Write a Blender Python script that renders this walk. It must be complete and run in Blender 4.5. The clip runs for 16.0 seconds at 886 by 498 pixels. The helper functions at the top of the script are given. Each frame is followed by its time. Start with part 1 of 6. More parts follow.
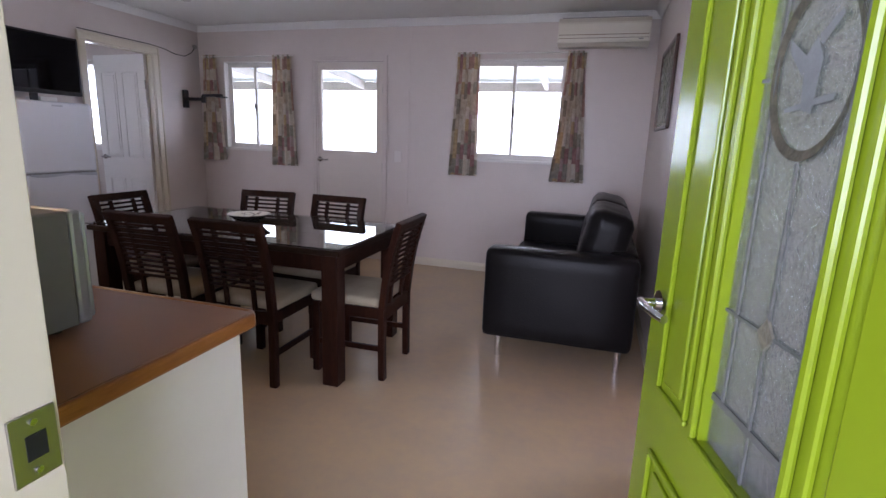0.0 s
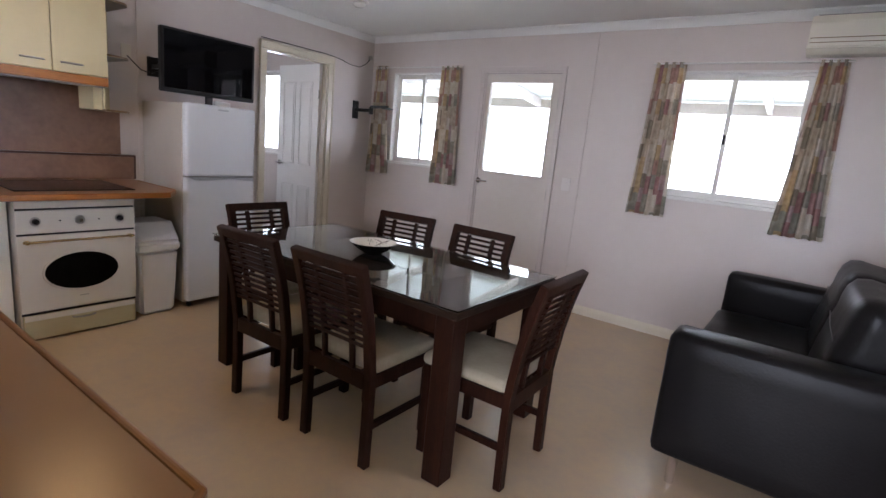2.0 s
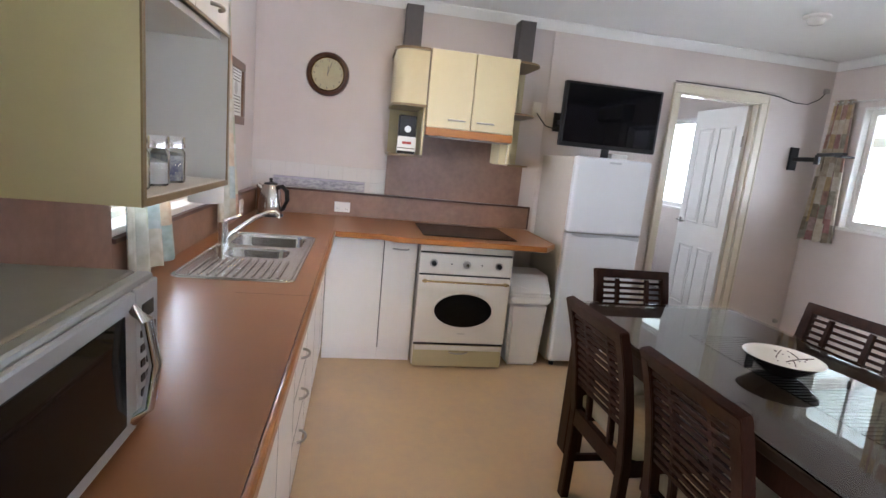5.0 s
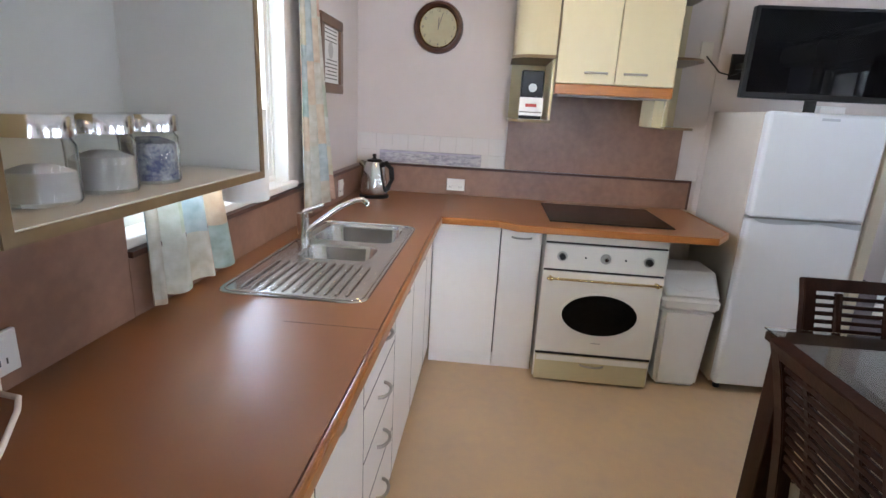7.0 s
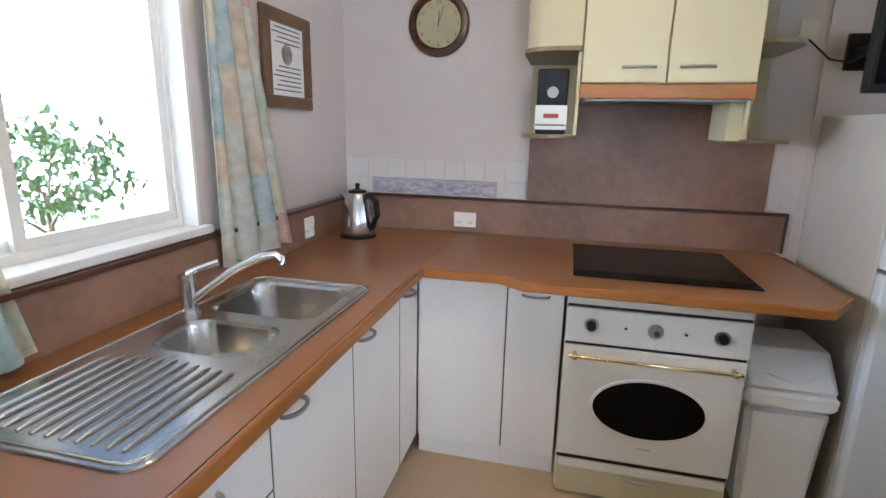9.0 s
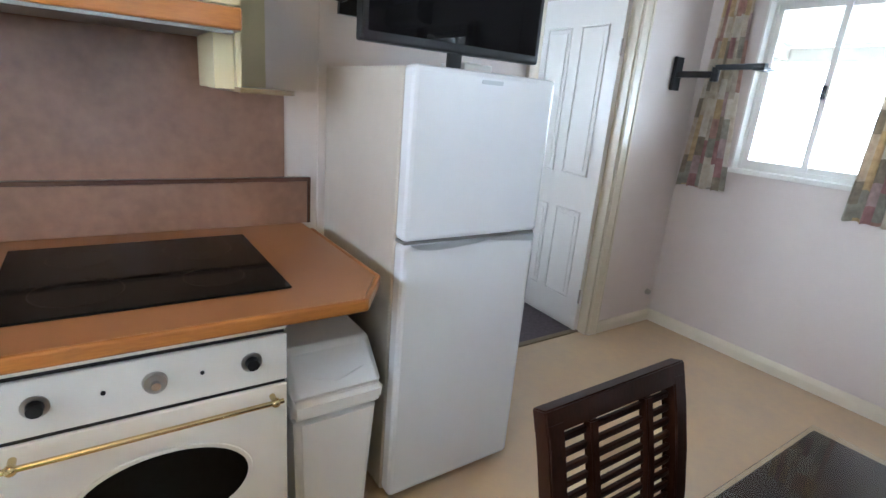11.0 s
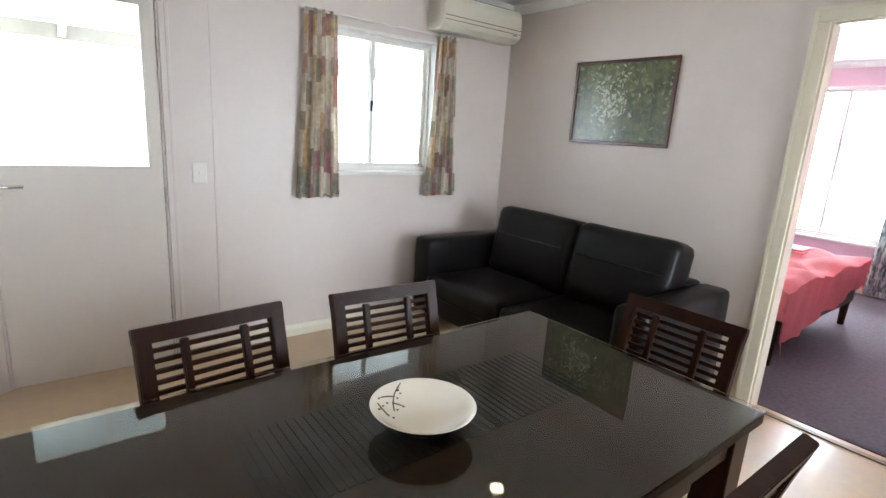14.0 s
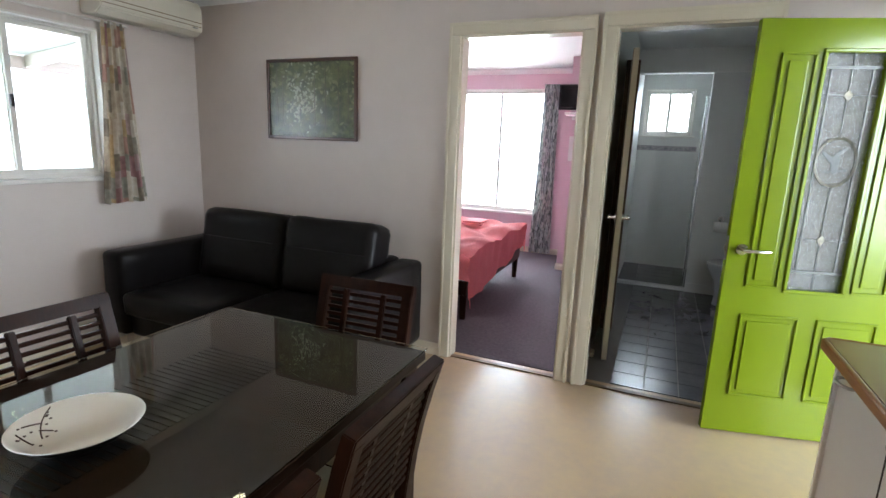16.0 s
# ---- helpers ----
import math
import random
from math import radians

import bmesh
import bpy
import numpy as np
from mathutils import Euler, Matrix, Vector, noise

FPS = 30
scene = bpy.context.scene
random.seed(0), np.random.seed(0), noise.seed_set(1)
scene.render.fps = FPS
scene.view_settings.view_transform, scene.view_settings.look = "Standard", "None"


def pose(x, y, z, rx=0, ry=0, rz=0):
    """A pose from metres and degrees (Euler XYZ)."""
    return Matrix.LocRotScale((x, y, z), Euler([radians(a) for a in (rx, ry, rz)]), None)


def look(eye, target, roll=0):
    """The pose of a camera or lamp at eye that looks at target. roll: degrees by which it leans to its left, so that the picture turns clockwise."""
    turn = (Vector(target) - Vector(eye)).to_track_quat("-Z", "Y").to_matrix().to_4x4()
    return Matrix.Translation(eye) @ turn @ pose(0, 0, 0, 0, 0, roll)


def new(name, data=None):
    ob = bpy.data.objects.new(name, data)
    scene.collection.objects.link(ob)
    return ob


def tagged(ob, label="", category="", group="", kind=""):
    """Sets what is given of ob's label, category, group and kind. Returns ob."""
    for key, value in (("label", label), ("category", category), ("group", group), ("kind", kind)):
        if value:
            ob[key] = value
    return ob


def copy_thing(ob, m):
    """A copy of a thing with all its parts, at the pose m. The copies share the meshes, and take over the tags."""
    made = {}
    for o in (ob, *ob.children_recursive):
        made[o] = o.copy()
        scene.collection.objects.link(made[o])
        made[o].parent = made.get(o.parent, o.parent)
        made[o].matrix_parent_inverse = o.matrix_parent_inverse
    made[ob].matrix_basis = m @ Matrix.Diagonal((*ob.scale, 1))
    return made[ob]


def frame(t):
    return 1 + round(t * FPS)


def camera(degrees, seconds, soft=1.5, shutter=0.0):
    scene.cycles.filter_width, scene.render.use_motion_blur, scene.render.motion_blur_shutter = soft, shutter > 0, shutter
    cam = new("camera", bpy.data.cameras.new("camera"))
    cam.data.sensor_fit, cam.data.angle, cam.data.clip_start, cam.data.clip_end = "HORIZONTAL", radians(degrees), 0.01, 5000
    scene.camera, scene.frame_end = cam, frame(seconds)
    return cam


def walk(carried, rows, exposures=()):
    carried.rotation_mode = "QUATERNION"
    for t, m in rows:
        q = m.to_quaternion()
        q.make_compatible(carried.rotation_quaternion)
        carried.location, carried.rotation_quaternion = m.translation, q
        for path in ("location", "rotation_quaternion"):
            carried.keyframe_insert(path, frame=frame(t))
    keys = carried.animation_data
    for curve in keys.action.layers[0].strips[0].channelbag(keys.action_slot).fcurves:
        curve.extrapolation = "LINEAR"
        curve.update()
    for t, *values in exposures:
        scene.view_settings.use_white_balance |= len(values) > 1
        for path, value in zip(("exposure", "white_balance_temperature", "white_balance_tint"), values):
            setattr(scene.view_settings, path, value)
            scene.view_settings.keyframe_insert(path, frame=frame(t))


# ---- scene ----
cam = camera(82.2, 16.0)
EXPOSURES = [(0, -1.05, 6000, 26), (0.5, -1.1, 5900, 28), (1, -0.95, 6050, 27), (2.5, -0.6, 6200, 15), (3, -0.58, 6200, 14), (4, -0.05, 6150, 14), (7, 0.08, 5850, 11), (8, -0.2, 5700, 10), (10.5, 0.27, 5650, 7), (11.5, 0.25, 5700, 6), (12, 0.0, 5950, 8), (12.5, -0.13, 6000, 8), (13, -0.33, 6300, 10), (13.5, -0.28, 6350, 10), (14, 0.08, 6250, 7), (14.5, 0.0, 6150, 5), (15.2, -0.3, 6200, 7), (16, -0.47, 6300, 7)]
PATH = [
    (0, (-0.34, 0.01, 1.315), (-0.901, 1.886, 0.892), 2.1),
    (0.5, (-0.372, 0.175, 1.325), (-0.926, 2.05, 0.893), 2.6),
    (1, (-0.375, 0.38, 1.36), (-1.091, 2.204, 0.948), 3.1),
    (1.5, (-0.463, 0.545, 1.337), (-1.35, 2.296, 0.954), 4.1),
    (2, (-0.569, 0.717, 1.349), (-1.705, 2.315, 0.954), 5.5),
    (2.5, (-0.65, 0.841, 1.329), (-1.986, 2.269, 0.909), 6.1),
    (3, (-0.737, 1.007, 1.328), (-2.229, 2.246, 0.841), 5.1),
    (3.5, (-0.816, 1.131, 1.341), (-2.527, 2.051, 0.866), 4.4),
    (4, (-0.863, 1.177, 1.384), (-2.744, 1.707, 0.959), 3.9),
    (4.2, (-0.884, 1.157, 1.376), (-2.794, 1.609, 0.995), 4.4),
    (6.3, (-1.19, 1.202, 1.42), (-3.124, 1.303, 0.92), 5.6),
    (6.5, (-1.278, 1.223, 1.415), (-3.207, 1.236, 0.887), 5.4),
    (7, (-1.527, 1.262, 1.405), (-3.449, 1.1, 0.878), 3.0),
    (7.5, (-1.719, 1.359, 1.418), (-3.628, 0.989, 0.952), 0.4),
    (8, (-1.933, 1.43, 1.401), (-3.799, 0.885, 0.93), 0.5),
    (8.2, (-1.999, 1.442, 1.39), (-3.847, 0.861, 0.891), 0.5),
    (10.3, (-2.718, 1.756, 1.402), (-4.62, 2.149, 0.928), 5.2),
    (10.5, (-2.774, 1.78, 1.402), (-4.611, 2.386, 0.893), 6.4),
    (11, (-2.877, 1.814, 1.395), (-4.447, 2.916, 0.828), 4.9),
    (11.5, (-2.937, 1.872, 1.407), (-4.208, 3.289, 0.795), 4.9),
    (12, (-2.985, 1.962, 1.429), (-3.852, 3.691, 0.922), 3.8),
    (12.5, (-3.015, 1.977, 1.442), (-3.338, 3.888, 0.949), 3.4),
    (13, (-3.066, 1.926, 1.445), (-2.695, 3.83, 0.956), 2.6),
    (13.5, (-3.068, 1.857, 1.45), (-2.241, 3.609, 0.954), 3.7),
    (14, (-3.045, 1.784, 1.448), (-1.843, 3.317, 0.997), 3.7),
    (14.5, (-3.031, 1.711, 1.45), (-1.568, 3.01, 1.035), 3.6),
    (15, (-3.022, 1.631, 1.451), (-1.356, 2.669, 1.065), 2.7),
    (15.5, (-3.005, 1.581, 1.448), (-1.242, 2.436, 1.048), 2.1),
    (16, (-3.008, 1.554, 1.433), (-1.203, 2.317, 1.03), 2.2),
]
walk(cam, [(t, look(eye, target, roll)) for t, eye, target, roll in PATH], EXPOSURES)

# ---- world, sun and the light outside ----
world = bpy.data.worlds.new("world")
scene.world = world
world.use_nodes = True
wn = world.node_tree
sky = wn.nodes.new("ShaderNodeTexSky")
sky.sky_type, sky.sun_disc, sky.sun_elevation, sky.sun_rotation = "NISHITA", False, radians(59), radians(-6)
wn.links.new(sky.outputs[0], wn.nodes["Background"].inputs[0])
wn.nodes["Background"].inputs[1].default_value = 0.12
sun = new("sun", bpy.data.lights.new("sun", "SUN"))
sun.data.energy, sun.data.angle, sun.data.color = 2.5, radians(0.6), (1.0, 0.95, 0.88)
sun.matrix_world = look((-3, 10, 17), (-2, 0, 0))
GLOW_NORTH, GLOW_SOUTH, GLOW_EAST = 17.0, 26.0, 42.0

# ---- materials ----


def mat(name, color, rough=0.5, metal=0.0, second=None, scale=8.0, mix=0.5, bump=0.0, bump_scale=60.0, spec=0.5, coat=0.0, stretch=(1, 1, 1), rough_var=0.0):
    """A surface of two tones mixed by coarse and fine noise, with fine relief."""
    m = bpy.data.materials.new(name)
    m.use_nodes = True
    nt = m.node_tree
    b = nt.nodes["Principled BSDF"]
    b.inputs["Base Color"].default_value = (*color, 1)
    b.inputs["Roughness"].default_value, b.inputs["Metallic"].default_value = rough, metal
    b.inputs["Specular IOR Level"].default_value, b.inputs["Coat Weight"].default_value = spec, coat
    co = nt.nodes.new("ShaderNodeNewGeometry")
    mp = nt.nodes.new("ShaderNodeMapping")
    mp.inputs["Scale"].default_value = stretch
    nt.links.new(co.outputs["Position"], mp.inputs["Vector"])
    if second:
        n1, n2 = nt.nodes.new("ShaderNodeTexNoise"), nt.nodes.new("ShaderNodeTexNoise")
        n1.inputs["Scale"].default_value, n1.inputs["Detail"].default_value = scale, 5
        n2.inputs["Scale"].default_value, n2.inputs["Detail"].default_value = scale * 6.3, 3
        add = nt.nodes.new("ShaderNodeMix")
        add.inputs[0].default_value = 0.35
        ramp = nt.nodes.new("ShaderNodeMapRange")
        ramp.inputs[1].default_value, ramp.inputs[2].default_value = 0.5 - 0.18 / max(mix, 0.05) * 0.5, 0.5 + 0.18 / max(mix, 0.05) * 0.5
        cm = nt.nodes.new("ShaderNodeMix")
        cm.data_type = "RGBA"
        cm.inputs[6].default_value, cm.inputs[7].default_value = (*color, 1), (*second, 1)
        for n in (n1, n2):
            nt.links.new(mp.outputs[0], n.inputs["Vector"])
        nt.links.new(n1.outputs[0], add.inputs[2])
        nt.links.new(n2.outputs[0], add.inputs[3])
        nt.links.new(add.outputs[0], ramp.inputs[0])
        nt.links.new(ramp.outputs[0], cm.inputs[0])
        nt.links.new(cm.outputs[2], b.inputs["Base Color"])
        if rough_var:
            rr = nt.nodes.new("ShaderNodeMapRange")
            rr.inputs[3].default_value, rr.inputs[4].default_value = rough - rough_var, rough + rough_var
            nt.links.new(n1.outputs[0], rr.inputs[0])
            nt.links.new(rr.outputs[0], b.inputs["Roughness"])
    if bump:
        n3, bp = nt.nodes.new("ShaderNodeTexNoise"), nt.nodes.new("ShaderNodeBump")
        n3.inputs["Scale"].default_value, n3.inputs["Detail"].default_value = bump_scale, 4
        bp.inputs["Strength"].default_value, bp.inputs["Distance"].default_value = bump, 0.004
        nt.links.new(mp.outputs[0], n3.inputs["Vector"])
        nt.links.new(n3.outputs[0], bp.inputs["Height"])
        nt.links.new(bp.outputs[0], b.inputs["Normal"])
    return m


def glow(name, color, strength):
    m = bpy.data.materials.new(name)
    m.use_nodes = True
    b = m.node_tree.nodes["Principled BSDF"]
    b.inputs["Base Color"].default_value = (*color, 1)
    b.inputs["Emission Color"].default_value, b.inputs["Emission Strength"].default_value = (*color, 1), strength
    return m


def glass(name, color=(1, 1, 1), rough=0.0, ior=1.45):
    m = bpy.data.materials.new(name)
    m.use_nodes = True
    b = m.node_tree.nodes["Principled BSDF"]
    b.inputs["Base Color"].default_value = (*color, 1)
    b.inputs["Roughness"].default_value, b.inputs["Transmission Weight"].default_value, b.inputs["IOR"].default_value = rough, 1.0, ior
    return m


def patchwork(name, colors, cells, rough=0.9):
    """Printed cloth: a patchwork of upright blocks by the cloth's own UV, with woven relief."""
    m = bpy.data.materials.new(name)
    m.use_nodes = True
    nt = m.node_tree
    b = nt.nodes["Principled BSDF"]
    b.inputs["Roughness"].default_value, b.inputs["Specular IOR Level"].default_value = rough, 0.15
    b.inputs["Transmission Weight"].default_value = 0.0
    uv = nt.nodes.new("ShaderNodeUVMap")
    br = nt.nodes.new("ShaderNodeTexBrick")
    br.offset, br.squash = 0.37, 0.8
    br.inputs["Scale"].default_value = cells
    br.inputs["Mortar Size"].default_value, br.inputs["Brick Width"].default_value, br.inputs["Row Height"].default_value = 0.0, 0.9, 0.5
    br.inputs["Color1"].default_value, br.inputs["Color2"].default_value = (0, 0, 0, 1), (1, 1, 1, 1)
    sw = nt.nodes.new("ShaderNodeMapping")
    sw.inputs["Rotation"].default_value = (0, 0, radians(90))
    nt.links.new(uv.outputs[0], sw.inputs["Vector"])
    nt.links.new(sw.outputs[0], br.inputs["Vector"])
    mean = [sum(c[i] for c in colors) / len(colors) for i in range(3)]
    ramp = nt.nodes.new("ShaderNodeValToRGB")
    ramp.color_ramp.interpolation = "CONSTANT"
    while len(ramp.color_ramp.elements) < len(colors):
        ramp.color_ramp.elements.new(0.5)
    for n, c in enumerate(colors):
        ramp.color_ramp.elements[n].position = n / len(colors)
        ramp.color_ramp.elements[n].color = (*(0.88 * c[i] + 0.12 * mean[i] for i in range(3)), 1)
    nt.links.new(br.outputs[0], ramp.inputs[0])
    ns = nt.nodes.new("ShaderNodeTexNoise")
    ns.inputs["Scale"].default_value, ns.inputs["Detail"].default_value = 22, 4
    nt.links.new(uv.outputs[0], ns.inputs["Vector"])
    mx = nt.nodes.new("ShaderNodeMix")
    mx.data_type, mx.blend_type = "RGBA", "OVERLAY"
    mx.inputs[0].default_value = 0.55
    nt.links.new(ramp.outputs[0], mx.inputs[6])
    nt.links.new(ns.outputs[0], mx.inputs[7])
    nt.links.new(mx.outputs[2], b.inputs["Base Color"])
    tr, sh = nt.nodes.new("ShaderNodeBsdfTranslucent"), nt.nodes.new("ShaderNodeMixShader")
    sh.inputs[0].default_value = 0.42
    nt.links.new(mx.outputs[2], tr.inputs["Color"])
    nt.links.new(b.outputs[0], sh.inputs[1])
    nt.links.new(tr.outputs[0], sh.inputs[2])
    nt.links.new(sh.outputs[0], nt.nodes["Material Output"].inputs["Surface"])
    return m


M_WALL = mat("painted_wall", (0.60, 0.53, 0.49), 0.40, 0, (0.56, 0.492, 0.454), 1.3, 0.5, 0.05, 220)
M_CEIL = mat("ceiling_paint", (0.78, 0.78, 0.76), 0.6, 0, (0.74, 0.74, 0.72), 1.0, 0.5, 0.03, 200)
M_TRIM = mat("cream_gloss_trim", (0.66, 0.60, 0.48), 0.25, 0, (0.63, 0.57, 0.45), 3, 0.5, 0.04, 90)
M_WHITE = mat("white_paint", (0.82, 0.80, 0.77), 0.3, 0, (0.78, 0.76, 0.73), 3, 0.4, 0.03, 120)
M_FLOOR = mat("mottled_vinyl", (0.585, 0.425, 0.255), 0.24, 0, (0.49, 0.375, 0.265), 3.2, 0.45, 0.05, 40, 0.6, rough_var=0.06)
M_CARPET = mat("grey_carpet", (0.135, 0.115, 0.125), 0.95, 0, (0.10, 0.085, 0.095), 40, 0.7, 0.6, 400, 0.1)
M_PINK = mat("pink_wall_paint", (0.64, 0.44, 0.51), 0.5, 0, (0.60, 0.41, 0.475), 1.5, 0.5, 0.05, 200)
M_BATHWALL = mat("grey_bathroom_paint", (0.70, 0.71, 0.69), 0.35, 0, (0.66, 0.67, 0.655), 1.5, 0.5, 0.04, 150)
M_DARKTILE = mat("dark_slate_tile", (0.07, 0.07, 0.085), 0.22, 0, (0.105, 0.10, 0.115), 6, 0.6, 0.03, 30, rough_var=0.1)
M_GROUT = mat("tile_grout", (0.16, 0.15, 0.15), 0.9)
M_WOOD = mat("dark_stained_wood", (0.030, 0.0105, 0.006), 0.36, 0, (0.014, 0.0055, 0.004), 4, 0.6, 0.08, 30, 0.10, 0.0, (6, 6, 0.7))
M_SEAT = mat("beige_suede_seat", (0.40, 0.34, 0.25), 0.9, 0, (0.34, 0.285, 0.205), 9, 0.6, 0.15, 300, 0.15)
M_TABLE = mat("black_brown_table_top", (0.029, 0.0175, 0.0125), 0.45, 0, (0.018, 0.011, 0.008), 3, 0.5, 0.02, 30, 0.05, 0.0, (0.7, 6, 6))
M_LEATHER = mat("black_leather", (0.009, 0.008, 0.0085), 0.34, 0, (0.010, 0.009, 0.009), 5, 0.5, 0.22, 90, 0.10, rough_var=0.1)
M_CHROME = mat("chrome", (0.75, 0.75, 0.76), 0.14, 1.0)
M_STEEL = mat("brushed_stainless", (0.62, 0.61, 0.60), 0.22, 1.0, (0.55, 0.54, 0.53), 14, 0.5, 0.03, 200, stretch=(1, 12, 12))
M_SILVER = mat("silver_plastic", (0.42, 0.45, 0.48), 0.32, 0.6, (0.39, 0.42, 0.45), 5, 0.4)
M_GREYTOP = mat("grey_painted_metal", (0.22, 0.22, 0.21), 0.45, 0.2, (0.19, 0.19, 0.185), 6, 0.5, 0.05, 150)
M_BLACK = mat("black_plastic", (0.012, 0.012, 0.013), 0.35, 0, (0.018, 0.018, 0.019), 20, 0.5, spec=0.2)
M_SCREEN = mat("black_screen", (0.002, 0.002, 0.003), 0.03, 0, (0.003, 0.003, 0.004), 8, 0.4, 0.0, 60, 0.15)
M_FRIDGE = mat("white_enamel", (0.66, 0.68, 0.71), 0.25, 0, (0.63, 0.65, 0.68), 3, 0.4, 0.06, 140)
M_FRIDGESIDE = mat("cream_fridge_side", (0.47, 0.42, 0.36), 0.4, 0, (0.43, 0.385, 0.33), 3, 0.5, 0.06, 140)
M_COUNTER = mat("brown_laminate", (0.265, 0.112, 0.042), 0.28, 0, (0.24, 0.10, 0.037), 2.5, 0.3)
M_EDGE = mat("timber_edge", (0.32, 0.122, 0.026), 0.3, 0, (0.22, 0.078, 0.017), 7, 0.6, 0.05, 60, 0.4, 0.0, (0.8, 0.8, 8))
M_SPLASH = mat("rose_brown_laminate", (0.26, 0.143, 0.095), 0.38, 0, (0.185, 0.098, 0.063), 4.5, 0.7, 0.03, 100)
M_DARKTRIM = mat("dark_timber_trim", (0.075, 0.026, 0.014), 0.3, 0, (0.05, 0.018, 0.01), 8, 0.6, 0.06, 60, stretch=(0.8, 0.8, 8))
M_CABWHITE = mat("white_cabinet_laminate", (0.78, 0.74, 0.69), 0.32, 0, (0.74, 0.70, 0.65), 4, 0.4, 0.04, 200)
M_CABCREAM = mat("cream_cabinet_laminate", (0.53, 0.455, 0.275), 0.35, 0, (0.50, 0.425, 0.255), 4, 0.4, 0.04, 200)
M_OLIVE = mat("olive_timber_edging", (0.19, 0.125, 0.055), 0.35, 0, (0.14, 0.09, 0.04), 8, 0.6, 0.06, 60)
M_OVEN = mat("ivory_enamel", (0.74, 0.70, 0.64), 0.2, 0, (0.71, 0.67, 0.61), 4, 0.4)
M_BRASS = mat("polished_brass", (0.62, 0.50, 0.26), 0.2, 1.0)
M_PEWTER = mat("pewter_handle", (0.40, 0.38, 0.35), 0.3, 1.0)
M_HOB = mat("black_ceramic_glass", (0.004, 0.004, 0.004), 0.06, 0, (0.006, 0.006, 0.006), 30, 0.4, 0, 60, 0.09)
M_MARK = mat("grey_ring_print", (0.018, 0.018, 0.018), 0.2)
M_BIN = mat("white_bin_plastic", (0.78, 0.765, 0.76), 0.4, 0, (0.74, 0.725, 0.72), 5, 0.4, 0.05, 100)
M_TILE = mat("white_glazed_tile", (0.66, 0.62, 0.585), 0.18, 0, (0.62, 0.585, 0.55), 5, 0.4, 0.03, 60)
M_BORDER = mat("patterned_border_tile", (0.50, 0.47, 0.48), 0.25, 0, (0.26, 0.25, 0.29), 26, 1.0, 0.05, 60, stretch=(1, 1, 3))
M_GREEN = mat("lime_green_gloss", (0.155, 0.21, 0.006), 0.2, 0, (0.14, 0.195, 0.006), 3, 0.5, 0.05, 25, 0.4, 0.1)
M_LEAD = mat("grey_lead_came", (0.10, 0.10, 0.095), 0.5, 0.4, (0.15, 0.15, 0.14), 60, 0.6)
M_LEADGLASS = glass("hammered_glass", (0.93, 0.95, 0.96), 0.15)
M_LEADGLASS.node_tree.nodes["Principled BSDF"].inputs["Transmission Weight"].default_value = 0.93
nt_ = M_LEADGLASS.node_tree
vo_, bp_ = nt_.nodes.new("ShaderNodeTexNoise"), nt_.nodes.new("ShaderNodeBump")
vo_.inputs["Scale"].default_value, bp_.inputs["Strength"].default_value, bp_.inputs["Distance"].default_value = 90, 0.8, 0.006
nt_.links.new(vo_.outputs[0], bp_.inputs["Height"])
nt_.links.new(bp_.outputs[0], nt_.nodes["Principled BSDF"].inputs["Normal"])
M_ETCH = mat("grey_etched_glass", (0.30, 0.31, 0.31), 0.5, 0, (0.24, 0.25, 0.25), 40, 0.6)
M_GOLD = mat("gold_ring_glass", (0.20, 0.18, 0.13), 0.4, 0.3, (0.11, 0.10, 0.08), 60, 0.9, 0.4, 120)

M_GLASSTOP = glass("table_glass", (0.90, 0.95, 0.94), 0.0, 1.28)
M_PANE = glass("window_glass", (0.97, 0.99, 0.99))
M_GROUTW = mat("pale_grout", (0.58, 0.545, 0.51), 0.8)
M_ALU = mat("white_window_frame", (0.70, 0.68, 0.64), 0.35, 0, (0.66, 0.64, 0.60), 5, 0.4)
M_PAPER = mat("white_paper", (0.70, 0.69, 0.66), 0.8, 0, (0.66, 0.65, 0.62), 10, 0.4)
M_INK = mat("printed_ink", (0.12, 0.11, 0.10), 0.8)
M_RED = mat("red_print", (0.35, 0.05, 0.04), 0.6)
M_BROWNFRAME = mat("brown_wood_frame", (0.13, 0.065, 0.03), 0.4, 0, (0.09, 0.045, 0.02), 9, 0.6, 0.1, 60)
M_PAINTING = mat("green_forest_painting", (0.15, 0.17, 0.085), 0.25, 0, (0.055, 0.065, 0.034), 16, 1.0, 0.1, 80)
M_PALELIGHT = mat("pale_painted_light", (0.50, 0.52, 0.40), 0.25, 0, (0.38, 0.40, 0.27), 11, 0.9)
M_BOWL = mat("white_glazed_china", (0.80, 0.78, 0.72), 0.12, 0, (0.77, 0.75, 0.69), 4, 0.3)
M_BERRY = mat("dark_berry_print", (0.06, 0.03, 0.025), 0.3)
M_RUNNER = mat("black_slat_runner", (0.010, 0.010, 0.011), 0.5, 0, (0.018, 0.017, 0.018), 30, 0.6, 0.0, 60, 0.08)
M_CLOCKFACE = mat("antique_gold_dial", (0.42, 0.37, 0.22), 0.4, 0, (0.36, 0.31, 0.18), 8, 0.5)
M_JAR = glass("jar_glass", (0.96, 0.98, 0.98))
M_SUGAR = mat("white_sugar", (0.78, 0.77, 0.76), 0.8, 0, (0.72, 0.71, 0.70), 60, 0.5)
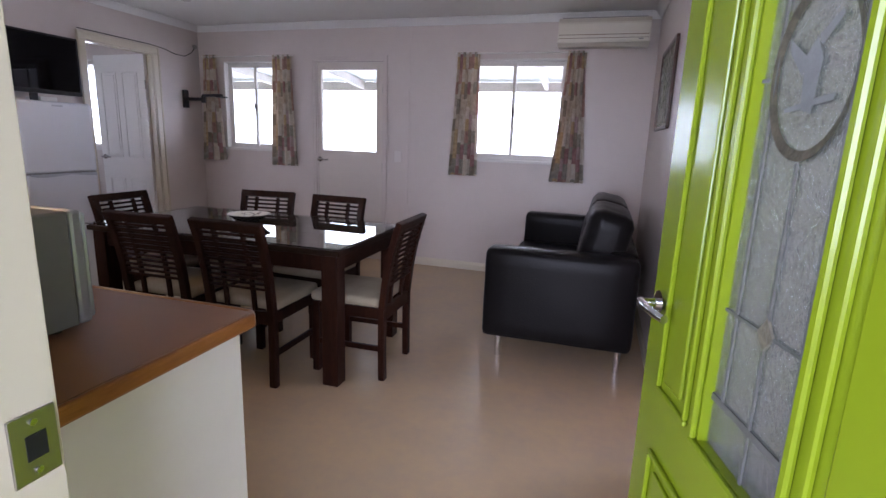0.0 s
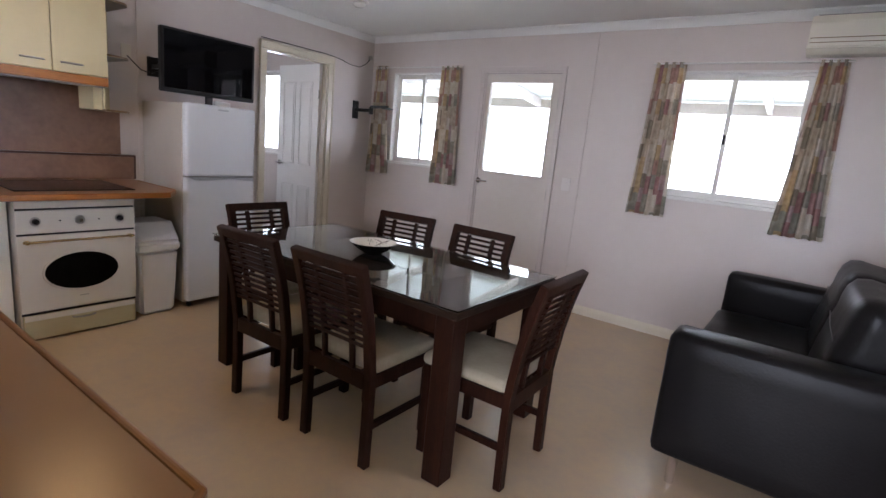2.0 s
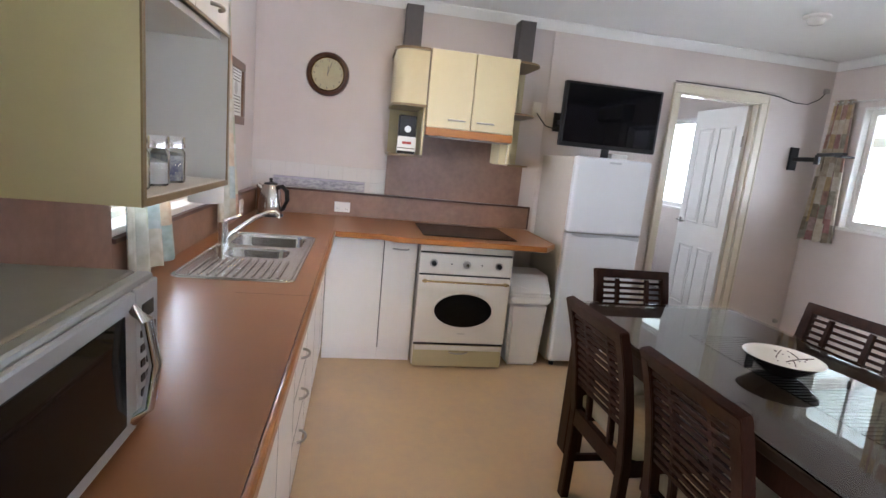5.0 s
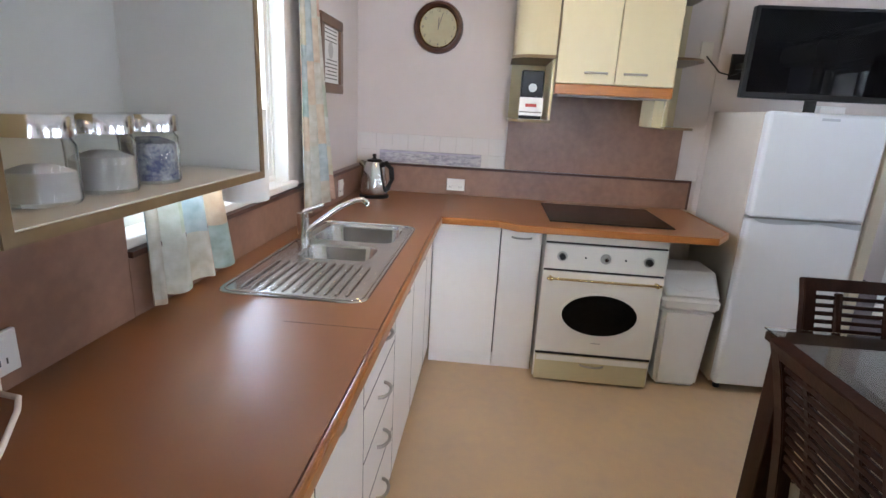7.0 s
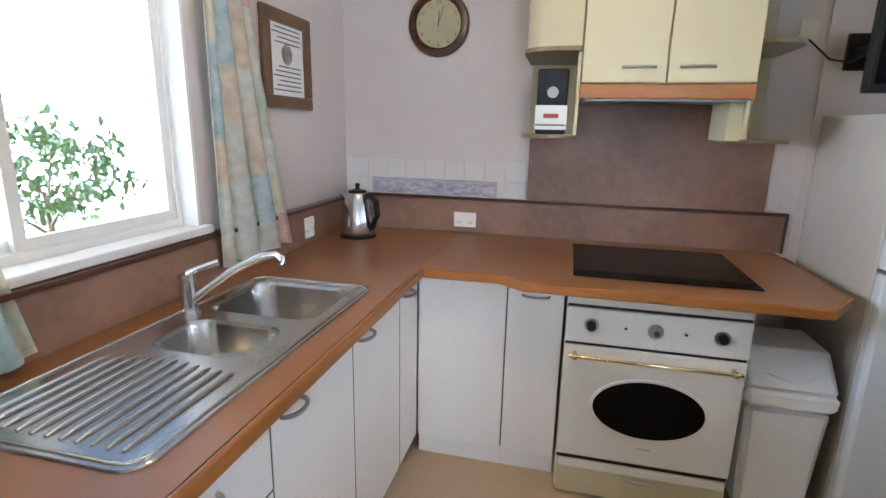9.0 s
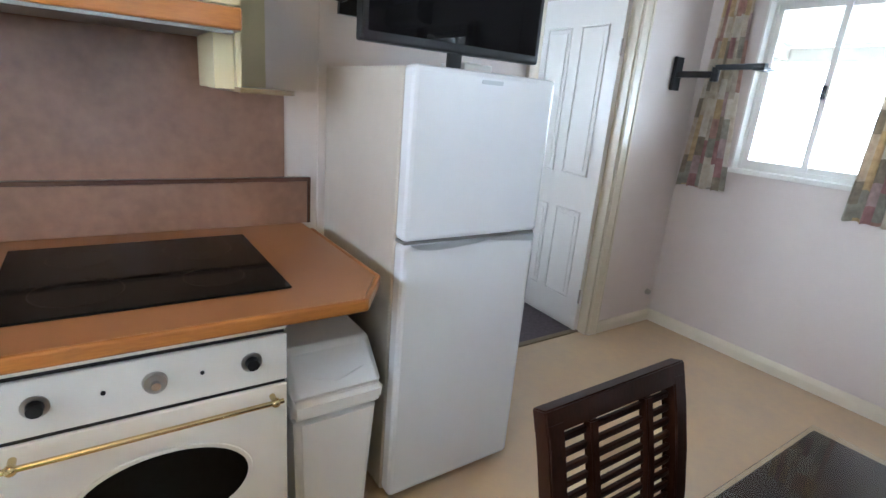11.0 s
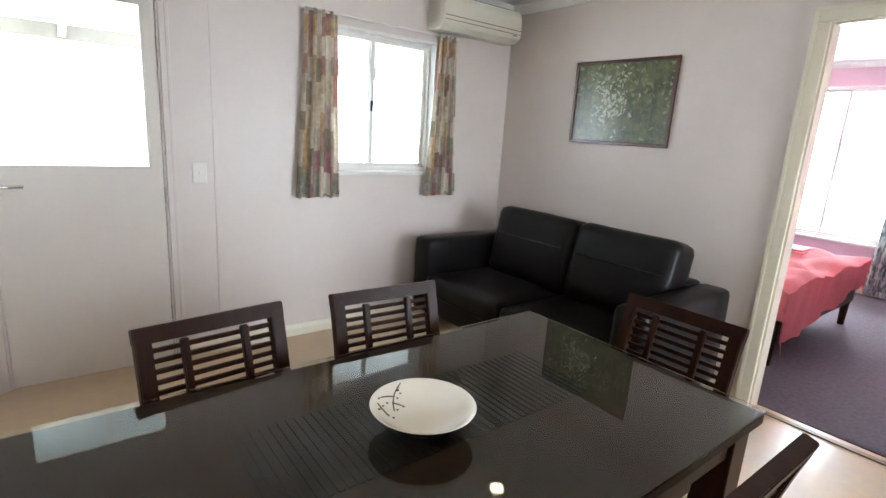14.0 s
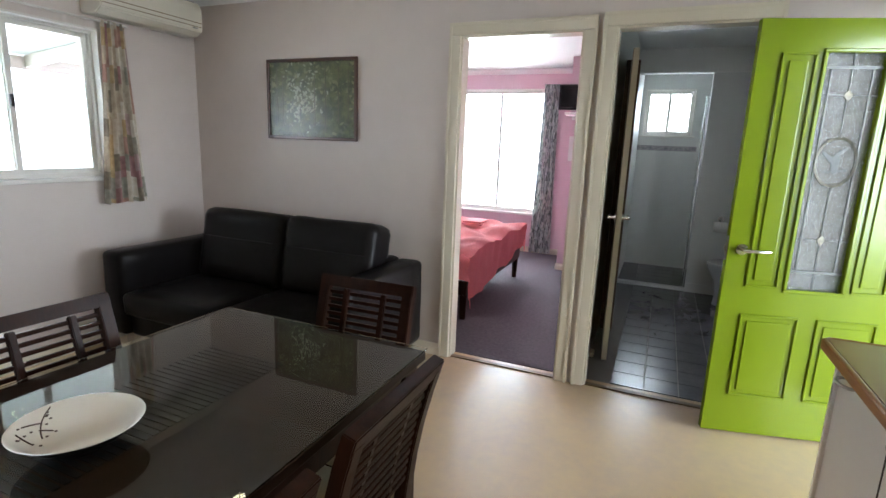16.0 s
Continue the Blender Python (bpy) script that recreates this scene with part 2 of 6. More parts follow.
M_SACHET = mat("sachet_wrapping", (0.60, 0.62, 0.66), 0.4, 0, (0.12, 0.14, 0.30), 30, 1.0)
M_MELAMINE = mat("pale_melamine_panel", (0.60, 0.585, 0.54), 0.35, 0, (0.57, 0.555, 0.51), 3, 0.4)
M_DUVET = mat("coral_duvet", (0.76, 0.24, 0.25), 0.85, 0, (0.71, 0.20, 0.215), 6, 0.6, 0.4, 30, 0.15)
M_TOILET = mat("white_porcelain", (0.62, 0.62, 0.60), 0.12)
M_CURTAIN = patchwork("patchwork_print_curtain", [(0.58, 0.49, 0.37), (0.38, 0.20, 0.20), (0.68, 0.61, 0.50), (0.28, 0.24, 0.18), (0.55, 0.41, 0.23), (0.46, 0.34, 0.33), (0.72, 0.67, 0.58), (0.34, 0.33, 0.27), (0.46, 0.28, 0.23), (0.54, 0.48, 0.38)], 6.3)
M_KCURTAIN = patchwork("pastel_print_curtain", [(0.62, 0.60, 0.52), (0.40, 0.52, 0.50), (0.66, 0.55, 0.42), (0.60, 0.62, 0.56), (0.50, 0.55, 0.44), (0.62, 0.42, 0.33), (0.68, 0.64, 0.50), (0.47, 0.56, 0.58)], 5.0)
M_BCURTAIN = patchwork("grey_leaf_print_curtain", [(0.55, 0.60, 0.58), (0.16, 0.18, 0.18), (0.60, 0.64, 0.62), (0.40, 0.44, 0.44), (0.62, 0.64, 0.62), (0.25, 0.28, 0.28)], 17.0)
M_LEAF = mat("garden_leaf", (0.10, 0.16, 0.05), 0.5, 0, (0.06, 0.11, 0.03), 5, 0.8)
M_GRASS = mat("dry_grass_ground", (0.20, 0.20, 0.10), 0.9, 0, (0.26, 0.23, 0.14), 3, 0.8, 0.5, 40)
M_RAFTER = mat("weathered_rafter", (0.45, 0.43, 0.40), 0.6, 0, (0.38, 0.36, 0.33), 6, 0.6)
M_SHEET = mat("pale_roof_sheet", (0.60, 0.66, 0.66), 0.5, 0, (0.56, 0.62, 0.62), 3, 0.4)
M_LAMPGLASS = glow("lit_lamp_diffuser", (1.0, 0.82, 0.55), 40.0)
M_KITCHENLAMP = glow("lit_kitchen_diffuser", (1.0, 0.64, 0.28), 44.0)
M_BACKDOOR = mat("beige_door_paint", (0.61, 0.55, 0.49), 0.3, 0, (0.575, 0.515, 0.46), 2, 0.5, 0.03, 120)
M_SWITCH = mat("warm_white_plastic", (0.66, 0.61, 0.57), 0.35, 0, (0.63, 0.58, 0.54), 6, 0.4)
M_GAP = mat("dark_door_edging", (0.05, 0.035, 0.028), 0.6)
M_BULB_OFF = mat("opal_lamp_glass", (0.78, 0.77, 0.73), 0.25)
M_DUCT = mat("dark_grey_shadow_box", (0.075, 0.065, 0.062), 0.6, 0, (0.06, 0.052, 0.05), 6, 0.5)

# ---- mesh helpers ----


def box(bm, a, b, bevel=0.0, seg=2):
    """A box from corner a to corner b, its edges rounded by bevel."""
    lo, hi = [min(p, q) for p, q in zip(a, b)], [max(p, q) for p, q in zip(a, b)]
    r = bmesh.ops.create_cube(bm, size=1.0)
    for v in r["verts"]:
        v.co = Vector([lo[i] + (v.co[i] + 0.5) * (hi[i] - lo[i]) for i in range(3)])
    if bevel:
        es = list({e for v in r["verts"] for e in v.link_edges})
        bmesh.ops.bevel(bm, geom=es, offset=min(bevel, 0.49 * min(h - l for h, l in zip(hi, lo))), segments=seg, affect="EDGES", profile=0.5)
    return bm


def rod(bm, a, b, r1, r2=None, n=14):
    """A round bar from a to b."""
    a, b = Vector(a), Vector(b)
    m = Matrix.Translation((a + b) / 2) @ (b - a).to_track_quat("Z", "Y").to_matrix().to_4x4()
    bmesh.ops.create_cone(bm, cap_ends=True, segments=n, radius1=r1, radius2=r1 if r2 is None else r2, depth=(b - a).length, matrix=m)
    return bm


def tube(bm, pts, r, n=10):
    """A bent round bar through points."""
    pts = [Vector(p) for p in pts]
    rings = []
    for i, p in enumerate(pts):
        d = (pts[min(i + 1, len(pts) - 1)] - pts[max(i - 1, 0)]).normalized()
        u = d.cross(Vector((0, 0, 1)) if abs(d.z) < 0.9 else Vector((1, 0, 0))).normalized()
        w = d.cross(u)
        rings.append([bm.verts.new(p + r * (math.cos(k * math.tau / n) * u + math.sin(k * math.tau / n) * w)) for k in range(n)])
    for s, t in zip(rings, rings[1:]):
        for k in range(n):
            bm.faces.new((s[k], s[(k + 1) % n], t[(k + 1) % n], t[k]))
    bm.faces.new(rings[0][::-1])
    bm.faces.new(rings[-1])
    return bm


def arc(c, r, a0, a1, n, axis_u, axis_v):
    c, u, v = Vector(c), Vector(axis_u), Vector(axis_v)
    return [c + r * (math.cos(radians(a0 + (a1 - a0) * i / n)) * u + math.sin(radians(a0 + (a1 - a0) * i / n)) * v) for i in range(n + 1)]


def lathe(bm, profile, c, n=40, sx=1.0, sy=1.0):
    """A turned body from (radius, height) pairs about an upright axis through c."""
    rings = [[bm.verts.new((c[0] + sx * r * math.cos(k * math.tau / n), c[1] + sy * r * math.sin(k * math.tau / n), c[2] + z)) for k in range(n)] for r, z in profile]
    for s, t in zip(rings, rings[1:]):
        for k in range(n):
            bm.faces.new((s[k], s[(k + 1) % n], t[(k + 1) % n], t[k]))
    return bm


def prism(bm, outline, z0, z1, bevel=0.0):
    """An upright block over an outline in plan."""
    lo = [bm.verts.new((x, y, z0)) for x, y in outline]
    hi = [bm.verts.new((x, y, z1)) for x, y in outline]
    n = len(outline)
    fs = [bm.faces.new(lo[::-1]), bm.faces.new(hi)] + [bm.faces.new((lo[i], lo[(i + 1) % n], hi[(i + 1) % n], hi[i])) for i in range(n)]
    bmesh.ops.recalc_face_normals(bm, faces=fs)
    if bevel:
        bmesh.ops.bevel(bm, geom=list({e for f in fs for e in f.edges}), offset=bevel, segments=2, affect="EDGES", profile=0.5)
    return bm


def mesh(name, bm, material, soft=False):
    """A mesh with rounded edges shaded smooth and its large faces flat; soft: smooth all over."""
    bmesh.ops.recalc_face_normals(bm, faces=bm.faces[:])
    sizes = sorted(f.calc_area() for f in bm.faces)
    mid = sizes[len(sizes) // 2]

    def rounded_off(f):
        a = f.calc_area()
        level = max(abs(c) for c in f.normal) > 0.9999
        return a <= 4 * mid and not (level and a > 1.5 * mid) and any(0.02 < e.calc_face_angle(0) < 0.9 for e in f.edges)
    flags = [soft or rounded_off(f) for f in bm.faces]
    me = bpy.data.meshes.new(name)
    bm.to_mesh(me)
    bm.free()
    me.materials.append(material)
    me.polygons.foreach_set("use_smooth", [True] * len(flags))
    me.set_sharp_from_angle(angle=radians(50))
    me.polygons.foreach_set("use_smooth", flags)
    return me


def part(name, bm, material, parent, label="", soft=False):
    """One mesh under a thing or a part. A thing with a base takes parts in world places, a thing with a pose in its own."""
    ob = new(name, mesh(name, bm, material, soft))
    ob.parent = parent
    if parent.parent is None and "posed" not in parent:
        ob.matrix_parent_inverse = parent.matrix_basis.inverted()
    if label:
        ob["label"] = label
    return ob


def thing(name, label, category, bm=None, material=None, group="", base=None, at=None):
    """A top-level thing: an Empty at its base, or one mesh."""
    ob = new(name, mesh(name, bm, material) if bm else None)
    if base is not None:
        ob.matrix_basis = Matrix.Translation(base)
    if at is not None:
        ob.matrix_basis = at
        ob["posed"] = True
    return tagged(ob, label, category, group)


def structure(name, bm, material, label="", category=""):
    return tagged(new(name, mesh(name, bm, material)), label or name.replace("_", " "), category or name.split("_")[0], kind="structure")


B = bmesh.new


def B1(*boxes, bevel=0.0):
    bm = B()
    for a, b in boxes:
        box(bm, a, b, bevel)
    return bm


def wall_boxes(axis, p0, p1, a0, a1, z0, z1, holes):
    """Boxes of a wall with openings. axis: the way it runs; p0, p1: its faces; holes: (from, to, bottom, top)."""
    out, cuts = [], sorted(holes)
    def bx(a, b, lo, hi):
        if b - a > 1e-4 and hi - lo > 1e-4:
            out.append(((a, p0, lo), (b, p1, hi)) if axis == "x" else ((p0, a, lo), (p1, b, hi)))
    at = a0
    for h0, h1, b, t in cuts:
        bx(at, h0, z0, z1)
        bx(h0, h1, z0, b)
        bx(h0, h1, t, z1)
        at = h1
    bx(at, a1, z0, z1)
    return out

# ---- the large structure ----
W, E, N, S, H = -4.8, 0.045, 5.0, 0.395, 2.45

structure("floor", B1(((W - 0.1, S - 0.1, -0.12), (E + 0.1, N + 0.12, 0))), M_FLOOR, "mottled beige sheet vinyl floor of the living room and kitchen", "floor")
structure("floor_bedroom", B1(((E + 0.1, 1.94, -0.12), (4.0, 5.7, 0.004))), M_CARPET, "dark grey-purple bedroom carpet", "carpet")
structure("floor_second_bedroom", B1(((-8.1, 2.2, -0.12), (W - 0.1, N, 0.004))), M_CARPET, "dark grey carpet beyond the open panel door", "carpet")
structure("floor_bathroom", B1(((E + 0.1, 0.1, -0.12), (4.1, 1.94, -0.004))), M_GROUT, "grey grout bed of the tiled bathroom floor", "floor")
structure("ceiling", B1(((W - 0.1, S - 0.1, H), (E + 0.1, N + 0.12, H + 0.08))), M_CEIL, "flat white painted ceiling", "ceiling")
structure("ceiling_bedroom", B1(((E + 0.1, 1.9, H), (4.0, 5.7, H + 0.08))), M_CEIL, "white bedroom ceiling", "ceiling")
structure("ceiling_second_bedroom", B1(((-8.1, 2.2, H), (W - 0.1, N + 0.12, H + 0.08))), M_CEIL, "white ceiling of the second bedroom", "ceiling")
structure("ceiling_bathroom", B1(((E + 0.1, 0.1, H), (4.1, 1.9, H + 0.08))), M_CEIL, "white bathroom ceiling", "ceiling")
# out-of-view slab; its overhang is added to keep direct sun off the windows
structure("roof", B1(((-8.8, -0.3, H + 0.1), (4.8, 6.0, H + 0.2))), M_SHEET, "unseen pale roof slab, its overhang added to block sun", "roof")

WINL, WINR, BACK = (-4.47, -3.74, 1.135, 2.075), (-1.62, -0.70, 1.135, 2.075), (-3.31, -2.52, 0.0, 2.08)
WESTDOOR, BEDDOOR, BATHDOOR = (3.62, 4.36, 0.0, 2.07), (2.035, 2.78, 0.0, 2.09), (1.16, 1.875, 0.0, 2.10)
SINKWIN, ENTRY = (-3.66, -2.60, 1.07, 2.05), (-0.925, 0.02, 0.0, 2.08)
structure("wall_north", B1(*wall_boxes("x", N, N + 0.12, W - 0.1, E + 0.1, 0, H, [WINL, WINR, BACK])), M_WALL, "pinkish beige painted wall with two windows and the back door", "wall")
structure("wall_west", B1(*wall_boxes("y", W - 0.1, W, S - 0.1, N, 0, H, [WESTDOOR])), M_WALL, "pinkish beige painted wall behind stove and fridge", "wall")
structure("wall_east", B1(*wall_boxes("y", E, E + 0.1, S - 0.1, N, 0, H, [BEDDOOR, BATHDOOR])), M_WALL, "pinkish beige painted wall with bedroom and bathroom doorways", "wall")
structure("wall_south", B1(*wall_boxes("x", S - 0.1, S, W, E, 0, H, [SINKWIN, ENTRY])), M_WALL, "pinkish beige painted wall behind the sink, with the entrance", "wall")
structure("wall_bedroom_south", B1(((E + 0.1, 1.94, 0), (3.9, 1.98, H))), M_PINK, "pink painted bedroom wall", "wall")
structure("wall_bedroom_east", B1(*wall_boxes("y", 3.9, 4.0, 1.98, 5.6, 0, H, [(3.06, 5.0, 0.54, 2.2)])), M_PINK, "pink painted bedroom wall with a wide window", "wall")
structure("wall_bedroom_north", B1(((E + 0.1, 5.6, 0), (4.0, 5.7, H))), M_PINK, "pink painted bedroom end wall", "wall")
structure("wall_bedroom_west", B1(((E + 0.101, 5.12, 0), (E + 0.14, 5.6, H))), M_PINK, "pink painted bedroom return wall", "wall")
structure("wall_bedroom_nib", B1(((3.05, 1.98, 0), (3.9, 2.62, H))), M_PINK, "pink painted boxed-out wall beside the bedroom window", "wall")
structure("wall_bathroom_north", B1(((E + 0.1, 1.9, 0), (4.0, 1.94, H))), M_BATHWALL, "grey-white bathroom wall", "wall")
structure("wall_bathroom_east", B1(*wall_boxes("y", 4.0, 4.1, 0.1, 1.9, 0, H, [(1.29, 1.86, 1.64, 2.2)])), M_BATHWALL, "grey-white bathroom wall with a small high window", "wall")
structure("wall_bathroom_south", B1(((E + 0.1, 0.1, 0), (4.0, 0.2, H))), M_BATHWALL, "grey-white bathroom wall", "wall")
structure("wall_bathroom_nib", B1(((2.8, 0.2, 0), (2.88, 1.21, 2.22))), M_BATHWALL, "grey-white stub wall between toilet and shower", "wall")
structure("wall_bathroom_beam", B1(((2.79, 0.2, 2.22), (2.89, 1.9, H))), M_CEIL, "white bulkhead over the shower opening", "beam")
structure("wall_second_bedroom_north", B1(*wall_boxes("x", N, N + 0.12, -8.1, W - 0.1, 0, H, [(-7.3, -5.35, 1.05, 2.12)])), M_WALL, "beige second bedroom wall with a window", "wall")
structure("wall_second_bedroom_west", B1(((-8.1, 2.2, 0), (-8.0, N, H))), M_WALL, "beige second bedroom wall", "wall")
# opening cut out of view so daylight reaches the open door leaf
structure("wall_second_bedroom_south", B1(*wall_boxes("x", 2.2, 2.3, -8.0, W - 0.1, 0, H, [(-7.0, -6.2, 1.1, 2.0)])), M_WALL, "beige second bedroom wall with a window", "wall")


def moulding(name, profile, a, b, inward, material, label):
    """A strip of a given section (out from the wall, up) from a to b."""
    bm = B()
    a, b, w = Vector(a), Vector(b), Vector(inward)
    r0, r1 = ([bm.verts.new(p + o * w + Vector((0, 0, u))) for o, u in profile] for p in (a, b))
    n = len(profile)
    for i in range(n):
        bm.faces.new((r0[i], r0[(i + 1) % n], r1[(i + 1) % n], r1[i]))
    bm.faces.new(r0)
    bm.faces.new(r1[::-1])
    return structure(name, bm, material, label, "moulding")


COVE = [(0.001, -0.065), (0.012, -0.065), (0.022, -0.045), (0.045, -0.02), (0.062, -0.012), (0.062, -0.002), (0.001, -0.002)]
SKIRT = [(0.001, 0), (0.016, 0), (0.016, 0.05), (0.010, 0.072), (0.004, 0.08), (0.001, 0.08)]
moulding("cornice_north", COVE, (W, N, H), (E, N, H), (0, -1, 0), M_CEIL, "white coved ceiling cornice")
moulding("cornice_west", COVE, (W, S, H), (W, N, H), (1, 0, 0), M_CEIL, "white coved ceiling cornice")
moulding("cornice_east", COVE, (E, S, H), (E, N, H), (-1, 0, 0), M_CEIL, "white coved ceiling cornice")
moulding("cornice_south", COVE, (W, S, H), (E, S, H), (0, 1, 0), M_CEIL, "white coved ceiling cornice")
moulding("cornice_bedroom", COVE, (3.9, 2.62, H), (3.9, 5.6, H), (-1, 0, 0), M_CEIL, "white bedroom cornice")
for a, b, w in [((W, N), (-3.36, N), (0, -1, 0)), ((-2.47, N), (E, N), (0, -1, 0)), ((W, 4.42), (W, N), (1, 0, 0)), ((W, 3.12), (W, 3.56), (1, 0, 0)), ((E, 2.84), (E, N), (-1, 0, 0)), ((E, S), (E, 1.09), (-1, 0, 0)), ((3.05, 1.98), (3.05, 2.62), (-1, 0, 0)), ((3.05, 2.62), (3.9, 2.62), (0, 1, 0)), ((3.9, 2.62), (3.9, 5.6), (-1, 0, 0))]:
    moulding("baseboard", SKIRT, (*a, 0.001), (*b, 0.001), w, M_TRIM, "cream painted skirting board")
moulding("baseboard_bathroom", [(0.001, 0), (0.014, 0), (0.014, 0.1), (0.001, 0.1)], (2.8, 0.2, 0), (2.8, 1.21, 0), (-1, 0, 0), M_BATHWALL, "grey tile skirting")


def architrave(name, axis, face, out, a0, a1, top, width=0.065, material=None, sill=0.0, depth=(0.0, 0.1)):
    """Door casing and jamb lining round an opening in a wall that runs along axis; face: the wall's face, out: +1 or -1."""
    material = material or M_TRIM
    root = tagged(new(name), "cream gloss painted door frame and casing", "door frame", kind="structure")
    f1 = face + 0.018 * out
    f2 = face + 0.026 * out

    def put(nm, u0, u1, z0, z1, p0, p1, bev=0.005):
        a, b = ((u0, p0, z0), (u1, p1, z1)) if axis == "x" else ((p0, u0, z0), (p1, u1, z1))
        part(nm, B1((a, b), bevel=bev), material, root)
    g = 0.008
    put("casing", a0 - width, a0 + g, sill, top - g, face, f1)
    put("casing", a1 - g, a1 + width, sill, top - g, face, f1)
    put("casing", a0 - width, a1 + width, top - g + 0.001, top + width, face, f1)
    put("casing_bead", a0 - width, a0 - width + 0.018, sill, top + width - 0.02, f1 - 0.004, f2)
    put("casing_bead", a1 + width - 0.018, a1 + width, sill, top + width - 0.02, f1 - 0.004, f2)
    put("casing_bead", a0 - width, a1 + width, top + width - 0.019, top + width, f1 - 0.004, f2)
    back = face - 0.1 * out
    put("jamb", a0 - 0.0005, a0 + 0.018, sill, top, face - 0.001 * out, back, 0.002)
    put("jamb", a1 - 0.018, a1 + 0.0005, sill, top, face - 0.001 * out, back, 0.002)
    put("jamb", a0 + 0.018, a1 - 0.018, top - 0.018, top + 0.0005, face - 0.001 * out, back, 0.002)
    return root


architrave("door_frame_west", "y", W, 1, *WESTDOOR[:2], WESTDOOR[3])
architrave("door_frame_bedroom", "y", E, -1, *BEDDOOR[:2], BEDDOOR[3])
architrave("door_frame_bathroom", "y", E, -1, *BATHDOOR[:2], BATHDOOR[3])
architrave("door_frame_back", "x", N, -1, *BACK[:2], BACK[3], 0.04, M_WALL)
ent = tagged(new("door_frame_entry"), "cream painted entrance door frame", "door frame", kind="structure")
for p, q in (((ENTRY[0] - 0.0005, S - 0.115, 0), (ENTRY[0] + 0.018, S - 0.004, ENTRY[3])), ((ENTRY[1] - 0.018, S - 0.115, 0), (ENTRY[1] + 0.0005, S - 0.004, ENTRY[3])), ((ENTRY[0] + 0.018, S - 0.115, ENTRY[3] - 0.018), (ENTRY[1] - 0.018, S - 0.004, ENTRY[3] + 0.0005))):
    part("jamb", B1((p, q), bevel=0.002), M_TRIM, ent)
part("outer_casing", B1(((ENTRY[0] - 0.06, S - 0.135, 0), (ENTRY[0] + 0.005, S - 0.116, ENTRY[3]))), M_GREEN, ent, "lime green outer casing")
strike = thing("strike_plate", "worn steel strike plate screwed to the door jamb", "latch", base=(-0.905, 0.36, 0.99))
bm = B1(((-0.9065, 0.335, 0.93), (-0.903, 0.385, 1.01)), bevel=0.001)
part("plate", bm, M_PEWTER, strike)
part("latch_hole", B1(((-0.9035, 0.35, 0.955), (-0.9022, 0.372, 0.985))), M_BLACK, strike)
for z in (0.941, 0.999):
    part("screw", rod(B(), (-0.9035, 0.36, z), (-0.901, 0.36, z), 0.004, n=10), M_STEEL, strike)
for nm, y, x in (("threshold_bedroom", BEDDOOR, E + 0.05), ("threshold_bathroom", BATHDOOR, E + 0.05), ("threshold_second_bedroom", WESTDOOR, W - 0.05)):
    structure(nm, B1(((x - 0.045, y[0] + 0.018, 0.0), (x - 0.005, y[1] - 0.018, 0.009)), bevel=0.003), M_OLIVE, "thin metal carpet threshold strip", "threshold")
structure("wall_joint_cover", B1(((-2.275, N - 0.006, 0.08), (-2.24, N, H - 0.065))), M_WALL, "vertical wall panel joint cover", "trim")
structure("wall_joint_kitchen", B1(((W, 2.53, 0.0), (W + 0.006, 2.56, H - 0.065))), M_WALL, "vertical wall panel joint cover", "trim")

# ---- outside ----
structure("ground", B1(((-300, -300, -0.4), (300, 300, -0.15))), M_GRASS, "dry grass ground around the cabin", "ground")


def backdrop(name, a, b, strength, color=(1, 1, 1)):
    bm = B()
    (x0, y0), (x1, y1) = a, b
    bm.faces.new([bm.verts.new(p) for p in ((x0, y0, -0.15), (x1, y1, -0.15), (x1, y1, 4.2), (x0, y0, 4.2))])
    return structure(name, bm, glow(name, color, strength), "overexposed bright daylight outside the windows", "backdrop")


backdrop("backdrop_north", (-34, 8.6), (4, 8.6), GLOW_NORTH, (0.84, 0.91, 1.0))
backdrop("backdrop_south", (-10, -6.5), (4.5, -6.5), GLOW_SOUTH, (0.85, 0.915, 1.0))
backdrop("backdrop_west", (-10, 0.1), (-10, -6.5), GLOW_SOUTH, (0.85, 0.915, 1.0))
backdrop("backdrop_east", (6.6, -1), (6.6, 7.5), GLOW_EAST, (0.84, 0.91, 1.0))
bm = B()
prism_pts = [(5.12, 2.42), (7.7, 2.16), (7.7, 2.19), (5.12, 2.45)]
lo, hi = ([bm.verts.new((x, y, z)) for y, z in prism_pts] for x in (-8.6, 4.4))
for i in range(4):
    bm.faces.new((lo[i], lo[(i + 1) % 4], hi[(i + 1) % 4], hi[i]))
bm.faces.new(lo), bm.faces.new(hi[::-1])
ver = thing("veranda_roof", "pale translucent veranda roof on timber rafters", "veranda", base=(-2, 6.4, 2.2))
part("roof_sheet", bm, M_SHEET, ver)
part("fascia_beam", B1(((-8.6, 7.62, 2.02), (4.4, 7.68, 2.15))), M_RAFTER, ver)
for x in (-6.9, -5.5, -4.02, -2.86, -1.16, 0.3, 1.8):
    bm = B()
    lo, hi = ([bm.verts.new((xx, y, z)) for y, z in ((5.12, 2.30), (7.62, 2.04), (7.62, 2.155), (5.12, 2.415))] for xx in (x - 0.025, x + 0.025))
    for i in range(4):
        bm.faces.new((lo[i], lo[(i + 1) % 4], hi[(i + 1) % 4], hi[i]))
    bm.faces.new(lo), bm.faces.new(hi[::-1])
    part("rafter", bm, M_RAFTER, ver)


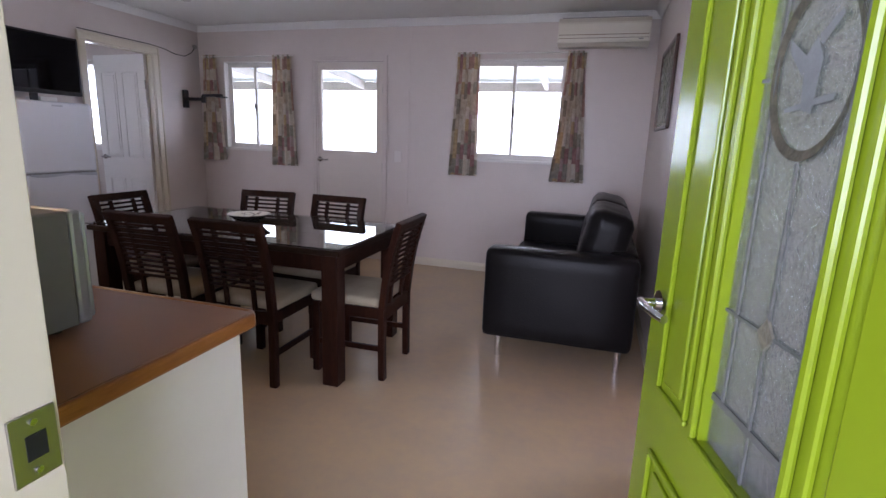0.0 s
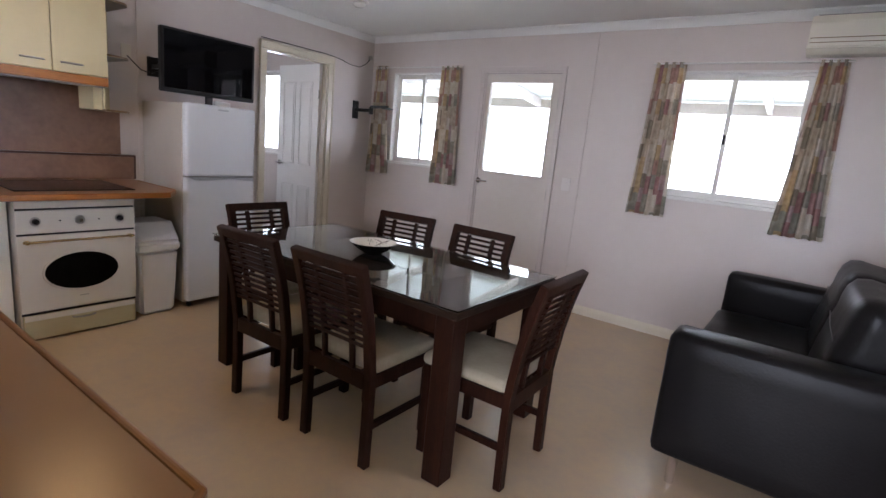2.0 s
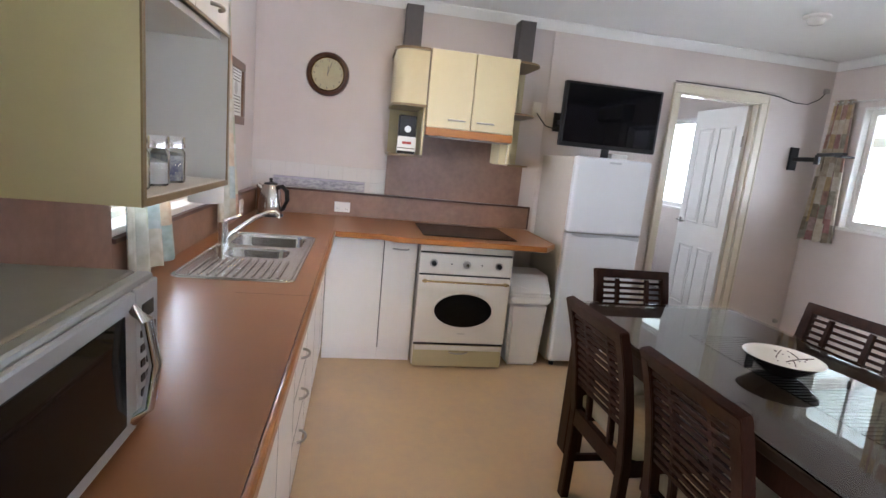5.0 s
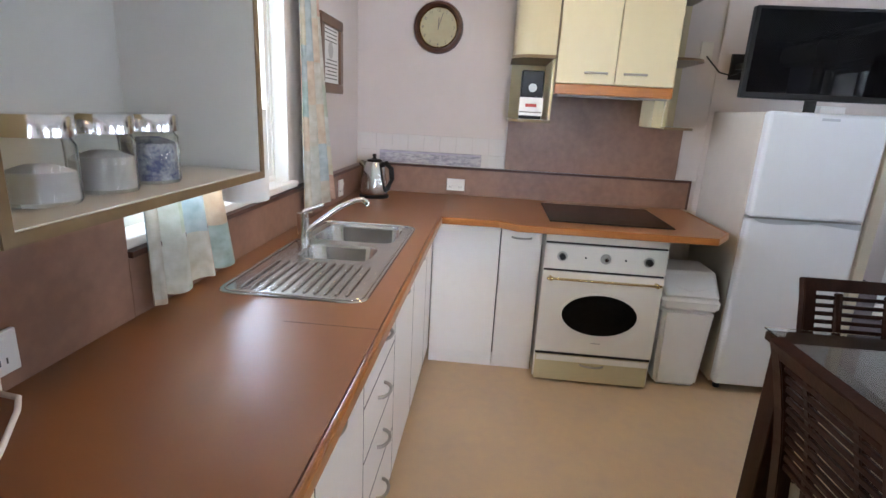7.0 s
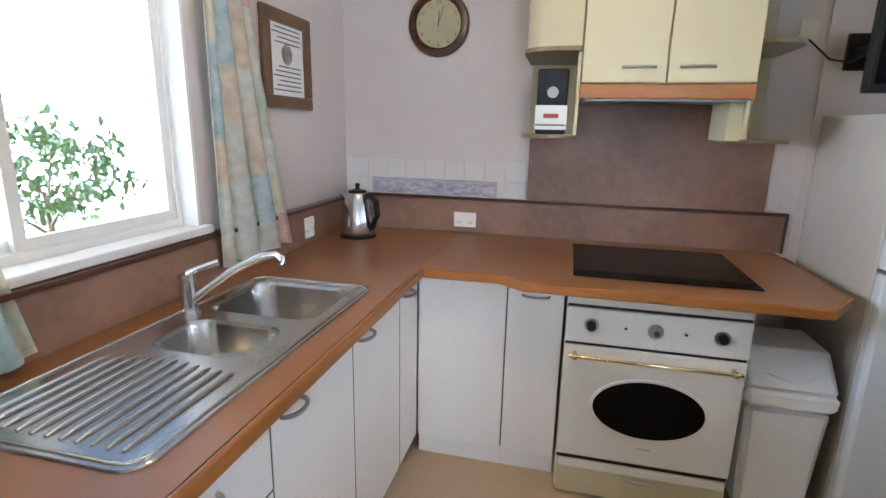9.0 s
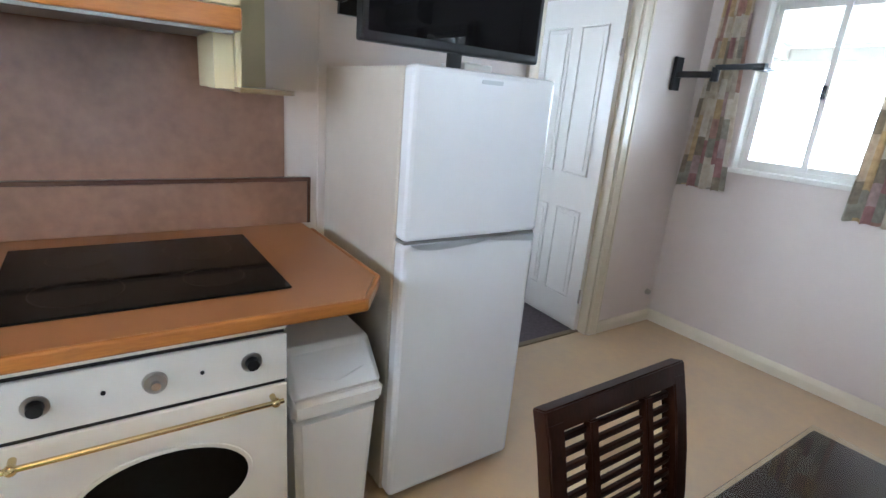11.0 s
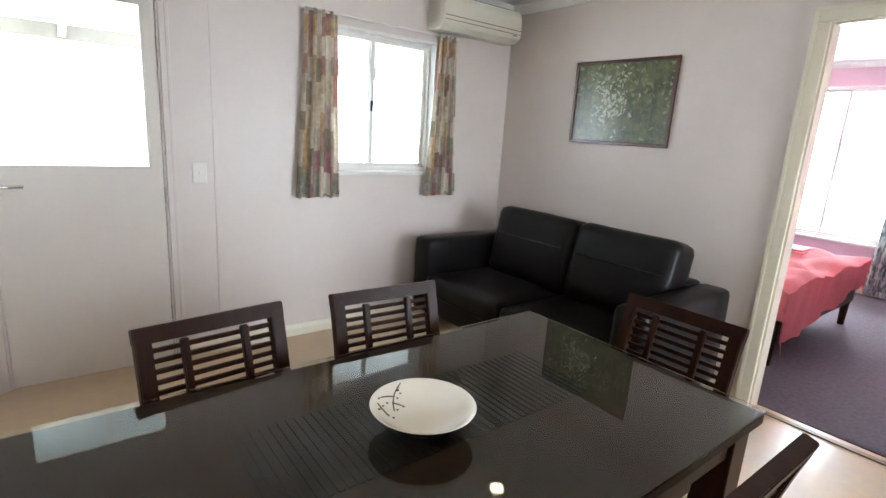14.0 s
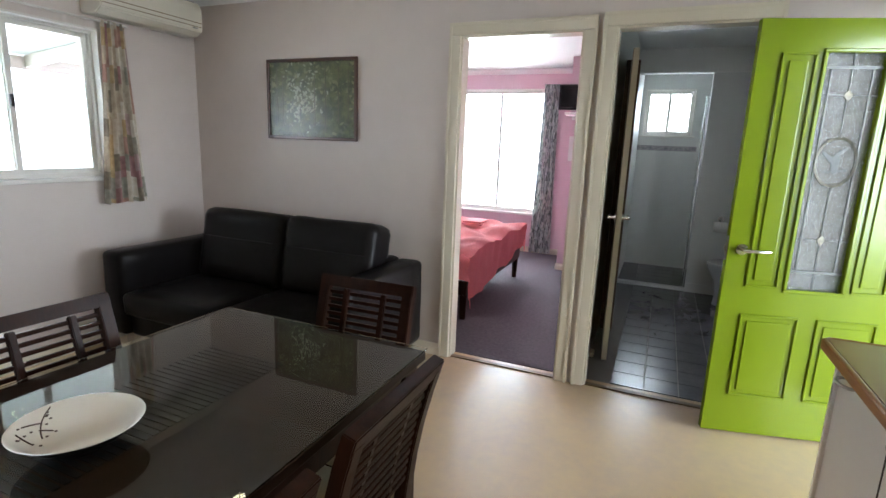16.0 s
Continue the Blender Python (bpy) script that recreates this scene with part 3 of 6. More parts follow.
def leaf_cloud(n, centre, spread, size, rng):
    """Many small bent leaves scattered through an uneven crown."""
    verts, faces = [], []
    for _ in range(n):
        d = Vector((rng.gauss(0, 1), rng.gauss(0, 1), rng.gauss(0, 1))).normalized() * (0.35 + 0.65 * rng.random() ** 0.5)
        c = Vector(centre) + Vector((d.x * spread[0], d.y * spread[1], d.z * spread[2])) * (0.8 + 0.4 * noise.noise(d * 2.5))
        q = Euler((rng.uniform(0, 6.3), rng.uniform(0, 6.3), rng.uniform(0, 6.3))).to_matrix()
        k, s = len(verts), size * rng.uniform(0.6, 1.3)
        verts += [c + q @ Vector(p) * s for p in ((-0.5, 0, 0), (0, 0.22, 0.08), (0.5, 0, 0), (0, -0.22, 0.08))]
        faces += [(k, k + 1, k + 2), (k, k + 2, k + 3)]
    me = bpy.data.meshes.new("crown")
    me.from_pydata(verts, [], faces)
    me.materials.append(M_LEAF)
    return me


rng = random.Random(4)
for x, y, s, h in ((-7.2, -1.5, 0.7, 1.0), (-8.4, -2.2, 0.9, 1.9), (-8.6, -0.9, 0.7, 1.6), (-6.2, -3.4, 0.9, 0.9), (6.0, 0.6, 0.6, 1.7)):
    tree = thing("garden_shrub", "sunlit green garden shrub outside the window", "shrub", base=(x, y, -0.15), group="garden shrubs")
    bm = rod(B(), (x, y, -0.15), (x + 0.05, y, h * 0.8), 0.05, 0.02, 8)
    for k in range(5):
        a = k * 1.3
        rod(bm, (x + 0.03, y, h * 0.3 + 0.1 * k), (x + 0.5 * s * math.cos(a), y + 0.5 * s * math.sin(a), h * 0.7 + 0.15 * k), 0.02, 0.008, 6)
    part("trunk", bm, M_BROWNFRAME, tree)
    cr = new("crown", leaf_cloud(900, (x, y, h), (s, s, s * 0.75), 0.13, rng))
    cr.parent, cr.matrix_parent_inverse = tree, tree.matrix_basis.inverted()

# ---- windows ----


def slider(name, axis, face, back, a0, a1, z0, z1, mull, label, latch=True):
    """An aluminium sliding window in its opening: frame, two sashes, panes and an inside sill board."""
    root = tagged(new(name), label, "window", kind="structure")
    s = 1 if back > face else -1

    def bx(u0, u1, zz0, zz1, p0, p1):
        return ((u0, p0, zz0), (u1, p1, zz1)) if axis == "x" else ((p0, u0, zz0), (p1, u1, zz1))
    m0, m1 = face + 0.055 * s, face + 0.105 * s
    t = 0.028
    part("window_frame", B1(bx(a0, a0 + t, z0, z1, m0, m1), bx(a1 - t, a1, z0, z1, m0, m1), bx(a0 + t, a1 - t, z0, z0 + t, m0, m1), bx(a0 + t, a1 - t, z1 - t, z1, m0, m1)), M_ALU, root)
    for n, (u0, u1, p) in enumerate(((a0 + t, mull + 0.018, face + 0.062 * s), (mull - 0.018, a1 - t, face + 0.083 * s))):
        q, k = p + 0.016 * s, 0.03
        zz0, zz1 = z0 + t, z1 - t
        sash = part("sash", B1(bx(u0, u0 + k, zz0, zz1, p, q), bx(u1 - k, u1, zz0, zz1, p, q), bx(u0 + k, u1 - k, zz0, zz0 + k, p, q), bx(u0 + k, u1 - k, zz1 - k, zz1, p, q)), M_ALU, root)
        pane = part("pane", B1(bx(u0 + k, u1 - k, zz0 + k, zz1 - k, p + 0.006 * s, p + 0.010 * s)), M_PANE, sash)
        pane.visible_shadow = False
    if latch:
        u = mull
        part("latch", B1(bx(u - 0.01, u + 0.01, (z0 + z1) / 2 - 0.05, (z0 + z1) / 2 + 0.02, face + 0.045 * s, face + 0.0615 * s), bevel=0.003), M_BLACK, root)
    g = 0.004
    part("window_sill", B1(bx(a0 - 0.03, a1 + 0.03, z0 - 0.022, z0 + g, face - 0.03 * s, face + 0.056 * s), bevel=0.004), M_ALU, root)
    part("reveal", B1(bx(a0, a0 + 0.012, z0 + g, z1, face - 0.004 * s, m0), bx(a1 - 0.012, a1, z0 + g, z1, face - 0.004 * s, m0), bx(a0 + 0.012, a1 - 0.012, z1 - 0.012, z1, face - 0.004 * s, m0)), M_ALU, root)
    return root


slider("window_1", "x", N, N + 0.12, *WINL, -4.11, "white aluminium sliding window over bright daylight")
slider("window_2", "x", N, N + 0.12, *WINR, -1.20, "wide white aluminium sliding window over bright daylight")
slider("window_3", "x", S, S - 0.1, *SINKWIN, -3.15, "white aluminium sliding window above the sink, open to garden greenery")
slider("window_4", "y", 3.9, 4.0, 3.06, 5.0, 0.54, 2.2, 3.7, "wide white bedroom window over bright daylight", False)
slider("window_5", "y", 4.0, 4.1, 1.29, 1.86, 1.64, 2.2, 1.58, "small high white bathroom window", False)
slider("window_6", "x", N, N + 0.12, -7.3, -5.35, 1.05, 2.12, -6.3, "white sliding window that lights the second bedroom", False)
# unseen window, added only to brighten the second bedroom door
slider("window_unseen_fill", "x", 2.3, 2.2, -7.0, -6.2, 1.1, 2.0, -6.6, "white sliding window that lights the second bedroom", False)


def curtain(name, axis, face, out, top, bottom, z0, z1, folds, material, label, depth=0.03, seed=0, group="", cloth=None):
    """Gathered cloth between two spans (top and bottom), hung off a wall face."""
    cols, rows = folds * 10, 16
    r = random.Random(seed)
    ph = [r.uniform(-0.5, 0.5) for _ in range(folds + 2)]
    verts, uvs, faces = [], [], []
    width = cloth or abs(bottom[1] - bottom[0]) * 1.9
    for layer in (0, 1):
        for j in range(rows + 1):
            v = j / rows
            for i in range(cols + 1):
                u = i / cols
                a = top[0] + (top[1] - top[0]) * u
                b = bottom[0] + (bottom[1] - bottom[0]) * u
                f = u * folds
                k = int(f)
                w = math.sin(f * math.tau + ph[k] * (1 - f + k) + ph[k + 1] * (f - k) + 0.5 * v * ph[k])
                d = face + out * (0.045 + depth * w * (0.55 + 0.45 * v) + 0.012 * v + 0.003 * layer)
                p = a + (b - a) * v ** 1.3 + 0.006 * math.cos(f * math.tau * 1.0 + 1) * v
                z = z1 + (z0 - z1) * v + 0.004 * math.sin(f * 9 + 2) * v
                verts.append((p, d, z) if axis == "x" else (d, p, z))
                uvs.append((u * width, v * abs(z1 - z0)))
    m = (cols + 1) * (rows + 1)
    for layer in (0, 1):
        for j in range(rows):
            for i in range(cols):
                q = layer * m + j * (cols + 1) + i
                faces.append((q, q + 1, q + cols + 2, q + cols + 1) if layer else (q, q + cols + 1, q + cols + 2, q + 1))
    edge = [i for i in range(cols + 1)], [rows * (cols + 1) + i for i in range(cols + 1)]
    for e in edge:
        for p, q in zip(e, e[1:]):
            faces.append((p, q, q + m, p + m))
    for i in (0, cols):
        for j in range(rows):
            p, q = j * (cols + 1) + i, (j + 1) * (cols + 1) + i
            faces.append((p, q, q + m, p + m))
    me = bpy.data.meshes.new(name)
    me.from_pydata(verts, [], faces)
    lay = me.uv_layers.new(name="UVMap")
    for lp in me.loops:
        lay.data[lp.index].uv = uvs[lp.vertex_index]
    me.materials.append(material)
    me.polygons.foreach_set("use_smooth", [True] * len(me.polygons))
    return tagged(new(name, me), label, "curtain", group)


PW = "short gathered patchwork-print curtain in beige, maroon and gold beside the window"
curtain("curtain", "x", N, -1, (-4.70, -4.53), (-4.76, -4.45), 0.99, 2.14, 4, M_CURTAIN, PW, 0.026, 1, "living room curtains", 0.62)
curtain("curtain", "x", N, -1, (-3.80, -3.57), (-3.83, -3.52), 0.97, 2.13, 4, M_CURTAIN, PW, 0.026, 2, "living room curtains", 0.62)
curtain("curtain", "x", N, -1, (-1.74, -1.52), (-1.80, -1.50), 0.97, 2.13, 4, M_CURTAIN, PW, 0.026, 3, "living room curtains", 0.62)
curtain("curtain", "x", N, -1, (-0.71, -0.55), (-0.80, -0.48), 0.96, 2.13, 4, M_CURTAIN, PW, 0.026, 4, "living room curtains", 0.62)
for a, b in ((-4.72, -3.55), (-1.76, -0.53)):
    rail = thing("curtain_rail", "slim white curtain rail above the window", "curtain rail", rod(B(), (a, N - 0.045, 2.12), (b, N - 0.045, 2.12), 0.007, n=8), M_ALU, "curtain rails")
curtain("curtain", "x", S, 1, (-3.70, -3.88), (-3.68, -4.10), 0.93, 2.12, 3, M_KCURTAIN, "pale pastel-print kitchen curtain beside the sink window", 0.022, 5, "kitchen curtains", 0.5)
curtain("curtain", "x", S, 1, (-2.64, -2.86), (-2.63, -3.07), 0.90, 2.12, 4, M_KCURTAIN, "pale pastel-print kitchen curtain beside the sink window", 0.022, 6, "kitchen curtains", 0.7)
curtain("curtain", "y", 3.9, -1, (3.10, 2.90), (3.16, 2.86), 0.02, 2.25, 4, M_BCURTAIN, "long grey leaf-print bedroom curtain reaching the floor", 0.03, 7, "bedroom curtains", 0.8)

# ---- doors ----


def lever(parent, p, out, along, axis, material=M_CHROME, plate_r=0.027):
    """A round rose with a bent lever. out: the way off the door; along: the way the lever points."""
    p, o, a = Vector(p), Vector(out), Vector(along)
    bm = rod(B(), p, p + 0.012 * o, plate_r, n=20)
    rod(bm, p, p + 0.045 * o, 0.010, n=12)
    tube(bm, [p + 0.045 * o - 0.008 * a, p + 0.05 * o + 0.02 * a, p + 0.048 * o + 0.07 * a, p + 0.04 * o + 0.115 * a], 0.009)
    return part("door_handle", bm, material, parent, "polished metal lever handle")


def raised(bm, x0, x1, z0, z1, y, out, depth=0.008):
    """A moulded raised panel on a door face."""
    m = 0.012
    for (a, b) in (((x0, y, z0), (x1, y + out * depth, z0 + m)), ((x0, y, z1 - m), (x1, y + out * depth, z1)), ((x0, y, z0 + m), (x0 + m, y + out * depth, z1 - m)), ((x1 - m, y, z0 + m), (x1, y + out * depth, z1 - m))):
        box(bm, a, b, 0.003, 1)
    ins = 0.035
    if x1 - x0 > 2.6 * ins:
        box(bm, (x0 + ins, y, z0 + ins), (x1 - ins, y + out * depth * 0.7, z1 - ins), 0.005, 2)
    return bm


# lime green entrance door, standing open into the room; local x runs from hinge to free edge, y is its thickness
g_dir = Vector((-0.235, 0.972, 0)).normalized()
g_pose = Matrix.Translation((0.018, 0.428, 0.0)) @ Matrix.Rotation(math.atan2(g_dir.y, g_dir.x), 4, "Z")
gd = thing("front_door", "lime green gloss front door with a leadlight glass panel, standing open", "door", at=g_pose)
GW, GT, Z0, Z1 = 0.82, 0.04, 0.012, 2.045
gx0, gx1, gz0, gz1 = 0.29, 0.53, 0.80, 1.90
bm = B1(((0, -GT / 2, Z0), (gx0, GT / 2, Z1)), ((gx1, -GT / 2, Z0), (GW, GT / 2, Z1)), ((gx0, -GT / 2, Z0), (gx1, GT / 2, gz0)), ((gx0, -GT / 2, gz1), (gx1, GT / 2, Z1)))
part("leaf", bm, M_GREEN, gd)
for out in (1, -1):
    y = out * GT / 2
    for x0, x1, z0, z1 in ((0.10, 0.25, 0.80, 1.90), (0.57, 0.72, 0.80, 1.90), (0.10, 0.37, 0.22, 0.66), (0.45, 0.72, 0.22, 0.66)):
        part("raised_panel", raised(B(), x0, x1, z0, z1, y, out, 0.011), M_GREEN, gd)
    bm = B()
    m = 0.018
    for a, b in (((gx0 - m, y, gz0 - m), (gx1 + m, y + out * 0.012, gz0)), ((gx0 - m, y, gz1), (gx1 + m, y + out * 0.012, gz1 + m)), ((gx0 - m, y, gz0), (gx0, y + out * 0.012, gz1)), ((gx1, y, gz0), (gx1 + m, y + out * 0.012, gz1))):
        box(bm, a, b, 0.004, 1)
    part("glazing_bead", bm, M_GREEN, gd)
pane = part("leadlight_pane", B1(((gx0, -0.003, gz0), (gx1, 0.003, gz1))), M_LEADGLASS, gd, "hammered obscure glass")
bm = B()
gm, gc = (gx0 + gx1) / 2, 1.42
for out in (1, -1):
    y0, y1 = out * 0.0032, out * 0.0065
    for z in (gz0 + 0.09, gz1 - 0.06):
        box(bm, (gx0, y0, z - 0.006), (gx1, y1, z + 0.006))
    for x in (gx0 + 0.035, gx1 - 0.035):
        box(bm, (x - 0.003, y0, gz0 + 0.09), (x + 0.003, y1, gz1 - 0.06))
    for z0, z1 in ((gz0, 1.03), (1.07, gc - 0.12), (gc + 0.12, 1.70), (1.74, gz1)):
        box(bm, (gm - 0.0025, y0, z0), (gm + 0.0025, y1, z1))
    for zc in (1.05, 1.72):
        for x in (gx0, gm + 0.02):
            box(bm, (x, y0, zc - 0.0025), (x + (gx1 - gx0) / 2 - 0.02, y1, zc + 0.0025))
    for x in (gx0, gm + 0.105):
        box(bm, (x, y0, gc - 0.0025), (x + 0.015, y1, gc + 0.0025))
part("lead_cames", bm, M_LEAD, pane, "dark lead strips")
bm = B()
for zc in (1.05, 1.72):
    for out in (1, -1):
        pts = [(gm, zc - 0.026), (gm + 0.02, zc), (gm, zc + 0.026), (gm - 0.02, zc)]
        lo, hi = ([bm.verts.new((x, yy, z)) for x, z in pts] for yy in (out * 0.0032, out * 0.007))
        bm.faces.new(lo), bm.faces.new(hi)
        for i in range(4):
            bm.faces.new((lo[i], lo[(i + 1) % 4], hi[(i + 1) % 4], hi[i]))
part("diamond_jewels", bm, M_GOLD, pane, "olive glass diamonds")
bm = B()
for out in (1, -1):
    ring_in, ring_out = ([Vector((gm + r * 0.86 * math.cos(k * math.tau / 40), out * 0.004, gc + r * 1.12 * math.sin(k * math.tau / 40))) for k in range(40)] for r in (0.092, 0.105))
    vi, vo = ([bm.verts.new(p + Vector((0, out * (0.004 if n else 0.0), 0))) for p in pts] for n, pts in enumerate((ring_in, ring_out)))
    for k in range(40):
        bm.faces.new((vi[k], vi[(k + 1) % 40], vo[(k + 1) % 40], vo[k]))
bmesh.ops.solidify(bm, geom=bm.faces[:], thickness=0.002)
part("oval_ring", bm, M_GOLD, pane, "textured gold oval ring")
bm = B()
for out in (1, -1):
    y = out * 0.0065
    for tri in (((-0.012, -0.055), (0.012, -0.05), (0.02, 0.02), (0.0, 0.045), (-0.018, 0.015)), ((0.015, 0.02), (0.06, 0.05), (0.055, 0.03), (0.02, -0.005)), ((-0.012, 0.03), (-0.002, 0.045), (-0.04, 0.07), (-0.045, 0.062)), ((-0.055, -0.03), (0.05, -0.045), (0.048, -0.052), (-0.052, -0.04))):
        bm.faces.new([bm.verts.new((gm + a, y, gc + b)) for a, b in tri])
bmesh.ops.solidify(bm, geom=bm.faces[:], thickness=0.0015)
part("etched_emblem", bm, M_ETCH, pane, "grey etched emblem in the oval")
lever(gd, (GW - 0.06, GT / 2, 0.985), (0, 1, 0), (-1, 0, 0), "x")
lever(gd, (GW - 0.06, -GT / 2, 0.985), (0, -1, 0), (-1, 0, 0), "x")
part("latch_bolt", B1(((GW, -0.012, 0.925), (GW + 0.002, 0.012, 1.045)), ((GW, -0.006, 0.97), (GW + 0.01, 0.006, 1.0))), M_PEWTER, gd)


def panel_door(name, label, pose_m, width, height=2.03, material=M_WHITE, t=0.035, handle=True, both=(1, -1)):
    d = thing(name, label, "door", at=pose_m)
    part("leaf", B1(((0, -t / 2, 0.012), (width, t / 2, height)), bevel=0.002), material, d)
    k = width / 0.72
    for out in both:
        for x0, x1 in ((0.10 * k, 0.32 * k), (0.40 * k, 0.62 * k)):
            for z0, z1 in ((0.20, 0.78), (1.0, 1.88)):
                part("raised_panel", raised(B(), x0, x1, z0, z1, out * t / 2, out), material, d)
    if handle:
        for out in (1, -1):
            lever(d, (width - 0.055, out * t / 2, 1.0), (0, out, 0), (-1, 0, 0), "x")
    for z in (0.25, 1.75):
        part("hinge", rod(B(), (-0.004, 0.02, z - 0.045), (-0.004, 0.02, z + 0.045), 0.006, n=8), M_PEWTER, d)
    return d


panel_door("second_bedroom_door", "white four-panel door standing open into the second bedroom", Matrix.Translation((W - 0.07, 4.325, 0)) @ Matrix.Rotation(radians(177), 4, "Z"), 0.715, 2.05)
btd = panel_door("bathroom_door", "flush bathroom door standing open, dark brown outer face and cream edges", Matrix.Translation((1.17, 1.845, 0)) @ Matrix.Rotation(radians(184.7), 4, "Z"), 0.69, 2.06, M_TRIM, both=())
part("outer_face", B1(((0.004, -0.0205, 0.016), (0.684, -0.0175, 2.056))), M_DARKTRIM, btd, "dark brown sheet over one face")
# added block; its dark colour stands in for the dim gap behind the door
structure("door_post_bathroom", B1(((1.18, 1.80, 0.0), (1.25, 1.899, 2.1)), bevel=0.003), M_DARKTRIM, "dark block added to darken the gap behind the bathroom door", "door post")
structure("door_stop", B1(((0.52, 1.865, 0.0), (0.60, 1.899, 0.03)), bevel=0.004), M_WHITE, "small white door stop by the skirting", "door stop")
# back door with a glazed upper half
bd = thing("back_door", "beige painted back door with a clear glazed upper half", "door", base=(-2.915, N + 0.03, 0))
x0, x1, y0, y1, t = BACK[0] + 0.02, BACK[1] - 0.02, N + 0.012, N + 0.05, 0.0
ga, gb, gl, gh = -3.245, -2.61, 1.158, 1.98
part("leaf", B1(((x0, y0, 0.001), (ga, y1, 2.058)), ((gb, y0, 0.001), (x1, y1, 2.058)), ((ga, y0, 0.001), (gb, y1, gl)), ((ga, y0, gh), (gb, y1, 2.058))), M_BACKDOOR, bd)
pn = part("glass_pane", B1(((ga, N + 0.028, gl), (gb, N + 0.033, gh))), M_PANE, bd)
pn.visible_shadow = False
bm = B()
for a, b in (((ga - 0.012, N + 0.005, gl - 0.012), (gb + 0.012, N + 0.012, gl)), ((ga - 0.012, N + 0.005, gh), (gb + 0.012, N + 0.012, gh + 0.012)), ((ga - 0.012, N + 0.005, gl), (ga, N + 0.012, gh)), ((gb, N + 0.005, gl), (gb + 0.012, N + 0.012, gh))):
    box(bm, a, b, 0.002, 1)
part("glazing_bead", bm, M_BACKDOOR, bd)
lever(bd, (-3.272, N + 0.012, 1.056), (0, -1, 0), (1, 0, 0), "x")
for z in (0.3, 1.0, 1.8):
    part("hinge", rod(B(), (x1 + 0.004, N + 0.006, z - 0.045), (x1 + 0.004, N + 0.006, z + 0.045), 0.006, n=8), M_PEWTER, bd)
part("drip_line", B1(((x0, N + 0.004, 2.06), (x1, N + 0.012, 2.066))), M_DARKTRIM, bd)

# ---- dining table ----
TX0, TX1, TY0, TY1, TZ = -3.20, -1.545, 2.22, 3.10, 0.748
tb = thing("dining_table", "dark-stained wooden dining table with a glass-covered top", "table", base=((TX0 + TX1) / 2, (TY0 + TY1) / 2, 0))
part("tabletop", B1(((TX0, TY0, TZ - 0.03), (TX1, TY1, TZ)), bevel=0.004), M_TABLE, tb)
gt = part("glass_top", B1(((TX0 - 0.004, TY0 - 0.004, TZ + 0.0065), (TX1 + 0.004, TY1 + 0.004, TZ + 0.0115)), bevel=0.0015), M_GLASSTOP, tb, "clear glass sheet over the top")
gt.visible_shadow = False
a = 0.035
for nm, p, q in (("apron", (TX0 + 0.1, TY0 + a, TZ - 0.12), (TX1 - 0.1, TY0 + a + 0.022, TZ - 0.03)), ("apron", (TX0 + 0.1, TY1 - a - 0.022, TZ - 0.12), (TX1 - 0.1, TY1 - a, TZ - 0.03)), ("apron", (TX0 + a, TY0 + 0.1, TZ - 0.12), (TX0 + a + 0.022, TY1 - 0.1, TZ - 0.03)), ("apron", (TX1 - a - 0.022, TY0 + 0.1, TZ - 0.12), (TX1 - a, TY1 - 0.1, TZ - 0.03))):
    part(nm, B1((p, q), bevel=0.002), M_WOOD, tb)
for x in (TX0 + 0.02, TX1 - 0.11):
    for y in (TY0 + 0.02, TY1 - 0.11):
        part("leg", B1(((x, y, 0.0), (x + 0.09, y + 0.09, TZ - 0.031)), bevel=0.004), M_WOOD, tb)
# slatted runner under the glass
rn = thing("table_runner", "black slatted runner lying on the table under the glass", "table runner", base=(-2.3, 2.70, TZ))
for k in range(44):
    x = -2.78 + k * 0.0212
    part("slat", B1(((x, 2.56, TZ + 0.001), (x + 0.0135, 2.85, TZ + 0.0045))), M_RUNNER, rn)
# bowl
bw = thing("fruit_bowl", "shallow white china bowl with a dark berry-branch print, on the table", "bowl", base=(-2.395, 2.65, TZ + 0.0116))
bz = TZ + 0.0118
prof = [(0.0, 0.002), (0.046, 0.0), (0.048, 0.004), (0.074, 0.018), (0.108, 0.046), (0.121, 0.059), (0.126, 0.062), (0.121, 0.061), (0.106, 0.050), (0.072, 0.023), (0.040, 0.010), (0.0, 0.009)]
bm = lathe(B(), prof[6:], (-2.395, 2.65, bz), 48)
part("bowl_inside", bm, M_BOWL, bw)
part("bowl_outside", lathe(B(), prof[:7], (-2.395, 2.65, bz), 48), mat("black_glazed_china", (0.02, 0.014, 0.014), 0.12), bw, "black glazed outside")
bm = B()
for r0, a0, r1, a1 in ((0.116, 85, 0.072, 125), (0.095, 105, 0.108, 125), (0.086, 115, 0.072, 100), (0.108, 140, 0.081, 150)):
    pts = []
    for k in range(6):
        r, an = r0 + (r1 - r0) * k / 5, radians(a0 + (a1 - a0) * k / 5)
        zz = np.interp(r, [0.040, 0.072, 0.106, 0.121], [0.010, 0.023, 0.050, 0.061]) + 0.0015
        pts.append((-2.395 + r * math.cos(an), 2.65 + r * math.sin(an), bz + zz))
    tube(bm, pts, 0.0016, 6)
part("branch_print", bm, M_BERRY, bw)
bm = B()
rb = random.Random(5)
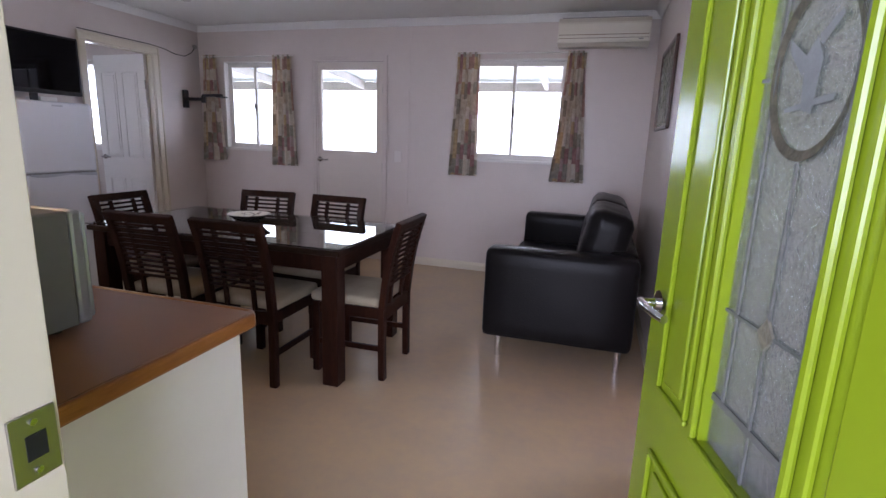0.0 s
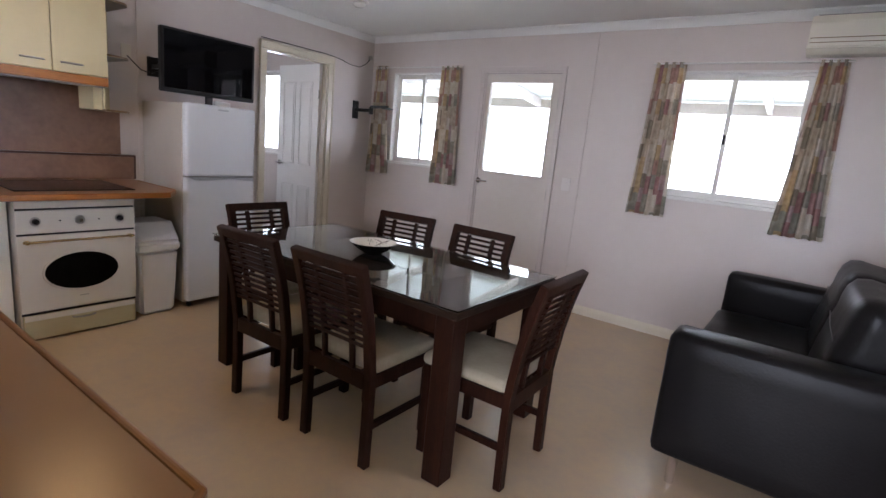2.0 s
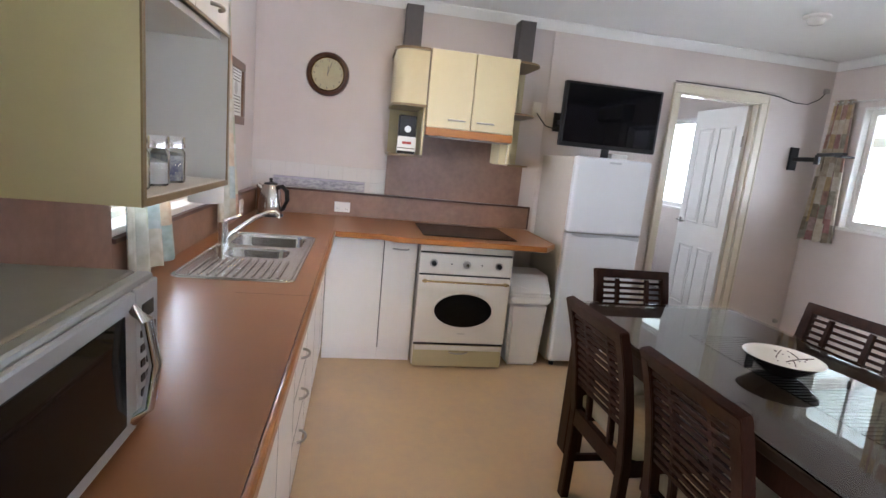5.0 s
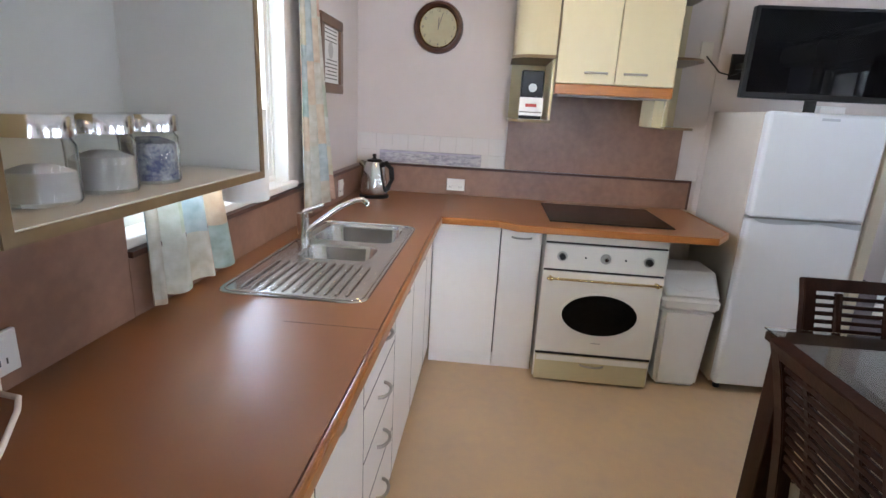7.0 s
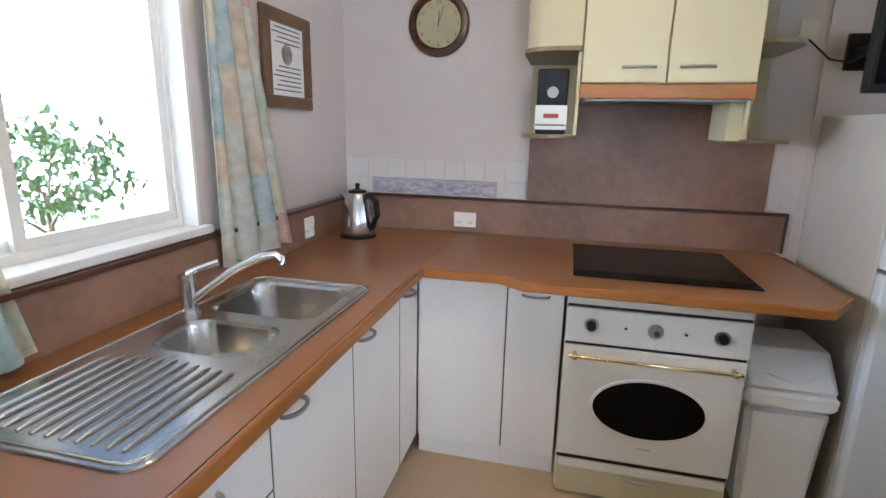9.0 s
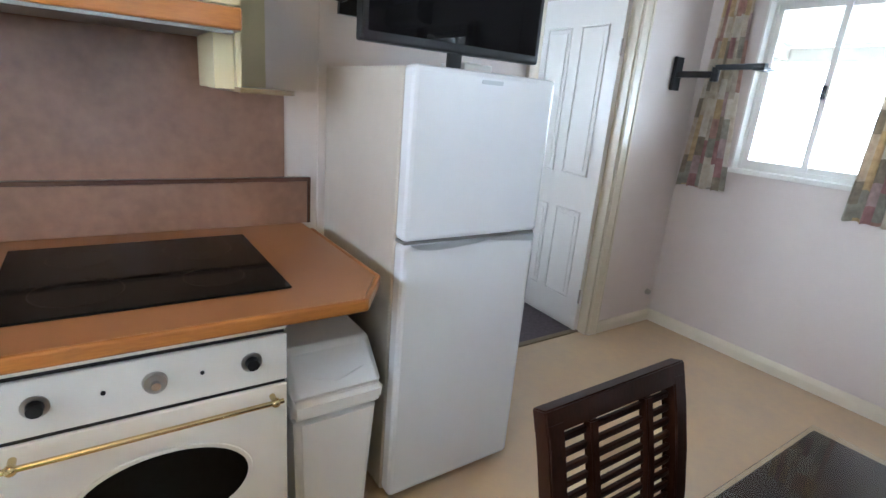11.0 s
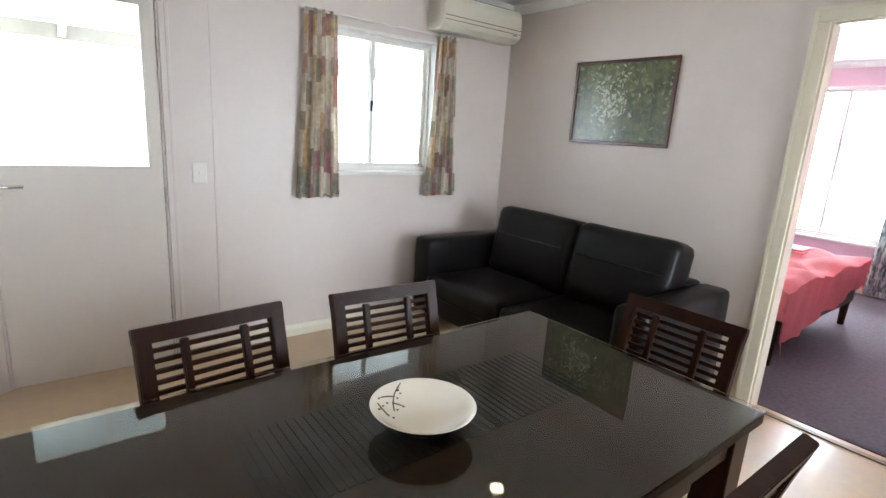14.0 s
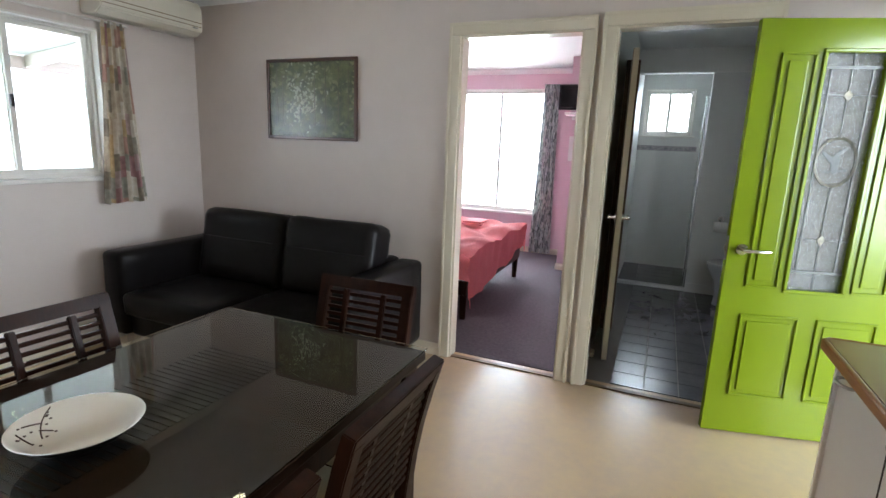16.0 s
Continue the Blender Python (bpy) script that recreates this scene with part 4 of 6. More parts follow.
for _ in range(14):
    r, an = rb.uniform(0.068, 0.113), radians(rb.uniform(82, 155))
    zz = np.interp(r, [0.040, 0.072, 0.106, 0.121], [0.010, 0.023, 0.050, 0.061]) + 0.001
    bmesh.ops.create_icosphere(bm, subdivisions=1, radius=0.0036, matrix=Matrix.Translation((-2.395 + r * math.cos(an), 2.65 + r * math.sin(an), bz + zz)) @ Matrix.Diagonal((1, 1, 0.5, 1)))
part("berry_print", bm, M_BERRY, bw)["kind"] = "stuff"

# ---- dining chairs: local y ahead, back legs at y = 0 ----


def bent(pts, w, d):
    """A bar of oblong section through (y, z) points, with x from -w/2 to w/2."""
    bm = B()
    rings = []
    for i, (y, z) in enumerate(pts):
        y0, z0 = pts[max(i - 1, 0)]
        y2, z2 = pts[min(i + 1, len(pts) - 1)]
        n = Vector((0, z2 - z0, -(y2 - y0))).normalized() * d / 2
        rings.append([bm.verts.new((sx * w / 2, y + sy * n.y, z + sy * n.z)) for sx, sy in ((-1, -1), (1, -1), (1, 1), (-1, 1))])
    for s, t in zip(rings, rings[1:]):
        for k in range(4):
            bm.faces.new((s[k], s[(k + 1) % 4], t[(k + 1) % 4], t[k]))
    bm.faces.new(rings[0]), bm.faces.new(rings[-1][::-1])
    bmesh.ops.recalc_face_normals(bm, faces=bm.faces[:])
    es = [e for e in bm.edges if e.calc_face_angle(0) > 0.8]
    bmesh.ops.bevel(bm, geom=es, offset=0.003, segments=2, affect="EDGES")
    return bm


def back_y(z):
    """How far back the leaning backrest stands at a height."""
    u = max(0.0, (z - 0.40) / 0.485)
    return -0.018 * u - 0.072 * u * u


def build_chair():
    c = thing("dining_chair", "dark-stained wooden dining chair with slatted back and beige seat pad", "chair", at=pose(0, 0, 0), group="chairs round the table")
    cw = 0.42
    for sx in (-1, 1):
        pts = [(0.0, 0.0), (0.004, 0.2), (0.004, 0.40)] + [(back_y(z), z) for z in (0.5, 0.6, 0.7, 0.8, 0.862)]
        bm = bent(pts, 0.042, 0.036)
        bmesh.ops.translate(bm, verts=bm.verts, vec=(sx * (cw / 2 - 0.021), 0, 0))
        part("back_leg", bm, M_WOOD, c)
        part("front_leg", B1(((sx * (cw / 2 - 0.001) - (0.042 if sx > 0 else 0), 0.378, 0), (sx * (cw / 2 - 0.001) + (0.042 if sx < 0 else 0), 0.418, 0.415)), bevel=0.003), M_WOOD, c)
        part("side_rail", B1(((sx * (cw / 2 - 0.020) - 0.011, 0.022, 0.352), (sx * (cw / 2 - 0.020) + 0.011, 0.376, 0.412)), bevel=0.002), M_WOOD, c)
        part("side_stretcher", B1(((sx * (cw / 2 - 0.021) - 0.010, 0.02, 0.165), (sx * (cw / 2 - 0.021) + 0.010, 0.38, 0.195)), bevel=0.002), M_WOOD, c)
    part("front_rail", B1(((-cw / 2 + 0.042, 0.385, 0.352), (cw / 2 - 0.042, 0.407, 0.412)), bevel=0.002), M_WOOD, c)
    part("back_rail", B1(((-cw / 2 + 0.043, -0.012, 0.345), (cw / 2 - 0.043, 0.014, 0.415)), bevel=0.002), M_WOOD, c)
    bm = bent([(back_y(z), z) for z in (0.842, 0.864, 0.886)], cw + 0.004, 0.034)
    part("top_rail", bm, M_WOOD, c)
    for x in (-0.085, 0.085):
        bm = bent([(back_y(z), z) for z in (0.412, 0.5, 0.6, 0.7, 0.84)], 0.022, 0.022)
        bmesh.ops.translate(bm, verts=bm.verts, vec=(x, 0.004, 0))
        part("back_post", bm, M_WOOD, c)
    for k in range(11):
        z = 0.528 + k * 0.0285
        part("slat", B1(((-cw / 2 + 0.041, back_y(z) - 0.011, z), (cw / 2 - 0.041, back_y(z) - 0.001, z + 0.0145)), bevel=0.002), M_WOOD, c)
    bm = B1(((-cw / 2 + 0.004, 0.02, 0.412), (cw / 2 - 0.004, 0.432, 0.468)), bevel=0.022)
    bmesh.ops.subdivide_edges(bm, edges=[e for e in bm.edges if e.calc_length() > 0.15], cuts=5, use_grid_fill=True)
    for v in bm.verts:
        if v.co.z > 0.45:
            v.co.z += 0.016 * max(0.0, 1 - (v.co.x / 0.2) ** 2) * max(0.0, 1 - ((v.co.y - 0.22) / 0.21) ** 2)
    part("seat_pad", bm, M_SEAT, c, "beige suede padded seat", True)
    return c


chair = build_chair()
spots = [(-2.065, 2.13, 0), (-2.60, 2.12, 1.5), (-1.385, 2.60, 91), (-3.315, 2.63, -90), (-2.695, 3.20, 187), (-2.12, 3.205, 178)]
chair.matrix_basis = pose(*spots[0][:2], 0, 0, 0, spots[0][2])
for x, y, r in spots[1:]:
    copy_thing(chair, pose(x, y, 0, 0, 0, r))

# ---- sofa ----
sf = thing("sofa", "black leather two-seat sofa with chrome feet against the wall", "sofa", base=(-0.5, 3.88, 0))


def pad(a, b, bevel, puff, axis):
    """A soft upholstered block, swollen towards one axis."""
    bm = B1((a, b), bevel=bevel)
    bmesh.ops.subdivide_edges(bm, edges=[e for e in bm.edges if e.calc_length() > 0.12], cuts=6, use_grid_fill=True)
    c = [(p + q) / 2 for p, q in zip(a, b)]
    h = [abs(q - p) / 2 for p, q in zip(a, b)]
    o = [i for i in range(3) if i != axis]
    for v in bm.verts:
        f = max(0.0, 1 - ((v.co[o[0]] - c[o[0]]) / h[o[0]]) ** 2) * max(0.0, 1 - ((v.co[o[1]] - c[o[1]]) / h[o[1]]) ** 2)
        v.co[axis] += puff * f ** 0.6 * (1 if v.co[axis] > c[axis] else -1)
        v.co += 0.004 * noise.noise_vector(v.co * 9)
    return bm


part("arm", pad((-0.95, 2.93, 0.135), (-0.07, 3.11, 0.69), 0.035, 0.008, 1), M_LEATHER, sf, "", True)
part("arm", pad((-0.95, 4.63, 0.135), (-0.07, 4.81, 0.69), 0.035, 0.008, 1), M_LEATHER, sf, "", True)
part("base", pad((-0.90, 3.10, 0.13), (-0.10, 4.64, 0.30), 0.02, 0.0, 2), M_LEATHER, sf, "", True)
part("back_frame", pad((-0.24, 3.10, 0.14), (-0.07, 4.64, 0.70), 0.03, 0.004, 0), M_LEATHER, sf, "", True)
for y0, y1 in ((3.115, 3.865), (3.875, 4.625)):
    part("seat_cushion", pad((-0.965, y0, 0.285), (-0.25, y1, 0.435), 0.035, 0.018, 2), M_LEATHER, sf, "", True)
for y0, y1 in ((3.13, 3.83), (3.84, 4.56)):
    bm = pad((-0.12, y0, -0.01), (0.13, y1, 0.50), 0.06, 0.022, 0)
    for v in bm.verts:
        if abs(v.co.z - 0.33) < 0.03 and v.co.x < 0:
            v.co.x += 0.006
    bmesh.ops.transform(bm, matrix=Matrix.Translation((-0.335, 0, 0.43)) @ Matrix.Rotation(radians(12), 4, "Y"), verts=bm.verts)
    bc = part("back_cushion", bm, M_LEATHER, sf, "", True)
    sm = tube(B(), [(-0.407, y0 + 0.05, 0.745), (-0.413, (y0 + y1) / 2, 0.745), (-0.407, y1 - 0.05, 0.745)], 0.003, 6)
    part("seam", sm, M_BLACK, bc)
for x in (-0.85, -0.14):
    for y in (2.99, 4.73):
        part("foot", rod(B(), (x, y, 0.0), (x, y, 0.15), 0.018, 0.024, 18), M_CHROME, sf, "tapered chrome foot")

# ---- picture, air conditioner and small wall things of the living room ----
pc = thing("framed_painting", "framed green forest painting with a pale glow above the sofa", "painting", base=(E, 3.9, 1.69))
py0, py1, pz0, pz1, fw = 3.51, 4.28, 1.43, 1.985, 0.022
bm = B()
for a, b in (((E - 0.022, py0, pz0), (E - 0.002, py1, pz0 + fw)), ((E - 0.022, py0, pz1 - fw), (E - 0.002, py1, pz1)), ((E - 0.022, py0, pz0 + fw), (E - 0.002, py0 + fw, pz1 - fw)), ((E - 0.022, py1 - fw, pz0 + fw), (E - 0.002, py1, pz1 - fw))):
    box(bm, a, b, 0.004)
part("frame", bm, M_DARKTRIM, pc, "dark wooden frame")
part("canvas", B1(((E - 0.010, py0 + fw, pz0 + fw), (E - 0.003, py1 - fw, pz1 - fw))), M_PAINTING, pc)
rp = random.Random(8)
for nm, n, cy, cz, sy, sz, r0, r1, mt in (("painted_light", 170, 3.97, 1.72, 0.075, 0.10, 0.003, 0.013, M_PALELIGHT), ("painted_leaves", 130, 3.9, 1.80, 0.24, 0.11, 0.005, 0.016, mat("painted_olive_leaves", (0.13, 0.155, 0.07), 0.3, 0, (0.26, 0.26, 0.12), 30, 0.9)), ("painted_shade", 90, 3.85, 1.62, 0.26, 0.12, 0.004, 0.014, mat("painted_dark_leaves", (0.06, 0.075, 0.035), 0.3, 0, (0.11, 0.12, 0.06), 30, 0.9))):
    bm = B()
    for k in range(n):
        yy, zz, r = rp.gauss(cy, sy), rp.gauss(cz, sz), rp.uniform(r0, r1)
        if nm != "painted_light" and (yy - 3.91) ** 2 + (zz - 1.70) ** 2 < 0.012:
            continue
        yy, zz = min(max(yy, py0 + fw + r * 1.6), py1 - fw - r * 1.6), min(max(zz, pz0 + fw + r * 1.6), pz1 - fw - r * 1.6)
        bmesh.ops.create_circle(bm, cap_ends=True, segments=7, radius=r, matrix=Matrix.Translation((E - 0.0105 - 0.00003 * k, yy, zz)) @ Matrix.Rotation(radians(90), 4, "Y") @ Matrix.Rotation(rp.uniform(0, 3), 4, "Z") @ Matrix.Diagonal((1.5, 0.7, 1, 1)))
    part(nm, bm, mt, pc)["kind"] = "stuff"
for yy in (3.58, 3.66, 3.77, 3.86, 4.14, 4.19, 4.24):
    part("painted_trunk", B1(((E - 0.0152, yy - 0.004, pz0 + rp.uniform(0.05, 0.12)), (E - 0.0147, yy + 0.004, pz1 - rp.uniform(0.04, 0.12)))), mat("painted_trunk", (0.07, 0.065, 0.035), 0.3, 0, (0.12, 0.11, 0.06), 40, 0.8) if yy == 3.58 else bpy.data.materials["painted_trunk"], pc)

ac = thing("air_conditioner", "cream wall-mounted split air conditioner under the ceiling", "air conditioner", base=(-0.42, N, 2.14))
ax0, ax1 = -0.80, -0.045
prof = [(5.0, 2.15), (4.86, 2.145), (4.805, 2.18), (4.80, 2.215), (4.802, 2.33), (4.83, 2.375), (5.0, 2.378)]
bm = B()
lo, hi = ([bm.verts.new((x, y - 0.001, z)) for y, z in prof] for x in (ax0, ax1))
n = len(prof)
for i in range(n):
    bm.faces.new((lo[i], lo[(i + 1) % n], hi[(i + 1) % n], hi[i]))
bm.faces.new(lo), bm.faces.new(hi[::-1])
bmesh.ops.recalc_face_normals(bm, faces=bm.faces[:])
bmesh.ops.bevel(bm, geom=bm.edges[:], offset=0.006, segments=2, affect="EDGES")
M_AC = mat("aged_cream_plastic", (0.66, 0.62, 0.53), 0.35, 0, (0.62, 0.58, 0.49), 4, 0.4)
part("casing", bm, M_AC, ac)
part("front_panel_line", B1(((ax0 + 0.01, 4.797, 2.232), (ax1 - 0.01, 4.803, 2.237)), ((ax0 + 0.01, 4.797, 2.205), (ax1 - 0.01, 4.803, 2.209))), M_OLIVE, ac)
part("louvre", B1(((ax0 + 0.05, 4.80, 2.172), (ax1 - 0.08, 4.838, 2.176))), M_AC, ac)
part("indicator", B1(((ax1 - 0.09, 4.797, 2.192), (ax1 - 0.05, 4.803, 2.2))), M_GREYTOP, ac)
part("inlet_grille", B1(*[((ax0 + 0.03, 4.84 + 0.02 * k, 2.377), (ax1 - 0.03, 4.85 + 0.02 * k, 2.382)) for k in range(7)]), M_GREYTOP, ac)

sw = thing("light_switch", "white light switch plate beside the back door", "light switch", base=(-2.35, N, 1.12))
part("plate", B1(((-2.395, N - 0.009, 1.065), (-2.316, N - 0.001, 1.18)), bevel=0.003), M_SWITCH, sw)
part("rocker", B1(((-2.36, N - 0.013, 1.115), (-2.344, N - 0.008, 1.14)), bevel=0.002), M_SWITCH, sw)

br = thing("monitor_bracket", "black swing-arm wall bracket with no screen", "wall bracket", base=(W, 4.75, 1.65))
part("wall_plate", B1(((W + 0.001, 4.715, 1.555), (W + 0.022, 4.79, 1.745)), bevel=0.004), M_BLACK, br)
part("arm", B1(((W + 0.02, 4.735, 1.63), (W + 0.25, 4.77, 1.665)), bevel=0.004), M_BLACK, br)
part("pivot", rod(B(), (W + 0.25, 4.752, 1.61), (W + 0.25, 4.752, 1.685), 0.022, n=16), M_BLACK, br)
bm = B()
bmesh.ops.transform(box(bm, (0, -0.016, 1.672), (0.30, 0.016, 1.70), 0.004), matrix=Matrix.Translation((W + 0.25, 4.752, 0)) @ Matrix.Rotation(radians(-12), 4, "Z"), verts=bm.verts)
part("front_arm", bm, M_BLACK, br)
part("mount_pad", B1(((W + 0.50, 4.64, 1.662), (W + 0.56, 4.76, 1.678)), bevel=0.003), M_BLACK, br)
sk = thing("wall_socket", "small dark aerial socket near the floor", "socket", rod(B(), (W + 0.001, 4.93, 0.22), (W + 0.025, 4.93, 0.22), 0.022, 0.016, 14), M_PEWTER)
cb = thing("loose_cable", "thin black cable draped along the door top to the corner", "cable", tube(B(), [(W + 0.03, 3.55, 2.145), (W + 0.03, 3.9, 2.143), (W + 0.028, 4.3, 2.142), (W + 0.015, 4.5, 2.13), (W + 0.01, 4.65, 2.10), (W + 0.01, 4.78, 2.10), (W + 0.012, 4.88, 2.15), (W + 0.012, 4.93, 2.21)], 0.004, 6), M_BLACK)
cj = thing("cable_clip", "small cable fitting high on the wall", "cable fitting", B1(((W + 0.001, 4.91, 2.20), (W + 0.03, 4.95, 2.24)), bevel=0.004), M_PEWTER)


def ceiling_light(x, y, lit, label):
    c = thing("ceiling_light", label, "ceiling light", base=(x, y, H), group="ceiling lights")
    part("base_ring", lathe(B(), [(0.0, -0.001), (0.075, -0.001), (0.078, -0.012), (0.062, -0.022), (0.0, -0.022)], (x, y, H), 28), M_WHITE, c)
    part("diffuser", lathe(B(), [(0.05, -0.022), (0.05, -0.034), (0.038, -0.05), (0.0, -0.055)], (x, y, H), 24), M_LAMPGLASS if lit else M_BULB_OFF, c)


ceiling_light(-0.81, 3.87, True, "small round ceiling light, switched on, warm glow")
kl = thing("kitchen_ceiling_light", "round opal kitchen ceiling light, switched on, warm glow", "ceiling light", base=(-3.2, 1.50, H), group="ceiling lights")
part("base_ring", lathe(B(), [(0.0, -0.001), (0.17, -0.001), (0.172, -0.02), (0.15, -0.026), (0.0, -0.026)], (-3.2, 1.50, H), 32), M_WHITE, kl)
part("diffuser", lathe(B(), [(0.145, -0.026), (0.14, -0.05), (0.09, -0.07), (0.0, -0.078)], (-3.2, 1.50, H), 32), M_KITCHENLAMP, kl)
ceiling_light(-3.87, 3.85, False, "small round white ceiling light, switched off")

# ---- kitchen ----
CT = 0.88


def ribbon(pts, off, z0, z1, bevel=0.006):
    """A strip along an open line in plan, off metres wide to the line's left."""
    out = []
    for i, p in enumerate(pts):
        p = Vector(p)
        ds = []
        if i:
            ds.append((p - Vector(pts[i - 1])).normalized())
        if i < len(pts) - 1:
            ds.append((Vector(pts[i + 1]) - p).normalized())
        ns = [Vector((-d.y, d.x)) for d in ds]
        n = sum(ns, Vector((0, 0))).normalized()
        out.append(p + n * off / max(0.3, n.dot(ns[0])))
    return prism(B(), [tuple(p) for p in pts] + [tuple(p) for p in out[::-1]], z0, z1, bevel)


ct = thing("kitchen_worktop", "brown laminate L-shaped worktop with a rounded timber edge", "worktop", base=(-3, 0.7, 0.83))
HX0, HX1, HY0, HY1 = -3.745, -3.16, 0.55, 0.915
part("south_top", B1(((W + 0.002, S + 0.002, CT - 0.033), (HX0, 1.02, CT)), ((HX1, S + 0.002, CT - 0.033), (-1.13, 1.02, CT)), ((HX0, S + 0.002, CT - 0.033), (HX1, HY0, CT)), ((HX0, HY1, CT - 0.033), (HX1, 1.02, CT))), M_COUNTER, ct)
WL = [(-4.06, 1.0205), (-4.06, 1.33), (-3.995, 1.42), (-3.995, 2.36), (-4.14, 2.465), (-4.798, 2.465)]
part("west_top", prism(B(), [(-4.798, 1.0205)] + WL, CT - 0.033, CT), M_COUNTER, ct)
part("timber_edge", ribbon(WL[:5] + [(-4.70, 2.466)], -0.016, CT - 0.034, CT + 0.002), M_EDGE, ct, "rounded honey timber edging")
part("timber_edge", ribbon([(-4.075, 1.0215), (-1.145, 1.0215), (-1.129, 1.005), (-1.129, S + 0.003)][::-1], -0.016, CT - 0.034, CT + 0.002), M_EDGE, ct, "rounded honey timber edging")
part("joint_line", B1(((-2.655, 0.78, CT), (-2.6535, 1.02, CT + 0.0005))), M_DARKTRIM, ct)


def bow(parent, p, along, out, half=0.045, rise=0.03):
    """A bow handle centred at p."""
    p, a, o = Vector(p), Vector(along), Vector(out)
    pts = [p - half * math.cos(k * math.pi / 14) * a + rise * math.sin(k * math.pi / 14) * o for k in range(15)]
    part("handle", tube(B(), pts, 0.0055, 8), M_PEWTER, parent, "curved pewter bow handle")


def base_unit(x0, x1, fronts, label):
    """A floor cabinet along the south wall; fronts: list of (bottom, top)."""
    u = thing("base_cabinet", label, "cabinet", base=((x0 + x1) / 2, 0.7, 0), group="kitchen base cabinets")
    part("carcass", B1(((x0 + 0.0008, S + 0.03, 0.09), (x1 - 0.0008, 0.960, 0.835 if not (x0 < HX1 and x1 > HX0) else 0.66))), M_GAP, u, "dark carcass edge")
    part("kick", B1(((x0 + 0.0008, 0.90, 0.001), (x1 - 0.0008, 0.915, 0.088))), M_CABWHITE, u)
    for z0, z1 in fronts:
        d = part("drawer_front" if len(fronts) > 1 else "door", B1(((x0 + 0.003, 0.963, z0 + 0.003), (x1 - 0.003, 0.981, z1 - 0.003)), bevel=0.002), M_CABWHITE, u)
        part("edge_strip", B1(((x0 + 0.0008, 0.962, z0 + 0.003), (x0 + 0.0045, 0.9815, z1 - 0.003))), M_GAP, d, "dark edge band")
        if len(fronts) > 1:
            part("edge_strip", B1(((x0 + 0.0045, 0.962, z0), (x1 - 0.003, 0.9815, z0 + 0.0045))), M_GAP, d, "dark edge band")
        bow(d, ((x0 + x1) / 2 if len(fronts) > 1 else x1 - 0.085, 0.981, (z0 + z1) / 2 + 0.02 if len(fronts) > 1 else z1 - 0.055), (1, 0, 0), (0, 1, 0))


DOOR = [(0.095, 0.842)]
WC = "white laminate base cabinet under the worktop"
for x0, x1 in ((-1.56, -1.165), (-1.93, -1.56), (-2.30, -1.93), (-2.67, -2.30)):
    base_unit(x0, x1, DOOR, WC)
base_unit(-3.10, -2.67, [(0.095, 0.30), (0.30, 0.47), (0.47, 0.64), (0.64, 0.842)], "white laminate four-drawer unit under the worktop")
for x0, x1 in ((-3.52, -3.10), (-3.94, -3.52), (-4.1675, -3.94)):
    base_unit(x0, x1, DOOR, WC)
ep = thing("end_panel", "white laminate end panel closing the kitchen run", "panel", B1(((-1.163, S + 0.003, 0.001), (-1.145, 0.99, 0.845)), bevel=0.002), M_CABWHITE)
for y0, y1, hd in ((0.983, 1.345, False), (1.345, 1.565, True)):
    u = thing("base_cabinet", WC, "cabinet", base=(-4.4, (y0 + y1) / 2, 0), group="kitchen base cabinets")
    part("carcass", B1(((-4.78, y0 + 0.0008, 0.09), (-4.19, y1 - 0.0008, 0.84))), M_GAP, u, "dark carcass edge")
    part("kick", B1(((-4.21, y0 + 0.0008, 0.001), (-4.195, y1 - 0.0008, 0.088))), M_CABWHITE, u)
    d = part("door", B1(((-4.187, y0 + 0.003, 0.095), (-4.169, y1 - 0.003, 0.842)), bevel=0.002), M_CABWHITE, u)
    if hd:
        bow(d, (-4.169, (y0 + y1) / 2, 0.775), (0, 1, 0), (1, 0, 0), 0.05, 0.025)

# oven and hob
ov = thing("built_in_oven", "ivory enamel built-in oven with oval window and brass rail", "oven", base=(-4.4, 1.88, 0))
oy0, oy1, ox = 1.572, 2.185, -4.078
part("body", B1(((-4.75, oy0, 0.02), (ox - 0.02, oy1, 0.842))), M_OVEN, ov)
part("top_strip", B1(((ox - 0.02, oy0, 0.79), (ox - 0.004, oy1, 0.842))), M_OVEN, ov)
part("vent_slot", B1(((ox - 0.018, oy0 + 0.004, 0.779), (ox - 0.008, oy1 - 0.004, 0.789))), M_BLACK, ov)
cp = part("control_panel", B1(((ox - 0.02, oy0, 0.645), (ox, oy1, 0.778)), bevel=0.003), M_OVEN, ov)
for y in (oy0 + 0.09, oy1 - 0.09):
    kb = part("knob", rod(B(), (ox, y, 0.715), (ox + 0.022, y, 0.715), 0.017, 0.015, 18), M_BLACK, cp)
    bm = rod(B(), (ox - 0.001, y, 0.715), (ox + 0.003, y, 0.715), 0.026, n=20)
    part("knob_plate", bm, M_PEWTER, cp)
tm = part("timer_dial", rod(B(), (ox, 1.88, 0.715), (ox + 0.012, 1.88, 0.715), 0.027, 0.024, 24), M_PEWTER, cp)
part("timer_knob", rod(B(), (ox + 0.012, 1.88, 0.715), (ox + 0.024, 1.88, 0.715), 0.010, n=14), M_CHROME, cp)
for y in (1.78, 1.98):
    part("indicator_lamp", rod(B(), (ox, y, 0.715), (ox + 0.004, y, 0.715), 0.005, n=10), M_BLACK, cp)
part("panel_gap", B1(((ox - 0.018, oy0 + 0.004, 0.634), (ox - 0.006, oy1 - 0.004, 0.644))), M_BLACK, ov)
